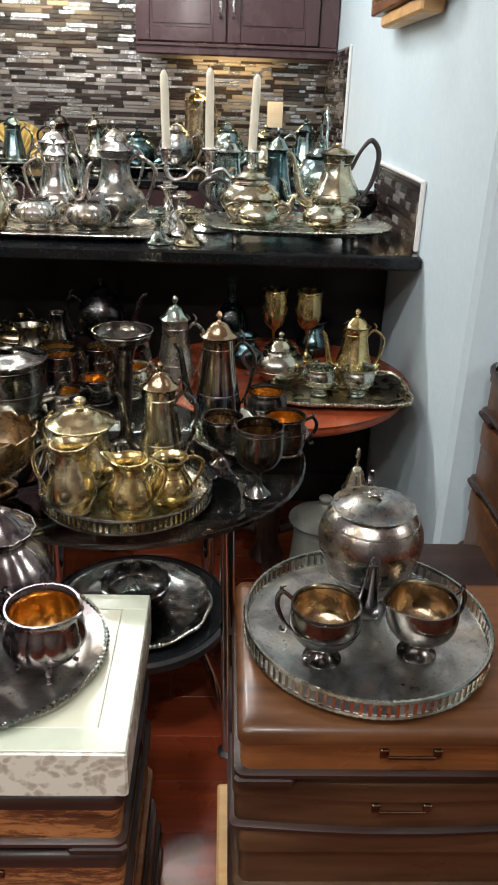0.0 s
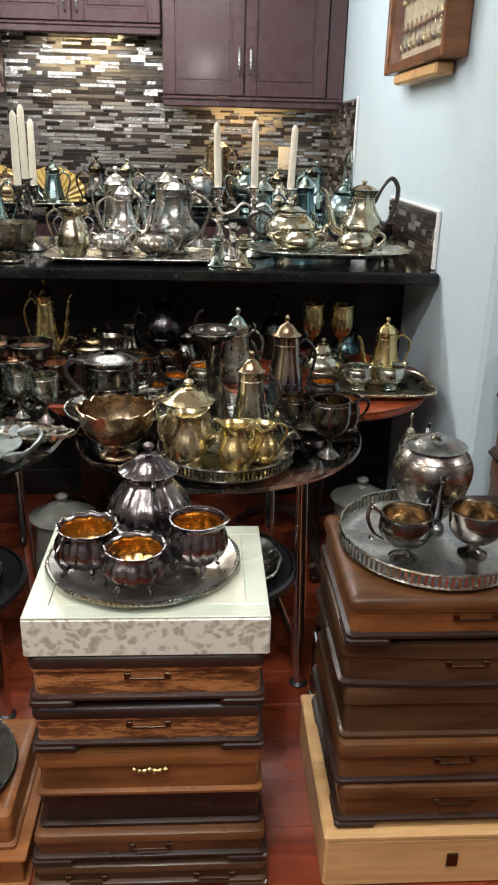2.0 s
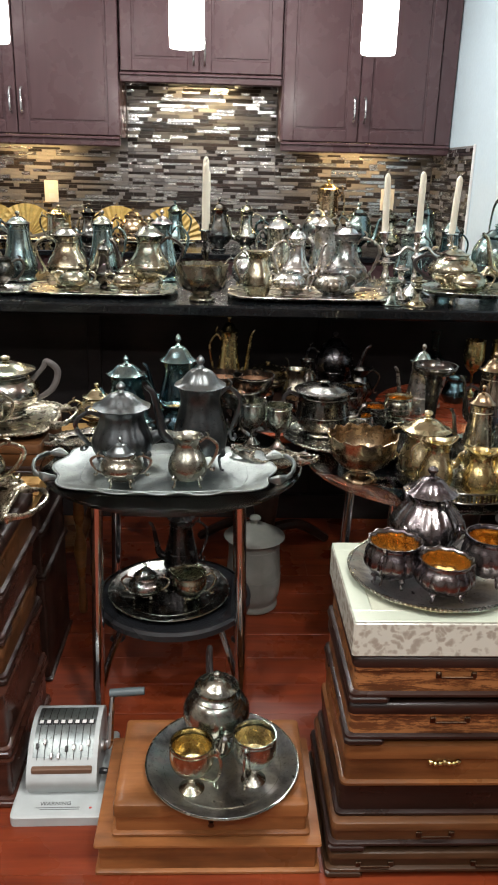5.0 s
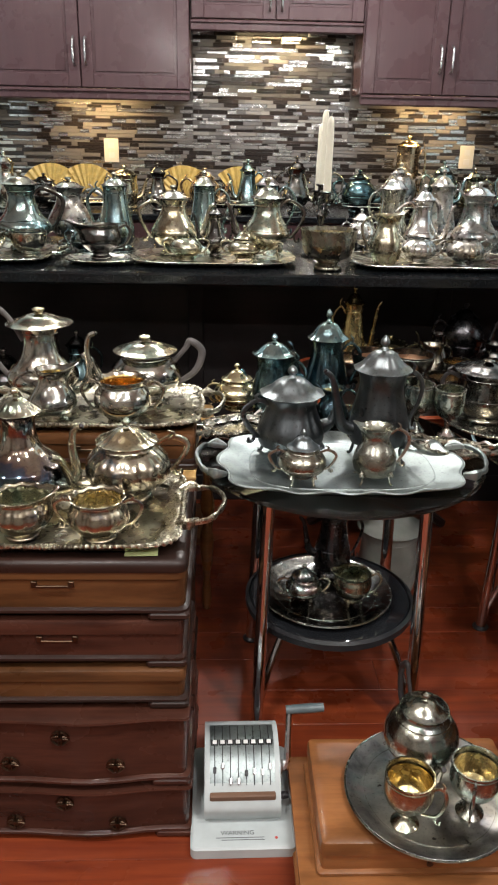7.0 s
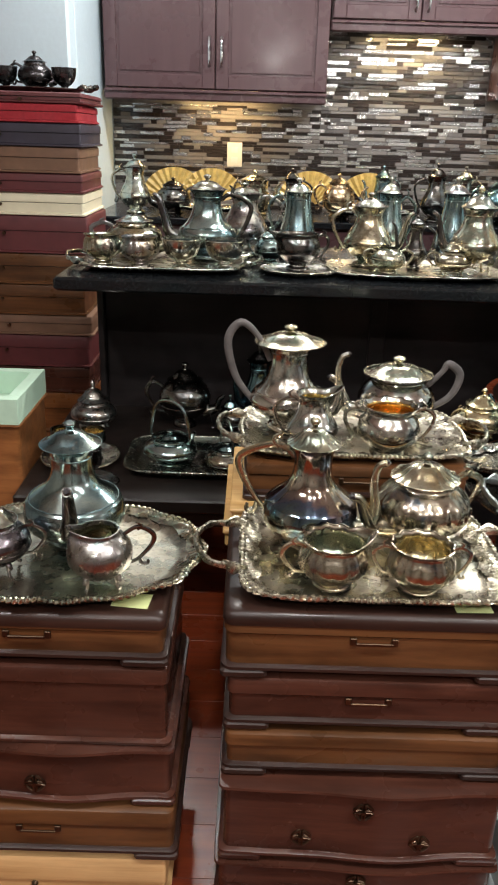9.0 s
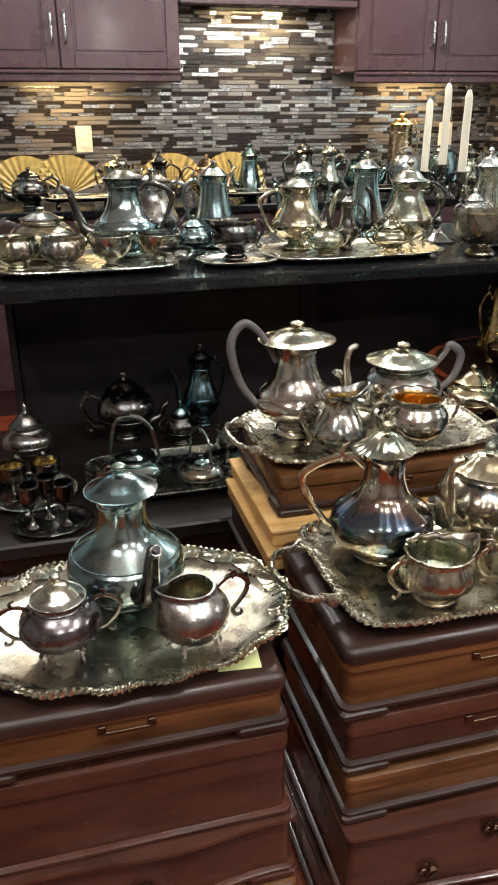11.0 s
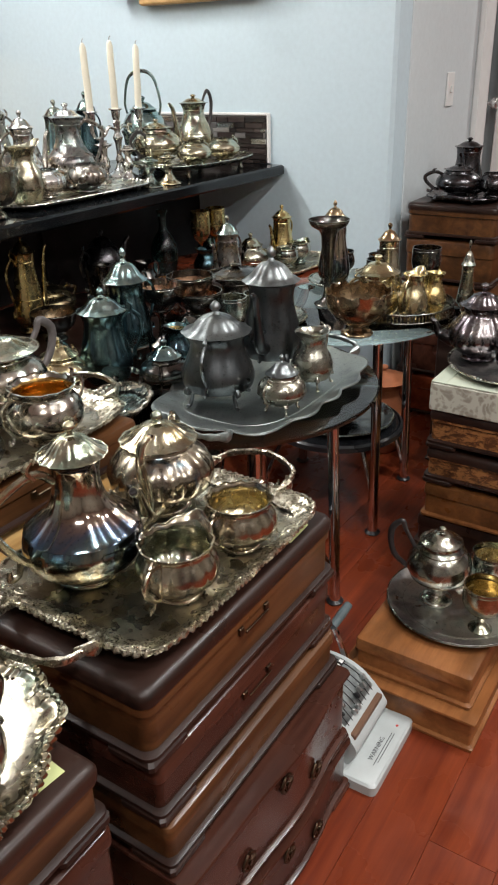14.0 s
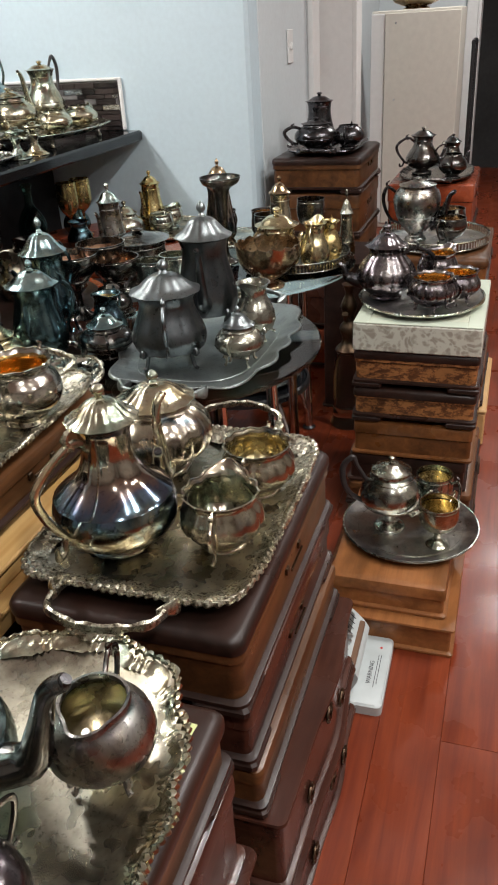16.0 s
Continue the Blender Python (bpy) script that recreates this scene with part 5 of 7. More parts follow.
tray("round_tray", "round silver tray at the glass table's edge", (-0.405, 1.435, RT + 0.0012), 0.13, 0.13, 0, 2, (0, 0), "bead", SILVER, SILVER, False, 0.014)
tray("gallery_tray", "round brass-toned tray with pierced gallery", (-0.155, 1.145, RT + 0.0012), 0.140, 0.140, 0, 2, (0, 0), "gallery", SILVER_WARM, TARNISH, False, 0.008)
tray("round_tray", "round silver tray holding small goblets", (0.055, 1.40, RT + 0.0012), 0.115, 0.115, 0, 2, (0, 0), "bead", SILVER, SILVER, False, 0.012)
tray("square_tray", "silver tray with wavy gadroon edge on the red table", (0.285, 1.745, 0.567), 0.160, 0.125, 0, 5, (18, 0.014), "gadroon", TRAYSILVER, LACE, False, 0.016)
tray("round_tray", "round silver tray on a black lower shelf", (-0.825, 1.235, 0.2545), 0.15, 0.15, 0, 2, (0, 0), "plain", TARNISH, SILVER, False, 0.012)
tray("round_tray", "dark scalloped tray on a black lower shelf", (-0.165, 1.30, 0.2545), 0.15, 0.15, 0, 2, (12, 0.02), "bead", TARNISH, SILVER, False, 0.016)
tray("square_tray", "long silver tray with ribbed rim on the low table", (-1.66, 1.755, 0.4215), 0.20, 0.125, 0, 6, (0, 0), "bead", SILVER, SILVER, False, 0.020)
tray("round_tray", "round silver tray with gilt cups on the low table", (-1.985, 1.745, 0.4215), 0.10, 0.10, 0, 2, (0, 0), "bead", SILVER, SILVER, False, 0.012)
tray("round_tray", "small dark scalloped tray with tiny goblets", (-1.945, 1.592, 0.4215), 0.085, 0.07, 0, 2, (12, 0.03), "plain", TARNISH, TARNISH, False, 0.010)
# trays along the bar
tray("oval_tray", "oval silver tray on small feet", (0.175, 2.045, 0.876), 0.250, 0.150, 0, 2.6, (0, 0), "bead", TRAYSILVER, SILVER, False, 0.016, True)
tray("square_tray", "rectangular silver tray with beaded rim", (-0.415, 2.075, 0.876), 0.265, 0.150, 0, 5, (0, 0), "bead", TRAYSILVER, SILVER_BRIGHT, False, 0.014)
tray("square_tray", "silver tray with wavy edge", (-1.095, 2.09, 0.876), 0.245, 0.150, 0, 4, (14, 0.016), "plain", TRAYSILVER, SILVER, False, 0.014)
tray("round_tray", "small oval silver saucer under a sauce boat", (-1.42, 2.03, 0.876), 0.105, 0.085, 0, 2, (0, 0), "bead", SILVER_PINK, SILVER, False, 0.012)
tray("square_tray", "large silver tray with handles at the bar's end", (-1.80, 2.12, 0.876), 0.225, 0.175, 0, 5, (0, 0), "bead", TRAYSILVER, SILVER, True, 0.014)
tray("square_tray", "blackened tray on the chest by the wall", (0.715, 1.25, 0.7695), 0.185, 0.125, 0, 4, (10, 0.012), "plain", BLACKENED, BLACKENED, True, 0.016)
tray("oval_tray", "dark silver tray on red chests by the passage", (1.05, 0.895, 0.6215), 0.21, 0.135, 0, 2.6, (14, 0.02), "bead", TARNISH, TARNISH, True, 0.016)
tray("round_tray", "dark oval tray topping the tall pile of boxes", (-2.34, 2.84, PILE + 0.001), 0.18, 0.12, 0, 2.4, (0, 0), "plain", TARNISH, TARNISH, True, 0.014)

# ---------------------------------------------------------------- vessels, space by space
V = vessel
# square tray set
V("coffee_pot", "iridescent fluted silver coffee pot with scroll handle", "coffee pot", (-1.438, 1.052, 0.5830), 0.226, 0.160, -12, "genie", SILVER_RAINBOW, SILVER_WARM, "ear", "swan", lid_share=0.25, flute=(16, 0.012), hscale=1.08, hmat=SILVER_WARM, skirt=1.02)
V("teapot", "squat silver teapot with blue tarnish and scroll spout", "teapot", (-1.244, 1.076, 0.583), 0.162, 0.162, 205, "squat", SILVER_PATCHY, SILVER_WARM, "ear", "goose", lid_share=0.36, flute=(14, 0.045), hmat=SILVER_WARM, finial="bud", skirt=1.05)
V("creamer", "fluted silver creamer with wide lip", "creamer", (-1.410, 0.918, 0.583), 0.078, 0.108, 10, "lotus", SILVER_PATCHY, None, "ear", None, lip=0.16, flute=(12, 0.05), frill=(12, 0.012), lining=SILVER_WARM)
V("sugar_bowl", "fluted two-handled sugar bowl with gilt inside", "sugar bowl", (-1.276, 0.912, 0.583), 0.076, 0.106, 0, "lotus", SILVER_PATCHY, None, "two", None, flute=(12, 0.05), frill=(12, 0.012), lining=BRASS_PALE)
# chased tray set
V("coffee_pot", "waisted silver coffee pot with tall grey handle", "coffee pot", (-1.467, 1.398, 0.6580), 0.222, 0.157, 0, "gourd", REPOUSSE, SILVER_WARM, "high", "swan", lid_share=0.21, hmat=HANDLEGREY, skirt=1.34)
V("teapot", "round silver teapot with raised grey handle", "teapot", (-1.240, 1.420, 0.6580), 0.158, 0.160, 180, "squat", REPOUSSE, SILVER_WARM, "high", "goose", lid_share=0.30, hmat=HANDLEGREY, skirt=1.30)
V("creamer", "bulbous silver creamer with gilt inside", "creamer", (-1.423, 1.282, 0.658), 0.116, 0.100, 10, "pear", REPOUSSE, None, "ear", None, lip=0.24, lining=BRASS)
V("sugar_bowl", "wide-rimmed silver sugar bowl with gilt inside", "sugar bowl", (-1.276, 1.278, 0.658), 0.098, 0.122, 0, "melon", REPOUSSE, None, "two", None, lining=GILT, frill=(12, 0.012))
# oval tray set
V("coffee_pot", "blue-green tarnished coffee pot with curved spout", "coffee pot", (-1.835, 1.045, 0.5790), 0.215, 0.168, -80, "genie", SILVER_TEAL, SILVER_TEAL, "ear", "goose", lid_share=0.24, hmat=TARNISH, skirt=1.10)
V("sugar_bowl", "lidded two-handled sugar bowl on scroll feet", "sugar bowl", (-1.932, 0.932, 0.579), 0.125, 0.104, 0, "squat", PLUM, SILVER, "two", None, feet=4, hmat=TARNISH, lid_share=0.30, hscale=1.2)
V("creamer", "purple tarnished creamer on scroll feet", "creamer", (-1.766, 0.905, 0.579), 0.100, 0.100, 195, "squat", SILVER_PINK, None, "ear", None, feet=4, lip=0.18, lining=SILVER_WARM, hmat=TARNISH, hscale=1.3)
# marble box set
V("teapot", "melon-shaped dark silver teapot with domed lid", "teapot", (-0.295, 0.884, 0.5600), 0.180, 0.146, 100, "melonpot", PLUM, PLUM, "ear", "short", lid_share=0.36, flute=(12, 0.05), frill=(12, 0.01), hmat=BLACKENED, skirt=1.0)
V("sugar_bowl", "melon-shaped dark sugar bowl with gilt inside", "sugar bowl", (-0.386, 0.763, 0.5600), 0.090, 0.108, 60, "lotus", PLUM, None, "two", None, feet=4, flute=(12, 0.065), frill=(12, 0.012), lining=GILT)
V("waste_bowl", "melon-shaped dark bowl with gilt inside", "bowl", (-0.306, 0.711, 0.5600), 0.080, 0.106, 0, "lotus", PLUM, None, None, None, feet=4, flute=(12, 0.065), frill=(12, 0.012), lining=GILT)
V("creamer", "melon-shaped dark creamer with gilt inside", "creamer", (-0.210, 0.768, 0.5600), 0.100, 0.100, -30, "lotus", PLUM, None, "ear", None, feet=4, flute=(12, 0.065), lip=0.13, lining=GILT)
# gallery tray set
V("teapot", "egg-shaped grey silver teapot with worn plating", "teapot", (0.200, 0.872, 0.579), 0.184, 0.137, -98, "ovoid", SILVER_PINK, SILVER_PINK, "ear", "goose", lid_share=0.17, hmat=BLACKENED)
V("sugar_bowl", "footed dark silver sugar bowl with coppery inside", "sugar bowl", (0.132, 0.766, 0.5790), 0.082, 0.088, -30, "footcup", TARNISH, None, "ear", None, lining=COPPER)
V("creamer", "footed dark silver creamer with coppery inside", "creamer", (0.254, 0.778, 0.5790), 0.082, 0.090, 205, "footcup", TARNISH, None, "ear", None, lip=0.16, lining=COPPER)
# low chest set
V("teapot", "pedestal silver teapot with black upright handle", "teapot", (-0.703, 0.800, 0.1525), 0.185, 0.132, -80, "urnpot", SILVER, SILVER, "high", "short", lid_share=0.24, hmat=HANDLEWOOD)
V("goblet", "footed silver sugar cup with bright gilt inside", "goblet", (-0.748, 0.690, 0.1525), 0.106, 0.084, 150, "chalice", SILVER_WARM, None, "ear", None, lining=BRASS)
V("goblet", "footed silver cream cup with bright inside", "goblet", (-0.630, 0.712, 0.1525), 0.108, 0.084, 70, "chalice", SILVER, None, "ear", None, lining=BRASS_PALE)
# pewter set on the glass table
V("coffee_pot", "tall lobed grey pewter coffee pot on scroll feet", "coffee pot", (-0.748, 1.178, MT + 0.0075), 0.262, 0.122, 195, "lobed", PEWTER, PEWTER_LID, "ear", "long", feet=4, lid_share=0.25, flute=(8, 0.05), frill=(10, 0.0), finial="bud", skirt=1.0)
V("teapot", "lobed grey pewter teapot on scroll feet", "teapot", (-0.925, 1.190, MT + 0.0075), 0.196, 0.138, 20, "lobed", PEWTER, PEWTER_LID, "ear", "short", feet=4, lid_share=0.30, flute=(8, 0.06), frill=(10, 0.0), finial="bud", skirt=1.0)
V("sugar_bowl", "small lidded pewter sugar bowl on feet", "sugar bowl", (-0.912, 1.058, MT + 0.0075), 0.112, 0.09, 0, "squat", PEWTER_WARM, PEWTER_LID, "two", None, feet=4, lid_share=0.36, finial="bud", skirt=1.0)
V("creamer", "lobed pewter creamer on scroll feet", "creamer", (-0.772, 1.072, MT + 0.0075), 0.12, 0.084, 180, "jug", PEWTER_WARM, None, "ear", None, feet=4, lip=0.15)
V("coffee_pot", "blue-green lidded pot with frilled lid", "coffee pot", (-0.945, 1.455, MT + 0.001), 0.2, 0.108, 150, "lobed", TARNISH_BLUE, SILVER_TEAL, "ear", "short", lid_share=0.30, frill=(10, 0.01), finial="bud", skirt=1.0)
V("coffee_pot", "deep blue tarnished coffee pot with pale lid", "coffee pot", (-0.815, 1.505, MT + 0.001), 0.248, 0.104, 170, "lobed", TARNISH_BLUE, SILVER_TEAL, "ear", "goose", feet=4, lid_share=0.28, frill=(10, 0.01), finial="bud", skirt=1.0)
V("butter_dish", "low lidded dish with blue-green lid", "dish", (-0.905, 1.335, MT + 0.001), 0.1, 0.105, 30, "squat", TARNISH, SILVER_TEAL, "two", None, lid_share=0.45)
V("chalice", "small plain silver wine goblet", "chalice", (-0.622, 1.360, MT + 0.001), 0.112, 0.068, 0, "chalice", SILVER, None)
V("goblet", "small silver wine goblet on thin stem", "goblet", (-0.560, 1.330, MT + 0.001), 0.110, 0.068, 0, "chalice", SILVER, None)
for px, py, hh in ((-0.700, 1.506, 0.142), (-0.651, 1.433, 0.124), (-0.617, 1.481, 0.147)):
    V("footed_bowl", "tall-footed shallow bowl with coppery gilt inside", "bowl", (px, py, MT + 0.001), hh, 0.108, 0, "compote", TARNISH, None, None, None, lining=COPPER_ROSE, group="coppery footed bowls")
for px, py, w, mt in ((-0.60, 1.70, 0.105, COPPER_ROSE), (-0.475, 1.66, 0.10, COPPER), (-0.40, 1.80, 0.09, GILT)):
    V("footed_bowl", "low footed bowl with gilt inside on the red table", "bowl", (px, py, 0.5665), 0.085, w, 0, "bowl", TARNISH, None, None, None, lining=mt)
V("covered_dish", "small lidded brass dish beside the pots", "dish", (-1.030, 1.500, MT + 0.001), 0.115, 0.110, 20, "squat", BRASS_PALE, BRASS_PALE, "two", None, lid_share=0.42)
V("jar", "dark green glass jar in the shade of the bar", "jar", (0.248, 2.045, 0.5665), 0.10, 0.095, 0, "jug", TARNISH_BLUE, None)
V("creamer", "small coppery milk jug with wide rim", "creamer", (-0.470, 1.830, 0.5665), 0.125, 0.085, 200, "jug", PEWTER_WARM, None, "ear", None, lip=0.1, lining=COPPER)
V("sugar_bowl", "silver sugar bowl with tall ear handles", "sugar bowl", (-0.200, 1.600, RT + 0.001), 0.075, 0.085, 40, "cup", SILVER_WARM, None, "two", None, lining=GILT)
tray("small_dish", "small chased silver dish with scroll edge", (-1.035, 1.345, MT + 0.0012), 0.075, 0.055, 30, 3, (10, 0.04), "gadroon", CHASED, CHASED, True, 0.016)
tray("small_dish", "small chased silver dish with scroll edge", (-0.575, 1.225, MT + 0.0012), 0.055, 0.045, -20, 3, (10, 0.04), "gadroon", CHASED, CHASED, True, 0.014)
V("creamer", "small dark blue creamer with yellow inside", "creamer", (-0.815, 1.375, MT + 0.001), 0.095, 0.075, 180, "jug", TARNISH_BLUE, None, "ear", None, lip=0.12, lining=BRASS)
V("sugar_bowl", "dark tarnished sugar bowl between the pots", "sugar bowl", (-0.715, 1.415, MT + 0.001), 0.10, 0.085, 40, "squat", TARNISH, TARNISH, "two", None, lid_share=0.34)
# brass and mixed ware on the red table behind
V("coffee_pot", "tall polished brass coffee pot with long spout", "coffee pot", (-0.677, 1.975, 0.5665), 0.262, 0.082, 0, "tall", BRASS, BRASS, "ear", "long", lid_share=0.24)
V("tureen", "low brass lidded tureen", "tureen", (-0.545, 2.05, 0.5665), 0.100, 0.160, 0, "squat", BRASS_PALE, BRASS_PALE, "two", None, lid_share=0.36)
V("footed_bowl", "dark bowl with coppery inside", "bowl", (-0.70, 1.865, 0.5665), 0.075, 0.12, 0, "bowl", TARNISH, None, None, None, lining=COPPER)
V("teapot", "dark teapot with slender raised spout", "teapot", (-0.325, 2.03, 0.5665), 0.205, 0.125, 0, "round", BLACKENED, BLACKENED, "ear", "long", lid_share=0.28)
V("coffee_pot", "slim dark pot with thin upright spout", "coffee pot", (-0.425, 1.94, 0.5665), 0.130, 0.070, 180, "pear", TARNISH, None, None, "long")
V("creamer", "dark tarnished milk jug", "creamer", (-0.255, 1.93, 0.5665), 0.105, 0.085, 180, "jug", TARNISH, None, "ear", None, lip=0.12)
for px, py, hh, pz in ((-0.300, 1.805, 0.085, 0.5665), (-0.375, 1.725, 0.09, 0.5665), (-0.270, 1.575, 0.055, RT + 0.001), (-0.325, 1.500, 0.052, RT + 0.001), (-0.345, 1.80, 0.07, 0.5665)):
    V("mug", "small tarnished mug with bright gilt inside", "mug", (px, py, pz), hh, 0.076, 200, "cyl", TARNISH, None, "ear", None, lining=GILT, group="gilt-lined mugs")
# glass table by the marble box
V("teapot", "oval dark silver teapot with black handle and spout", "teapot", (-0.430, 1.480, RT + 0.0075), 0.145, 0.142, 0, "cyl", TARNISH, TARNISH, "ear", "short", lid_share=0.24, hmat=HANDLEWOOD)
V("footed_bowl", "footed copper bowl with cut-out leafy rim", "bowl", (-0.380, 1.160, RT + 0.001), 0.108, 0.158, 0, "bowl", COPPER, None, None, None, frill=(14, 0.035), lining=COPPER)
V("coffee_pot", "round pale brass pot with broad lid", "coffee pot", (-0.232, 1.178, RT + 0.0075), 0.158, 0.116, -30, "lobed", BRASS_PALE, BRASS_PALE, "ear", "short", lid_share=0.36, skirt=1.05)
V("creamer", "pale brass jug with narrow lip", "creamer", (-0.231, 1.078, RT + 0.0075), 0.118, 0.076, 0, "jug", BRASS_PALE, None, "ear", None, lip=0.16, lining=BRASS)
V("creamer", "small polished brass milk jug", "creamer", (-0.139, 1.062, RT + 0.0075), 0.102, 0.072, 180, "jug", BRASS, None, "ear", None, lip=0.18, lining=BRASS)
V("sugar_bowl", "small polished brass sugar bowl", "sugar bowl", (-0.080, 1.118, RT + 0.0075), 0.08, 0.072, 200, "jug", BRASS, None, "ear", None, lining=SILVER_WARM)
V("coffee_pot", "slender silver-gilt coffee pot with rosy lid", "coffee pot", (-0.102, 1.205, RT + 0.0075), 0.212, 0.08, 180, "tall", SILVER_WARM, COPPER, "ear", "goose", lid_share=0.26, hmat=TARNISH)
V("coffee_pot", "mirror-bright coffee pot with rosy conical lid", "coffee pot", (-0.008, 1.415, RT + 0.0075), 0.244, 0.092, 180, "tall", SILVER_RAINBOW, COPPER, "ear", "goose", lid_share=0.25, hmat=TARNISH, finial="bud")
V("trumpet_vase", "tall dark vase with wide pierced rim", "vase", (-0.180, 1.345, RT + 0.001), 0.228, 0.108, 0, "trumpet", TARNISH, None)
V("coffee_pot", "grey silver coffee pot with pointed lid", "coffee pot", (-0.110, 1.720, 0.5665), 0.235, 0.092, 180, "tall", SILVER_PINK, SILVER, "ear", "goose", lid_share=0.28)
V("cup", "small dark silver cup", "cup", (0.002, 1.275, RT + 0.001), 0.094, 0.076, 0, "chalice", TARNISH, None, None, None, lining=COPPER, group="dark cups")
V("chalice", "dark silver goblet on a thin stem", "chalice", (0.063, 1.160, RT + 0.001), 0.126, 0.082, 0, "chalice", TARNISH, None, None, None, lining=COPPER, group="dark cups")
V("cup", "dark silver handled cup with gilt inside", "cup", (0.118, 1.320, RT + 0.0075), 0.074, 0.08, 180, "cyl", TARNISH, None, "ear", None, lining=GILT, group="dark cups")
V("cup", "dark silver cup with gilt inside", "cup", (0.090, 1.440, RT + 0.0075), 0.078, 0.082, 180, "cup", TARNISH, None, None, None, lining=GILT, group="dark cups")
# lower shelves
V("coffee_pot", "dark mirror-like coffee pot on the lower shelf", "coffee pot", (-0.800, 1.325, 0.2610), 0.190, 0.090, 180, "tall", BLACKENED, BLACKENED, "ear", "goose", lid_share=0.2)
V("sugar_bowl", "small silver lidded pot on the lower shelf", "sugar bowl", (-0.880, 1.195, 0.2610), 0.098, 0.082, 0, "squat", SILVER, SILVER, "two", None, feet=3, lid_share=0.34)
V("creamer", "small silver creamer on the lower shelf", "creamer", (-0.772, 1.185, 0.2610), 0.088, 0.084, 180, "cup", SILVER_WARM, None, "ear", None, feet=3, lip=0.14)
V("footed_bowl", "dark scalloped dish on the lower shelf", "bowl", (-0.165, 1.300, 0.2610), 0.06, 0.14, 0, "bowl", TARNISH, None, None, None, frill=(12, 0.03))
# red table by the wall
V("sugar_bowl", "small silver sugar bowl on a wavy tray", "sugar bowl", (0.230, 1.715, 0.574), 0.068, 0.080, 0, "cup", SILVER, None, None, None)
V("creamer", "small silver creamer on a wavy tray", "creamer", (0.320, 1.715, 0.574), 0.070, 0.080, 0, "cup", SILVER, None, "ear", None, lip=0.15)
V("teapot", "silver teapot with pointed lid", "teapot", (0.140, 1.800, 0.5665), 0.135, 0.120, 0, "squat", SILVER, SILVER, "ear", "short", lid_share=0.38, hmat=HANDLEWOOD)
V("coffee_pot", "small polished brass coffee pot with scroll handle", "coffee pot", (0.318, 1.785, 0.5740), 0.192, 0.092, 180, "tall", BRASS, BRASS, "ear", "goose", lid_share=0.28, hmat=BRASS)
V("bottle", "dark green glass bottle with flared mouth", "bottle", (0.022, 2.075, 0.5665), 0.205, 0.09, 0, "bottle", GLASS_GREEN, None)
V("goblet", "gold-toned metal wine goblet", "goblet", (0.135, 2.00, 0.5665), 0.190, 0.068, 0, "goblet", BRASS, None, None, None, group="gold goblets", lining=BRASS)
V("goblet", "gold-toned metal wine goblet", "goblet", (0.225, 2.00, 0.5665), 0.188, 0.070, 0, "goblet", BRASS, None, None, None, group="gold goblets", lining=BRASS)
V("jar", "small dark green bulbous jar", "jar", (0.060, 1.93, 0.5665), 0.085, 0.085, 0, "jug", TARNISH_BLUE, None)
# low table by the bar front
V("cake_basket", "lidded silver pot with tall hoop handle", "pot", (-1.748, 1.735, 0.428), 0.090, 0.140, 60, "squat", SILVER_TEAL, SILVER_TEAL, "bail", "short", lid_share=0.3)
V("teapot", "dark silver teapot with pointed finial", "teapot", (-1.735, 2.030, 0.4205), 0.195, 0.150, 0, "round", TARNISH, TARNISH, "ear", "short", lid_share=0.34)
V("bail_pot", "small lidded silver pot with hoop handle", "pot", (-1.600, 1.690, 0.428), 0.078, 0.112, 20, "squat", SILVER, SILVER_TEAL, "bail", None, lid_share=0.3)
V("sugar_bowl", "dark lidded sugar bowl", "sugar bowl", (-1.600, 1.96, 0.4205), 0.125, 0.080, 0, "squat", TARNISH, SILVER_TEAL, "two", None, lid_share=0.42)
V("coffee_pot", "tall dark coffee pot in the shade of the bar", "coffee pot", (-1.52, 2.08, 0.4205), 0.24, 0.100, 200, "pear", TARNISH_BLUE, TARNISH, "ear", "goose", lid_share=0.25)
V("covered_dish", "grey covered dish on feet with tall finial", "dish", (-1.990, 1.96, 0.4205), 0.155, 0.130, 0, "squat", SILVER_PINK, SILVER_PINK, None, None, feet=4, lid_share=0.42, finial="bud")
V("cup", "small cup with bright gilt inside", "cup", (-2.025, 1.735, 0.428), 0.082, 0.066, 0, "goblet", TARNISH, None, None, None, lining=BRASS, group="gilt cups")
V("cup", "small cup with bright gilt inside", "cup", (-1.950, 1.745, 0.428), 0.078, 0.068, 0, "goblet", TARNISH, None, None, None, lining=BRASS, group="gilt cups")
for px, py in ((-1.985, 1.58), (-1.915, 1.575), (-1.950, 1.615)):
    V("goblet", "tiny dark metal cordial goblet", "goblet", (px, py, 0.428), 0.098, 0.042, 0, "goblet", TARNISH, None, None, None, group="cordial goblets")
V("goblet", "small silver goblet beside the hoop-handled pot", "goblet", (-1.515, 1.78, 0.428), 0.10, 0.06, 0, "goblet", SILVER, None)
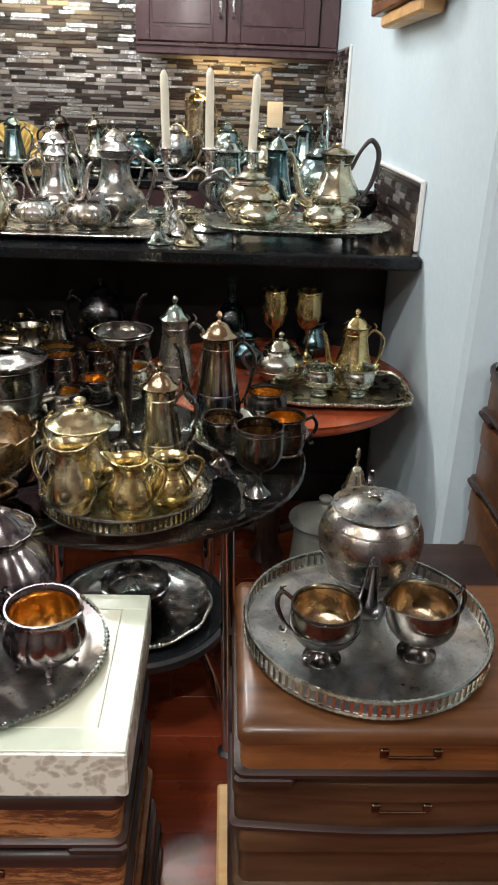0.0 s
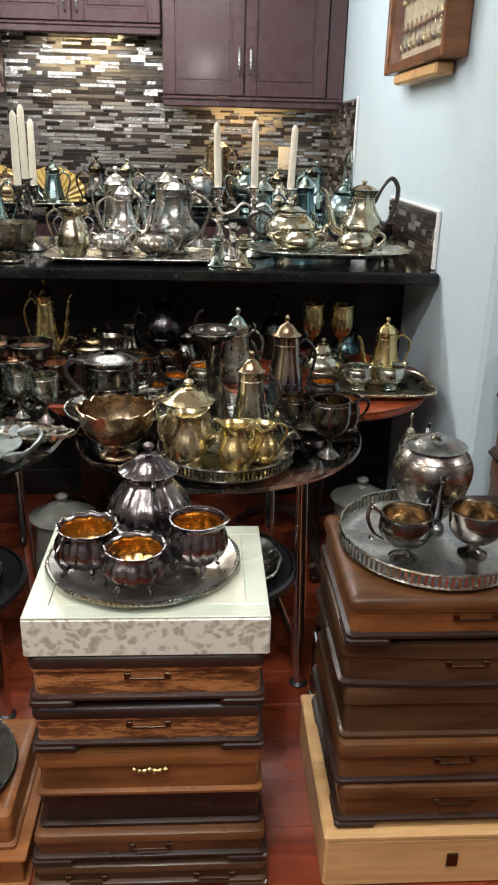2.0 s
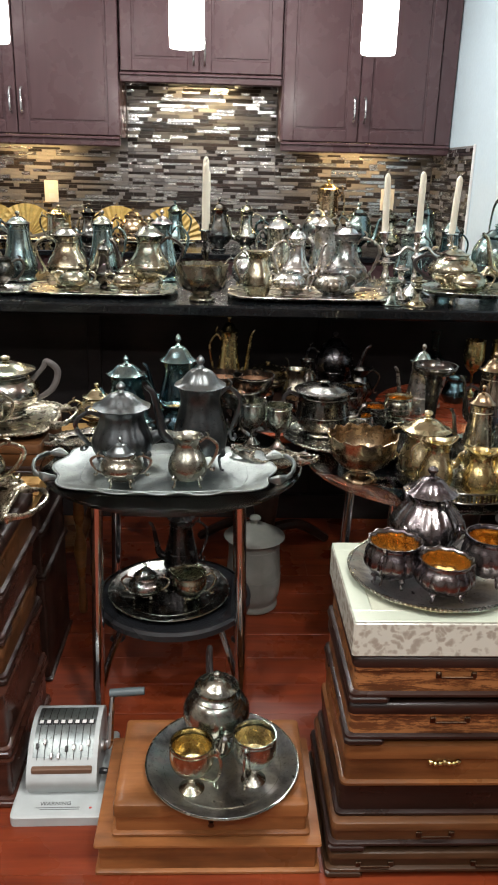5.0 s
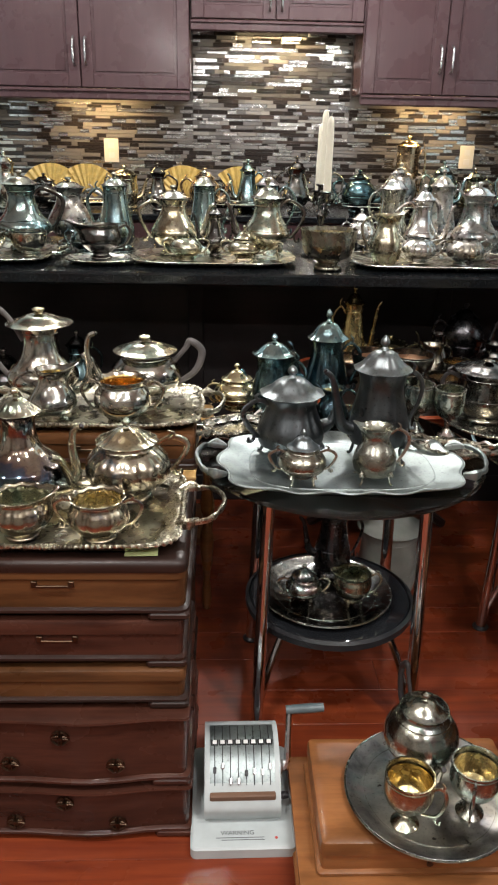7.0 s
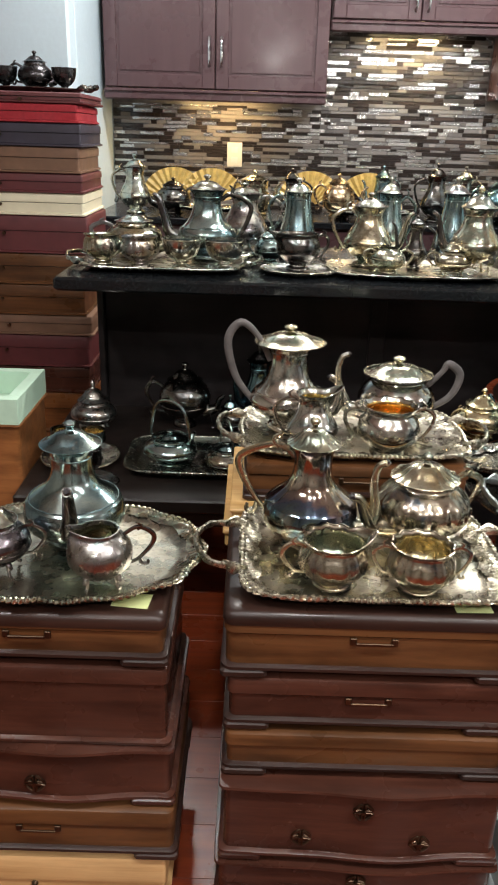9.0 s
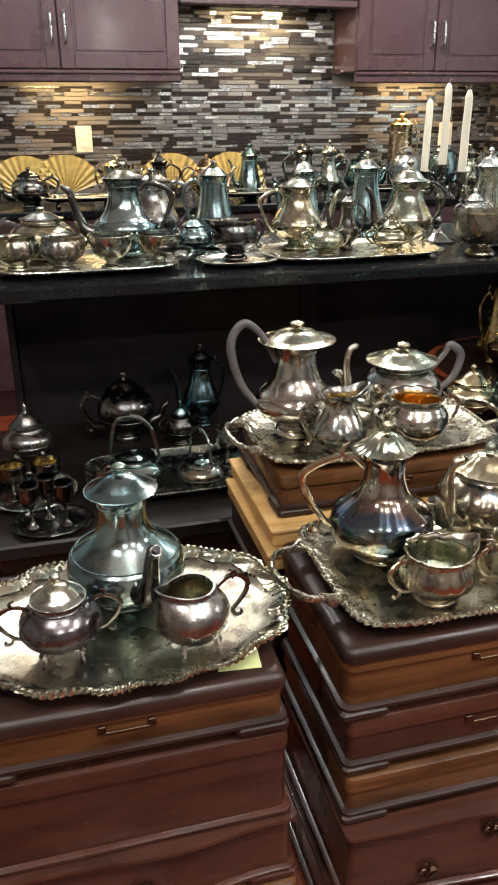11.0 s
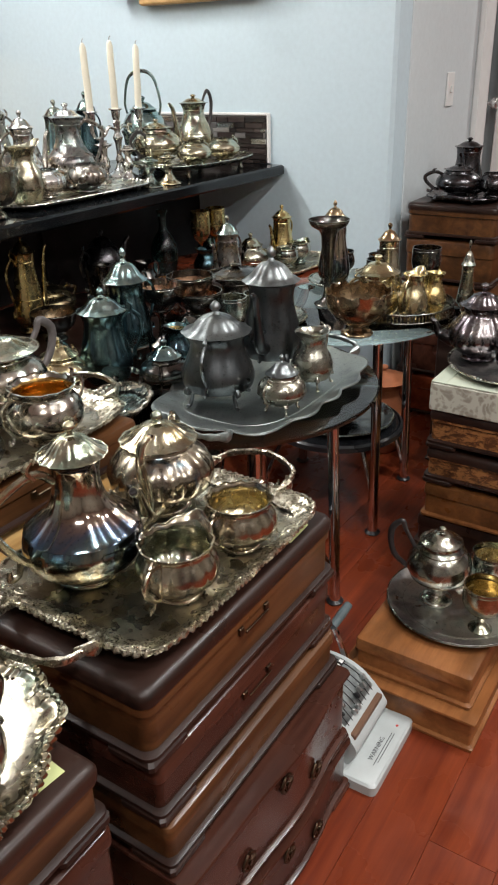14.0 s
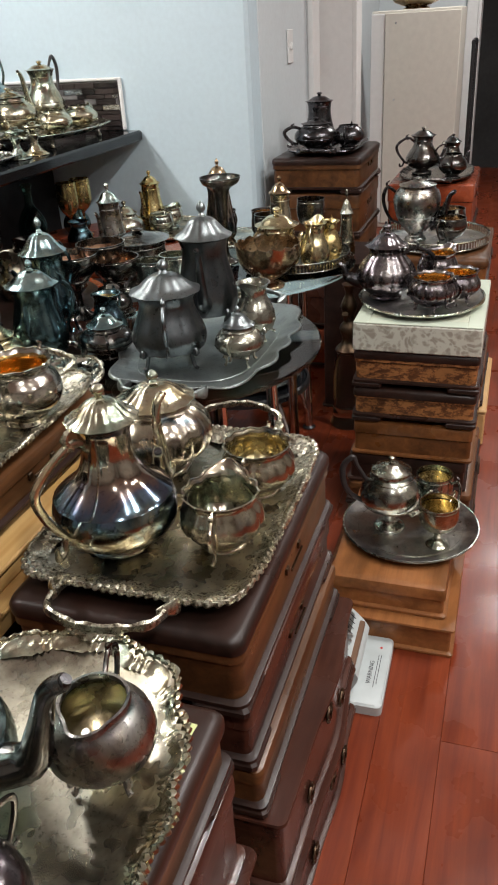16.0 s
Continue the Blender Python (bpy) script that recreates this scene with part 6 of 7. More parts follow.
# bar, from the wall end
V("teapot", "melon silver teapot with dark handle on the bar", "teapot", (0.062, 2.105, 0.9085), 0.142, 0.160, 0, "squat", SILVER_WARM, SILVER_WARM, "ear", "short", lid_share=0.26, hmat=HANDLEWOOD, hscale=1.2)
V("sugar_bowl", "open two-handled silver sugar bowl", "sugar bowl", (0.080, 1.970, 0.9085), 0.070, 0.112, 0, "squat", SILVER_WARM, None, "two", None)
V("coffee_pot", "warm silver coffee pot with black scroll handle", "coffee pot", (0.288, 2.118, 0.9085), 0.206, 0.132, 180, "pear", SILVER_WARM, SILVER_WARM, "high", "long", lid_share=0.18, hmat=HANDLEWOOD)
V("creamer", "squat silver creamer with warm patina", "creamer", (0.246, 1.970, 0.9085), 0.070, 0.112, 180, "squat", SILVER_WARM, None, "ear", None)
V("mug", "black glazed cup by the mosaic strip", "cup", (0.415, 2.43, 0.8755), 0.085, 0.090, 180, "cup", BLACKENED, None, "ear", None)
V("kettle", "blue-green tarnished kettle with arched handle", "kettle", (0.272, 2.330, 0.8755), 0.235, 0.155, 180, "round", SILVER_TEAL, SILVER_TEAL, "bail", "short", lid_share=0.24)
V("coffee_pot", "tall teal glass decanter with silver lid", "decanter", (0.155, 2.50, 0.8755), 0.255, 0.095, 180, "tall", TARNISH_BLUE, SILVER_TEAL, "ear", None, lid_share=0.30)
V("coffee_pot", "tall green-tinged silver pot", "coffee pot", (0.005, 2.50, 0.8755), 0.235, 0.110, 180, "tall", SILVER_TEAL, SILVER, "ear", None, lid_share=0.28)
V("vase", "clear glass flared vase", "vase", (-0.035, 2.42, 0.8755), 0.20, 0.09, 0, "trumpet", GLASS_CLEAR, None)
V("creamer", "plain matt silver jug with tall lip", "creamer", (-0.590, 2.020, 0.883), 0.142, 0.096, 0, "jug", SILVER_WARM, None, "ear", None, lip=0.22)
V("sugar_bowl", "fluted silver sugar bowl with scroll handles", "sugar bowl", (-0.484, 2.060, 0.883), 0.072, 0.112, 0, "squat", SILVER_BRIGHT, None, "two", None, flute=(14, 0.06))
V("creamer", "fluted silver creamer with scroll handle", "creamer", (-0.348, 2.035, 0.883), 0.074, 0.112, 0, "squat", SILVER_PINK, None, "two", None, flute=(14, 0.06))
V("coffee_pot", "silver coffee pot with chased band", "coffee pot", (-0.452, 2.165, 0.883), 0.220, 0.108, 0, "gourd", SILVER_BRIGHT, SILVER_BRIGHT, "ear", "goose", lid_share=0.26)
V("coffee_pot", "rosy silver coffee pot with bulbous base", "coffee pot", (-0.290, 2.150, 0.883), 0.232, 0.148, 160, "gourd", SILVER_PINK, SILVER_BRIGHT, "ear", "goose", lid_share=0.22)
V("coffee_pot", "tall matt grey silver pot", "coffee pot", (-0.330, 2.42, 0.8755), 0.262, 0.110, 180, "tall", SILVER_PINK, SILVER_PINK, "ear", None, lid_share=0.26)
V("coffee_pot", "tall silver pot with frilled lid", "coffee pot", (-0.50, 2.40, 0.8755), 0.255, 0.105, 0, "straight", SILVER, SILVER_BRIGHT, "ear", "goose", lid_share=0.28, frill=(10, 0.01))
V("sugar_bowl", "bright silver lidded jar", "jar", (-0.625, 2.26, 0.8755), 0.145, 0.090, 0, "squat", SILVER_BRIGHT, SILVER_BRIGHT, "two", None, lid_share=0.3)
V("footed_bowl", "large footed silver bowl with gold mesh top", "bowl", (-0.765, 1.965, 0.8755), 0.112, 0.162, 0, "meshbowl", PEWTER_WARM, None, None, None, frill=(16, 0.015), lining=BRASS_PALE)
V("creamer", "small two-handled silver creamer", "creamer", (-1.176, 2.050, 0.883), 0.066, 0.096, 0, "squat", SILVER_WARM, None, "two", None)
V("sugar_bowl", "lidded silver sugar bowl on small feet", "sugar bowl", (-1.004, 2.020, 0.883), 0.108, 0.098, 0, "squat", SILVER_WARM, SILVER_WARM, "two", None, feet=4, lid_share=0.40)
V("coffee_pot", "pear-shaped silver coffee pot on feet", "coffee pot", (-0.938, 2.065, 0.883), 0.235, 0.135, 180, "pear", SILVER_WARM, SILVER, "ear", "goose", feet=4, lid_share=0.22, hmat=TARNISH, hscale=1.2)
V("teapot", "round-bellied silver teapot with rosy band", "teapot", (-1.218, 2.170, 0.883), 0.205, 0.138, 0, "pear", SILVER_WARM, SILVER, "ear", "goose", lid_share=0.24)
V("ewer", "small dark tarnished ewer", "ewer", (-1.090, 2.120, 0.883), 0.150, 0.070, 180, "gourd", TARNISH, TARNISH, "ear", "long", lid_share=0.2)
V("coffee_pot", "tall greenish silver coffee pot", "coffee pot", (-1.130, 2.38, 0.8755), 0.245, 0.108, 180, "tall", SILVER_TEAL, SILVER, "ear", "goose", lid_share=0.24)
V("coffee_pot", "green tarnished tapering coffee pot", "coffee pot", (-0.920, 2.40, 0.8755), 0.250, 0.112, 180, "tall", SILVER_TEAL, SILVER_PINK, "ear", None, lid_share=0.24, hscale=1.3)
V("coffee_pot", "slim green-tinged coffee pot with sloping sides", "coffee pot", (-1.415, 2.33, 0.8755), 0.238, 0.118, 0, "tall", SILVER_TEAL, SILVER, "ear", None, lid_share=0.22)
V("sauce_boat", "dark silver sauce boat with broad lip", "sauce boat", (-1.425, 2.045, 0.8835), 0.098, 0.120, 200, "cup", TARNISH, None, "ear", None, lip=0.35, lining=SILVER)
V("sugar_bowl", "teal tarnished lidded bowl", "sugar bowl", (-1.500, 2.215, 0.8755), 0.105, 0.088, 0, "squat", SILVER_TEAL, SILVER_TEAL, "two", None, lid_share=0.36)
V("teapot", "wide silver teapot with grey handle", "teapot", (-1.900, 2.215, 0.883), 0.132, 0.168, 0, "squat", SILVER_WARM, SILVER, "ear", "short", lid_share=0.3, hmat=HANDLEGREY)
V("coffee_pot", "bottle-shaped silver pot with green sheen", "coffee pot", (-1.685, 2.205, 0.883), 0.238, 0.172, 180, "gourd", SILVER_TEAL, SILVER, "ear", "goose", lid_share=0.22, hmat=TARNISH, hscale=0.9)
V("coffee_pot", "round silver jug behind a bottle-shaped pot", "coffee pot", (-1.58, 2.42, 0.8755), 0.215, 0.150, 180, "pear", SILVER_PINK, SILVER, "ear", None, lid_share=0.2, hscale=1.2)
V("sugar_bowl", "ribbed silver cup at the bar's end", "sugar bowl", (-1.965, 2.055, 0.883), 0.080, 0.106, 0, "cup", SILVER_WARM, None, None, None, flute=(12, 0.07))
V("sugar_bowl", "ribbed silver cup at the bar's end", "sugar bowl", (-1.858, 2.030, 0.883), 0.080, 0.106, 0, "cup", SILVER_PINK, None, None, None, flute=(12, 0.07))
V("goblet", "pierced silver sweetmeat goblet with blue lining", "goblet", (-1.743, 2.018, 0.883), 0.080, 0.106, 0, "bowl", SILVER, None, None, None, lining=TARNISH_BLUE)
V("goblet", "pierced silver sweetmeat goblet with blue lining", "goblet", (-1.626, 2.010, 0.883), 0.080, 0.106, 0, "bowl", SILVER, None, None, None, lining=TARNISH_BLUE)
# back counter ware
for i, (px, h_, w, st, mt, l_) in enumerate(((-2.10, 0.26, 0.14, "pear", SILVER, "tall silver pot at the back of the kitchen"), (-1.93, 0.16, 0.16, "squat", TARNISH, "dark teapot at the back of the kitchen"), (-1.55, 0.20, 0.13, "cyl", SILVER_WARM, "silver urn on the back counter"), (-1.38, 0.22, 0.12, "gourd", TARNISH, "dark pot with curved handle on the back counter"), (-1.16, 0.20, 0.15, "squat", COPPER, "reddish covered pot on the back counter"), (-0.95, 0.24, 0.11, "tall", SILVER_TEAL, "greenish pot on the back counter"), (-0.72, 0.26, 0.13, "pear", TARNISH, "dark coffee pot on the back counter"), (-0.58, 0.25, 0.12, "gourd", SILVER, "silver coffee pot on the back counter"), (-0.40, 0.20, 0.17, "squat", TARNISH_BLUE, "dark blue teapot on the back counter"), (-0.22, 0.24, 0.15, "round", SILVER_PINK, "rosy teapot on the back counter"), (0.0, 0.25, 0.14, "round", SILVER_TEAL, "blue-green round pot on the back counter"), (0.17, 0.22, 0.13, "pear", SILVER_WARM, "yellowed silver pot on the back counter"), (0.34, 0.26, 0.13, "tall", SILVER_TEAL, "green-tinged pot by the wall"))):
    V("coffee_pot" if h_ > 0.21 else "teapot", l_, "pot", (px, 3.60 + 0.05 * (i % 3), 0.8755), h_, w, 180 * (i % 2), st, mt, mt, "ear", "goose" if i % 3 else None, lid_share=0.28)
for px, w in ((-1.72, 0.34), (-1.02, 0.36), (-0.30, 0.40)):
    tray("footed_tray", "dark footed tray on the back counter", (px, 3.56, 0.8755), w / 2, 0.10, 0, 3, (0, 0), "bead", TARNISH, SILVER, False, 0.016, True)
V("tankard", "tall copper tankard on the back counter", "tankard", (-0.14, 3.84, 0.8755), 0.36, 0.12, 180, "cyl", COPPER, BRASS, "ear", None, lid_share=0.18)
# sets by the doorway
V("coffee_pot", "blackened silver coffee pot with square shoulders", "coffee pot", (0.785, 1.300, 0.777), 0.178, 0.105, 180, "straight", BLACKENED, BLACKENED, "ear", "goose", lid_share=0.22)
V("teapot", "blackened melon teapot on a chest", "teapot", (0.640, 1.280, 0.777), 0.110, 0.150, -60, "squat", BLACKENED, BLACKENED, "ear", "short", lid_share=0.26)
V("sugar_bowl", "blackened open sugar bowl", "sugar bowl", (0.690, 1.175, 0.777), 0.075, 0.110, 0, "squat", BLACKENED, None, "two", None)
V("coffee_pot", "dark silver coffee pot with black scroll handle", "coffee pot", (1.060, 0.955, 0.629), 0.172, 0.130, -60, "pear", TARNISH, TARNISH, "ear", "goose", lid_share=0.24, hmat=BLACKENED, hscale=1.3)
V("teapot", "small dark lidded pot by the passage", "teapot", (1.10, 0.845, 0.629), 0.140, 0.090, -60, "pear", TARNISH, TARNISH, "ear", "short", lid_share=0.28, hmat=BLACKENED)
V("sugar_bowl", "dark open sugar bowl by the passage", "sugar bowl", (0.955, 0.830, 0.629), 0.085, 0.105, 0, "squat", TARNISH, None, "two", None)
# set on the tall pile
V("teapot", "blackened teapot atop the tall pile of boxes", "teapot", (-2.33, 2.86, PILE + 0.008), 0.130, 0.120, 0, "squat", BLACKENED, BLACKENED, "ear", "short", lid_share=0.36)
V("cup", "dark open bowl atop the tall pile of boxes", "cup", (-2.225, 2.84, PILE + 0.008), 0.075, 0.085, 0, "bowl", BLACKENED, None, None, None)
V("cup", "dark open bowl atop the tall pile of boxes", "cup", (-2.43, 2.84, PILE + 0.008), 0.075, 0.085, 0, "bowl", BLACKENED, None, None, None)
# copper dish on the storage cabinet
V("footed_bowl", "bright copper dish on the cream cabinet", "bowl", (3.02, 1.24, 1.2155), 0.11, 0.28, 0, "squat", COPPER, None, None, None, lining=GILT)
# stoneware crocks on the floor behind the tables
for px, py in ((-0.595, 1.61), (0.27, 1.72)):
    V("crock", "white stoneware crock on the floor, greyed for shade", "crock", (px, py, 0.001), 0.30, 0.165, 0, "cyl", STONEWARE, STONEWARE, None, None, lid_share=0.28)
V("jar", "orange terracotta jar standing on the floor", "jar", (0.205, 1.33, 0.001), 0.30, 0.19, 0, "jug", TERRACOTTA, TERRACOTTA, None, None, lid_share=0.2)
ol = thing("oil_lamp", "tall turned brass lamp base on a glass font", "lamp", (0.085, 1.05, 0.001))
part("font", Mesh().lathe(smooth_profile([(0.055, 0), (0.058, 0.01), (0.05, 0.05), (0.048, 0.20), (0.035, 0.25)], 3), 28), GLASS_CLEAR, ol, "clear glass base")
part("column", Mesh().lathe(smooth_profile([(0.034, 0.25), (0.042, 0.262), (0.02, 0.29), (0.03, 0.33), (0.014, 0.36), (0.026, 0.40), (0.012, 0.44), (0.022, 0.47)], 3), 24), BRASS_DARK, ol)
part("side_arm", Mesh().tube([(-0.015, 0, 0.36), (-0.045, 0, 0.37), (-0.06, 0, 0.395)], [0.006, 0.007, 0.010], 8), BRASS_DARK, ol)
V("cocktail_shaker", "slim two-tone metal shaker", "shaker", (0.215, 1.085, 0.5050), 0.22, 0.055, 0, "tall", SILVER_WARM, SILVER, None, None, lid_share=0.4)
chest("storage_box", "dark wooden box holding a metal shaker", 0.19, 0.46, 1.02, 1.16, 0.0, 0.504, DARKWOOD, feet=False, lid=0, handle=None)

# ---------------------------------------------------------------- candelabra and candlesticks
def candle(x, y, z, h, lean=0.0, group="white candles"):
    c = thing("candle", "white unlit taper candle", "candle", (x, y, z), 0, group)
    part("wax", Mesh().lathe(smooth_profile([(0.0105, 0), (0.0112, 0.01), (0.0108, h * 0.5), (0.0102, h * 0.86), (0.0085, h * 0.95), (0.003, h)], 3), 18, lambda r, zz, a: (r * (1 + 0.04 * math.sin(3 * a + zz * 60)), zz)), WAX, c)
    part("wick", Mesh().tube([(0, 0, h - 0.002), (0.001, 0, h + 0.006), (0.006, 0, h + 0.011)], 0.0013, 6), STONEWARE, c)
    c.rotation_euler = (0, radians(lean), 0)


SOCKET = [(0.008, 0), (0.014, 0.003), (0.009, 0.008), (0.013, 0.018), (0.014, 0.035), (0.022, 0.040), (0.021, 0.043), (0.012, 0.042)]


def candelabra(label, x, y, rot, mt, z_arm, heights, leans):
    """A stem with three scroll arms in one plane; candles stand in the sockets."""
    o = thing("candelabra", label, "candelabra", (x, y, 0.8755), rot)
    part("base", Mesh().lathe(smooth_profile([(0.055, 0), (0.058, 0.004), (0.040, 0.016), (0.018, 0.03), (0.010, 0.05)], 3), 32), mt, o)
    part("stem", Mesh().lathe(smooth_profile([(0.010, 0.045), (0.013, 0.06), (0.008, 0.075), (0.011, 0.11), (0.016, 0.125), (0.009, 0.14), (0.012, z_arm[1] + 0.003)], 3), 20), mt, o)
    for s in (-1, 1):
        za = z_arm[s + 1]
        part("arm", Mesh().tube([(0, 0, 0.145), (s * 0.035, 0, 0.158), (s * 0.062, 0, 0.135), (s * 0.095, 0, 0.128), (s * 0.112, 0, 0.145), (s * 0.113, 0, za + 0.002)], [0.006, 0.0055, 0.005, 0.005, 0.006, 0.007], 8), mt, o)
        part("arm_leaf", Mesh().tube([(s * 0.05, 0, 0.142), (s * 0.06, 0.004, 0.158), (s * 0.075, 0, 0.160)], [0.003, 0.006, 0.002], 6, 0.5), mt, o)
    c, sn = math.cos(radians(rot)), math.sin(radians(rot))
    for s in (-1, 0, 1):
        part("socket", Mesh().lathe(SOCKET, 20, None, (s * 0.113, 0, z_arm[s + 1])), mt, o)
        candle(x + s * 0.113 * c, y + s * 0.113 * sn, 0.8755 + z_arm[s + 1] + 0.0425, heights[s + 1], leans[s + 1])


candelabra("three-armed silver candelabra with scroll arms", -0.047, 2.175, 0, SILVER_BRIGHT, (0.165, 0.168, 0.165), (0.185, 0.19, 0.183), (-1.5, 0.0, 2.5))
candelabra("dark silver three-armed candelabra seen edge-on", -0.760, 2.225, 90, TARNISH, (0.162, 0.175, 0.150), (0.205, 0.212, 0.200), (0.5, 0.0, 1.0))


def candlestick(x, y, h, twist, mt):
    o = thing("candlestick", "short silver candlestick with domed base", "candlestick", (x, y, 0.8755), 0, "short candlesticks")
    part("base", Mesh().lathe(smooth_profile([(0.036, 0), (0.038, 0.003), (0.022, 0.014), (0.012, 0.028)], 3), 28), mt, o)
    part("stem", Mesh().lathe(smooth_profile([(0.012, 0.026), (0.010, 0.04), (0.016, 0.055), (0.009, h * 0.7), (0.013, h - 0.02)], 4), 24, lambda r, z, a: (r * (1 + (0.16 if twist else 0) * math.sin(4 * a + z * 260)), z)), mt, o)
    part("drip_pan", Mesh().lathe(smooth_profile([(0.012, h - 0.022), (0.026, h - 0.014), (0.027, h - 0.010), (0.012, h - 0.006), (0.013, h)], 2), 24), mt, o)


candlestick(-0.165, 1.955, 0.085, False, SILVER)
candlestick(-0.088, 1.945, 0.09, False, SILVER_WARM)
candlestick(-0.155, 2.14, 0.125, True, SILVER_BRIGHT)
candlestick(-0.115, 2.08, 0.11, True, SILVER_BRIGHT)

# gold fans on the back counter
for fx, fr in ((-1.95, 10), (-1.765, -8), (-1.275, 4), (-0.985, -24)):
    o = thing("folding_fan", "gold pleated decorative fan", "fan", (fx, 3.90, 0.8755), 0, "gold fans")
    m = Mesh(False)
    n = 22
    inner, outer = [], []
    for j in range(n + 1):
        a = radians(25 + 130 * j / n + fr)
        yy = 0.010 * (j % 2)
        inner.append((0.03 * math.cos(a), yy, 0.022 + 0.03 * math.sin(a)))
        outer.append((0.172 * math.cos(a), yy, 0.022 + 0.172 * math.sin(a)))
    m.grid([inner, outer, [(x, y + 0.002, z) for x, y, z in outer], [(x, y + 0.002, z) for x, y, z in inner], inner], False)
    part("pleats", m, FANGOLD, o)
    part("pivot", Mesh().lathe([(0.012, 0), (0.014, 0.01), (0.008, 0.02)], 12), BRASS, o)

# outlet plates on the backsplash
for px in (-1.66, -0.06 + 0.29):
    o = thing("outlet_plate", "white plastic wall outlet plate", "outlet", (px, YB - 0.013, 1.13), 0, "outlet plates")
    part("cover", Mesh(False).box(-0.038, 0.038, -0.006, 0, -0.058, 0.058, 0.003), PLATE_W, o)
    for q in (-0.024, 0.024):
        part("socket", Mesh(False).box(-0.016, 0.016, -0.0075, -0.006, q - 0.014, q + 0.014, 0.001), TRIMWHITE, o)

# light switch on the grey wall
o = thing("light_switch", "white plastic light switch on the grey wall", "switch", (0.98, 1.459, 1.10))
part("cover", Mesh(False).box(-0.035, 0.035, -0.006, 0, -0.057, 0.057, 0.003), TRIMWHITE, o)
part("toggle", Mesh(False).box(-0.006, 0.006, -0.014, -0.006, -0.012, 0.012, 0.002), TRIMWHITE, o)

# pendant lamps over the bar
for px in (-1.419, -0.822, -0.225):
    o = thing("pendant_lamp", "white cylindrical glass pendant lamp, lit", "pendant lamp", (px, 2.19, 1.622), 0, "bar pendants")
    part("shade", Mesh().lathe(smooth_profile([(0.050, 0), (0.054, 0.004), (0.054, 0.10), (0.053, 0.170), (0.045, 0.175)], 2), 32), LAMPGLASS, o, "glowing white glass")
    part("cap", Mesh().lathe([(0.055, 0.171), (0.055, 0.20), (0.02, 0.222), (0.012, 0.27)], 28), STEEL, o)
    part("cord", Mesh().tube([(0, 0, 0.265), (0, 0, 0.5), (0, 0, CEIL - 1.622 - 0.02)], 0.004, 6), BLACKPAINT, o)
    part("canopy", Mesh().lathe([(0.012, CEIL - 1.622 - 0.03), (0.055, CEIL - 1.622 - 0.022), (0.06, CEIL - 1.622)], 28), STEEL, o)

# spoon display case on the wall
FELT = plain("beige_felt", (0.36, 0.30, 0.20), 0.9, 0.1, 120)
dc = thing("display_case", "red-brown wooden glazed spoon display case", "display case", (0.41, 1.84, 1.435))
fr = Mesh(False)
fr.box(0, 0.067, 0, 0.03, 0, 0.62, 0.003).box(0, 0.067, 0.68, 0.71, 0, 0.62, 0.003).box(0, 0.067, 0.03, 0.68, 0, 0.03, 0.003).box(0, 0.067, 0.03, 0.68, 0.59, 0.62, 0.003)
part("frame", fr, CHERRY, dc)
part("backing", Mesh(False).box(0.05, 0.066, 0.03, 0.68, 0.03, 0.59, 0.002), FELT, dc)
pn = part("pane", Mesh(False).box(0.008, 0.011, 0.03, 0.68, 0.03, 0.59, 0.0008), GLASS_CLEAR, dc, "clear glass front")
pn.visible_shadow = False
for r_ in range(4):
    part("rack", Mesh(False).box(0.036, 0.049, 0.04, 0.67, 0.12 + r_ * 0.135, 0.128 + r_ * 0.135, 0.001), CHERRY, dc)
    for c_ in range(11):
        yy, z_ = 0.07 + c_ * 0.056, 0.06 + r_ * 0.135
        m = Mesh().tube([(0.040, yy, z_ + 0.03), (0.040, yy, z_ + 0.06), (0.040, yy, z_ + 0.085)], [0.002, 0.0018, 0.004], 6)
        m.lathe(smooth_profile([(0.001, 0), (0.008, 0.008), (0.009, 0.018), (0.002, 0.032)], 2), 10, None, (0.040, yy, z_))
        part("spoon", m, BRASS_PALE if (r_ + c_) % 3 else SILVER, dc)
part("ledge", Mesh(False).box(0.012, 0.067, 0.10, 0.60, -0.036, -0.002, 0.006), OAK, dc, "light wood ledge under the case")

# ---------------------------------------------------------------- cheque writer on the floor
GRIPGREY = plain("dark_grey_bakelite", (0.10, 0.13, 0.14), 0.35)
cw = thing("cheque_writer", "grey enamelled desk cheque writer with side crank", "office machine", (-1.02, 0.77, 0), 1)
part("base", Mesh().grid([rounded_ring(-0.098, 0.098, -0.02, 0.235, 0.012, z_) for z_ in (0.0, 0.022)] + [rounded_ring(-0.094, 0.094, -0.016, 0.231, 0.012, 0.026)], True, (True, True)), PLASTER_GREY, cw)
prof_yz = [(0.045, 0.026), (0.030, 0.060), (0.034, 0.080), (0.062, 0.115), (0.095, 0.140), (0.135, 0.150), (0.175, 0.145), (0.205, 0.125), (0.215, 0.080), (0.215, 0.026)]
sm = [(p.x, p.y) for p in smooth_path([Vector(p) for p in prof_yz], 4)]
smooth_rows = lambda rows: [(p.x, p.y) for p in smooth_path([Vector(r) for r in rows], 4)]
bd = Mesh()
bd.grid([[(x, y, z) for y, z in sm] for x in (-0.072, -0.068, 0.068, 0.072)], True, (True, True))
body_cw = part("housing", bd, PLASTER_GREY, cw)
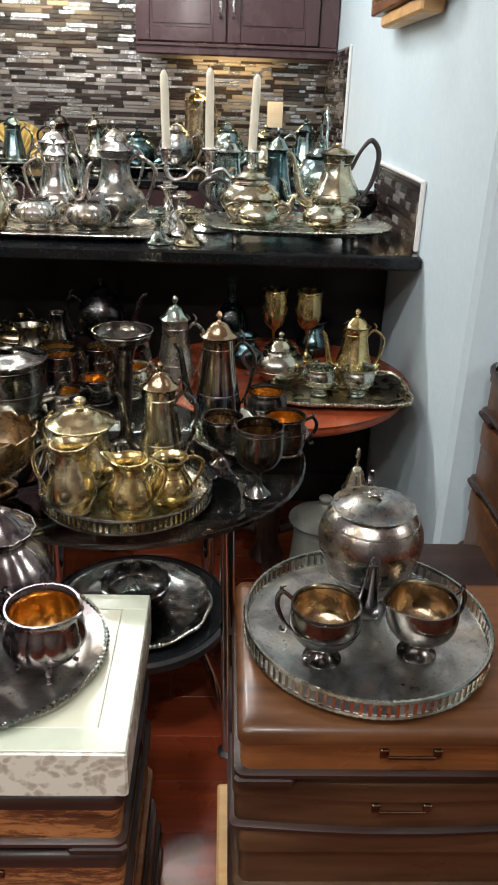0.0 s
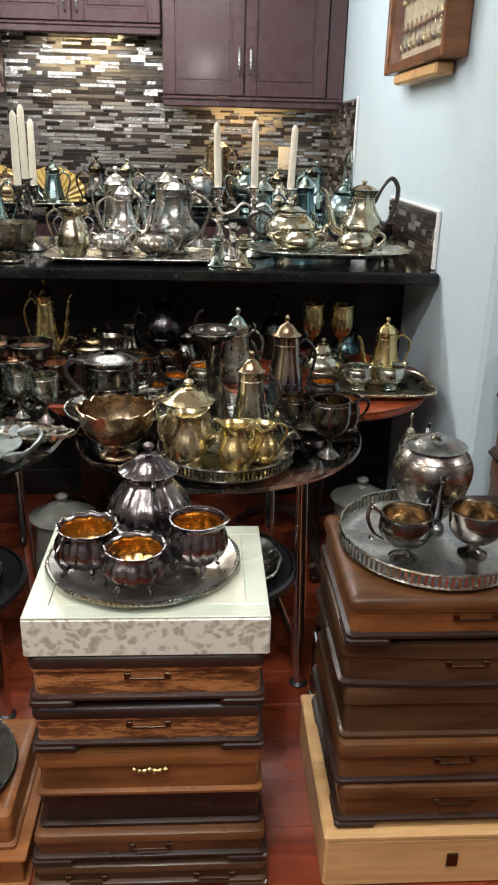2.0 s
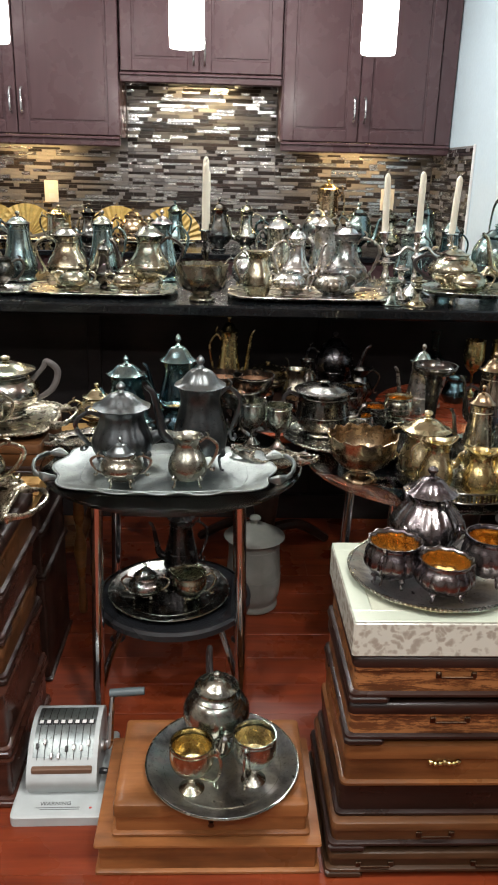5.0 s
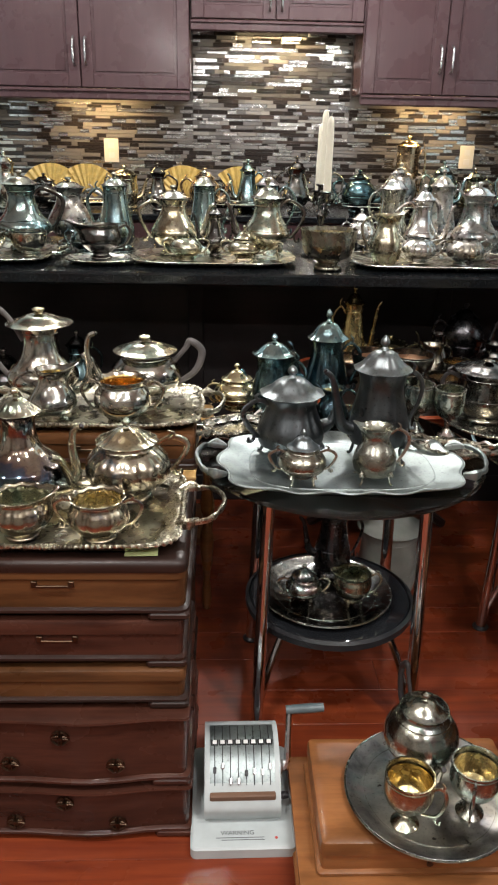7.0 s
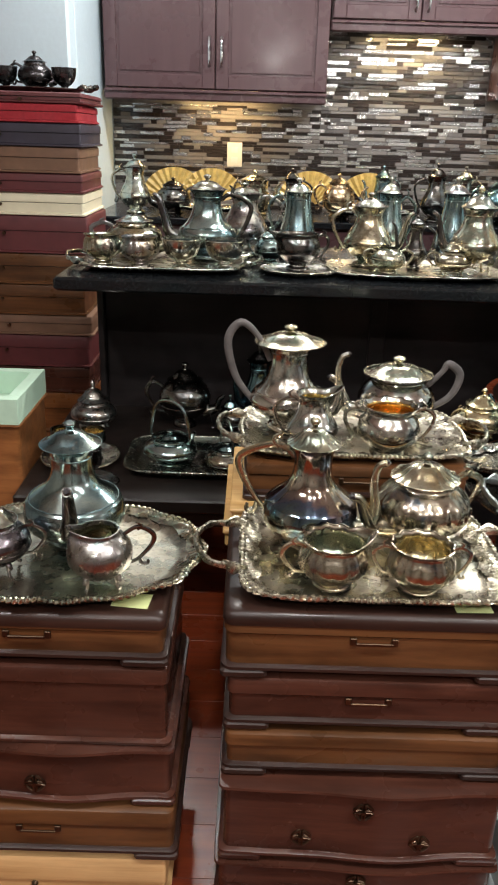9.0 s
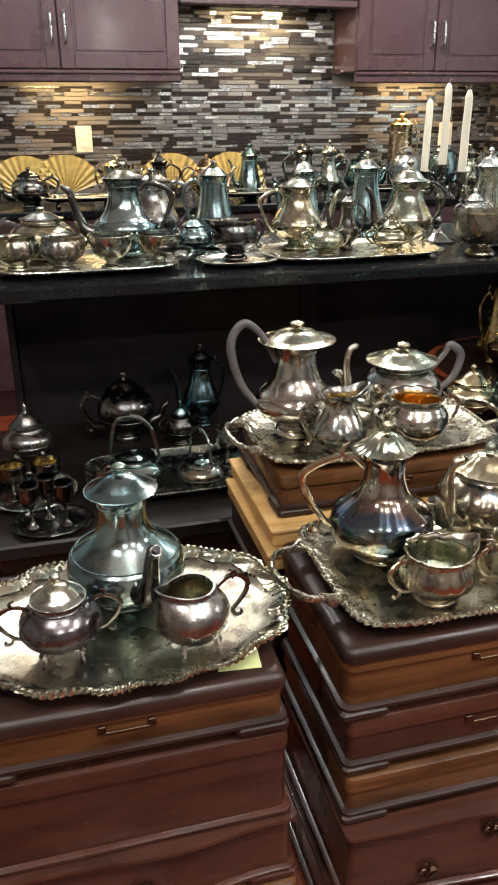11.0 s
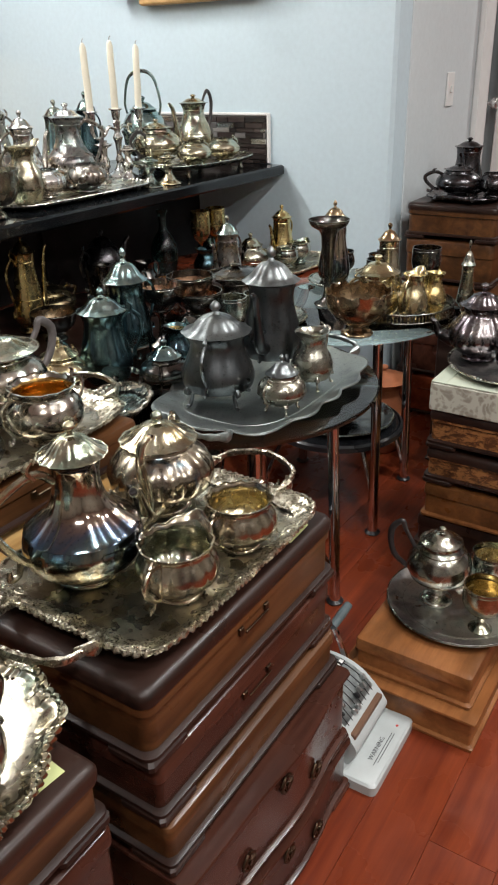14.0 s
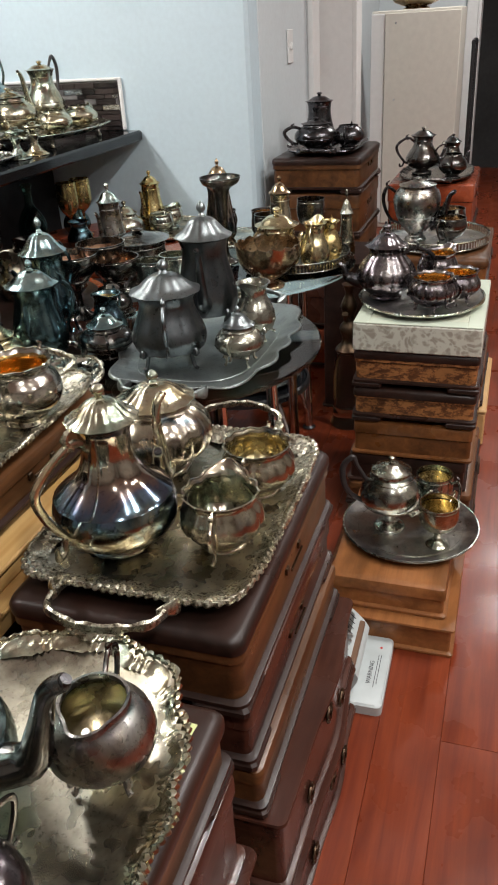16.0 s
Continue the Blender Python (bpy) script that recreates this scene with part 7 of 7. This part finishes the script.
for i in range(8):
    x = -0.0525 + i * 0.015
    part("index_slot", Mesh().tube([(x, 0.054, 0.1075), (x, 0.075, 0.1288), (x, 0.105, 0.1458), (x, 0.14, 0.1533), (x, 0.168, 0.1493)], 0.0009, 5), BLACKPAINT, body_cw, "dark lever slot")
    part("number_frame", Mesh(False).box(-0.0068, 0.0068, -0.006, 0.006, 0, 0.0024, 0.0006), BLACKPAINT, body_cw).matrix_basis = pose(x, 0.122, 0.1495, 13)
    part("number_window", Mesh(False).box(-0.0042, 0.0042, -0.0042, 0.0042, 0, 0.0008, 0.0002), TRIMWHITE, body_cw).matrix_basis = pose(x, 0.122, 0.1519, 13)
    k = (0.074, 0.080, 0.060, 0.060, 0.070, 0.072, 0.071, 0.078)[i]
    zk = 0.1045 + (k - 0.052) * 1.0
    lv = part("lever", Mesh(False).box(-0.003, 0.003, -0.006, 0.006, 0, 0.010, 0.001), STEEL if i % 4 else BLACKPAINT, body_cw)
    lv.matrix_basis = pose(x, k, zk, 42)
drum = [(0.052, 0.104), (0.075, 0.128), (0.105, 0.145), (0.14, 0.1525), (0.172, 0.148)]
part("index_drum", Mesh().grid([[(x, y, z) for x in (-0.062, 0.062)] for y, z in smooth_rows(drum)], False), PEWTER_PALE, body_cw, "curved polished steel index plate")
part("lower_plate", Mesh(False).box(-0.062, 0.062, 0.0365, 0.05, 0.084, 0.098, 0.002), BROWNCARD, body_cw, "brown lower index plate")
cw.scale = (1, 1, 0.93)
part("crank", Mesh().tube([(0.07, 0.12, 0.085), (0.088, 0.12, 0.09), (0.092, 0.14, 0.15), (0.094, 0.16, 0.197)], [0.009, 0.008, 0.006, 0.006], 8), CHROME, cw)
part("grip", Mesh().tube([(0.088, 0.16, 0.198), (0.13, 0.16, 0.201), (0.163, 0.16, 0.203)], [0.009, 0.010, 0.009], 10), GRIPGREY, cw, "grey moulded crank grip")
part("hub", Mesh().tube([(0.070, 0.12, 0.085), (0.078, 0.12, 0.085), (0.082, 0.12, 0.085)], [0.016, 0.016, 0.010], 14), STEEL, cw)
part("side_knob", Mesh().tube([(0.070, 0.075, 0.055), (0.08, 0.075, 0.055), (0.09, 0.075, 0.055)], [0.006, 0.008, 0.006], 10), BLACKPAINT, cw)


def lettering(text, parent, m, size, material, name="lettering"):
    cu = bpy.data.curves.new("text", "FONT")
    cu.body, cu.size, cu.align_x, cu.extrude = text, size, "CENTER", 0.0003
    tmp = bpy.data.objects.new("tmp", cu)
    scene.collection.objects.link(tmp)
    bpy.context.view_layer.update()
    me = bpy.data.meshes.new_from_object(tmp.evaluated_get(bpy.context.evaluated_depsgraph_get()))
    bpy.data.objects.remove(tmp)
    me.materials.clear()
    me.materials.append(material)
    ob = new(name, me)
    ob.parent = parent
    ob.matrix_basis = m
    return ob


lettering("WARNING", cw, pose(-0.01, 0.010, 0.0262, 0, 0, 0), 0.013, INK)
for i in range(2):
    part("text_bar", Mesh(False).box(-0.05 + 0.01 * i, 0.04, 0.003 - 0.005 * i, 0.0042 - 0.005 * i, 0.0262, 0.0267, 0.0001), INK, cw)
part("emblem", Mesh().lathe([(0.003, 0.0262), (0.0026, 0.0266)], 16, None, (0.062, 0.002, 0)), REDINK, cw)
scr = Mesh().tube([(-0.035, 0.0335, 0.058), (-0.028, 0.032, 0.068), (-0.02, 0.0335, 0.056), (-0.008, 0.0335, 0.062), (0.004, 0.0335, 0.056), (0.018, 0.0335, 0.062), (0.034, 0.0335, 0.058)], 0.0009, 5)
part("script_mark", scr, INK, cw)

# ---------------------------------------------------------------- mosaic backsplash
random.seed(11)


def unit_tile():
    m = Mesh(False)
    m.grid([[(0, 0, 0), (1, 0, 0), (1, 0, 1), (0, 0, 1)], [(0, -0.75, 0), (1, -0.75, 0), (1, -0.75, 1), (0, -0.75, 1)], [(0.012, -1, 0.07), (0.988, -1, 0.07), (0.988, -1, 0.93), (0.012, -1, 0.93)]], True, (False, True))
    return m


TILE_MATS = (TILE_METAL, TILE_DARK, TILE_STONE)
tile_meshes = []
for tm in TILE_MATS:
    me = unit_tile().data("mosaic_tile")
    me.materials.append(tm)
    tile_meshes.append(me)
count = [0]
rest = [Mesh(False), Mesh(False), Mesh(False)]


def mosaic(parent, u0, u1, z0, z1, place, row=0.0192, single=True, shares=(0.30, 0.36, 0.34)):
    z = z0
    k = 0
    while z + 0.010 < z1:
        h = row * (1.0 if k % 3 else 0.72)
        h = min(h, z1 - z)
        u = u0 - random.random() * 0.12
        while u < u1:
            length = random.choice((0.03, 0.048, 0.048, 0.075, 0.075, 0.10, 0.15))
            a, b = max(u, u0), min(u + length, u1)
            if b - a > 0.008:
                c = random.choices((0, 1, 2), shares)[0]
                dep = 0.006 + 0.002 * random.random()
                m = place(a, z) @ Matrix.Diagonal((b - a - 0.002, dep, h - 0.002, 1))
                if single and count[0] < 300:
                    ob = new("mosaic_tile", tile_meshes[c])
                    ob.parent = parent
                    ob.matrix_basis = m
                    count[0] += 1
                else:
                    src = unit_tile()
                    base = len(rest[c].v)
                    rest[c].v.extend(tuple(m @ Vector(p)) for p in src.v)
                    rest[c].f.extend(tuple(base + i for i in f) for f in src.f)
            u += length
        z += h
        k += 1


bs = structure("backsplash", "linear mosaic backsplash of metal, stone and dark glass", box_mesh(-2.276, WX - 0.002, YB - 0.006, YB - 0.001, BARZ, 1.80), GROUT)
on_back = lambda a, z: Matrix.Translation((a, YB - 0.0062, z))
on_side = lambda a, z: Matrix.Translation((WX - 0.0062, -a, z)) @ Matrix.Rotation(radians(-90), 4, "Z")
mosaic(bs, -1.229, -0.414, 1.18, 1.72, on_back)
mosaic(bs, -2.274, -1.229, 1.18, 1.362, on_back)
mosaic(bs, -0.414, WX - 0.012, 1.18, 1.362, on_back)
mosaic(bs, -2.274, WX - 0.012, BARZ, 1.18, on_back, single=False)
s1 = structure("backsplash_side", "mosaic strip on the kitchen side wall", box_mesh(WX - 0.006, WX - 0.001, 3.36, YB - 0.02, BARZ, 1.405), GROUT)
mosaic(s1, -(YB - 0.022), -3.362, BARZ, 1.405, on_side, single=False)
s2 = structure("backsplash_bar", "short mosaic strip on the wall above the bar", box_mesh(WX - 0.006, WX - 0.001, 1.935, 2.545, BARZ + 0.001, 1.035), GROUT)
count[0] = 200
mosaic(s2, -2.543, -1.937, BARZ + 0.001, 1.035, on_side, shares=(0.10, 0.72, 0.18))
for c, r_ in enumerate(rest):
    me = r_.data("mosaic_tiles")
    me.materials.append(TILE_MATS[c])
    ob = new("mosaic_tiles", me)
    ob.parent = bs
    tagged(ob, "", "", "", "stuff")
structure("trim", "white edge trim of the mosaic strip", box_mesh(WX - 0.013, WX - 0.001, 1.922, 1.9345, BARZ + 0.001, 1.046), TRIMWHITE)
structure("trim", "white edge trim along the mosaic strip's top", box_mesh(WX - 0.013, WX - 0.001, 1.9347, 2.545, 1.0355, 1.046), TRIMWHITE)
structure("trim", "white edge trim of the side backsplash", box_mesh(WX - 0.013, WX - 0.001, 3.345, 3.3595, BARZ, 1.41), TRIMWHITE)

# ---------------------------------------------------------------- floorboards
random.seed(5)
floor = structure("floor", "glossy red cherry floorboards", box_mesh(-4.0, 5.1, -2.7, 4.1, -0.0138, -0.0125), FLOORWOOD)
plank_mesh = {}
far_planks = Mesh(False)
PW = 0.115
y = -2.7
n_single = 0
while y < 3.9:
    x = -4.0 - random.random()
    while x < 5.1:
        length = random.choice((0.7, 0.95, 1.2, 1.45))
        near = -0.1 < y < 1.75 and x + length > -2.3
        a, b = max(x, -4.0), min(x + length, 5.1)
        if b - a > 0.02:
            if near and n_single < 300:
                key = round(b - a, 3)
                if key not in plank_mesh:
                    me = box_mesh(0, b - a - 0.0005, 0, PW - 0.0005, 0, 0.0125, c=0.0005).data("plank")
                    me.materials.append(FLOORWOOD)
                    plank_mesh[key] = me
                ob = new("plank", plank_mesh[key])
                ob.parent = floor
                ob.matrix_basis = pose(a, y, -0.0125)
                n_single += 1
            else:
                far_planks.box(a, b - 0.0005, y, y + PW - 0.0005, -0.0125, 0.0, 0.0005)
        x += length
    y += PW
ob = part("planks", far_planks, FLOORWOOD, floor)
tagged(ob, "", "", "", "stuff")
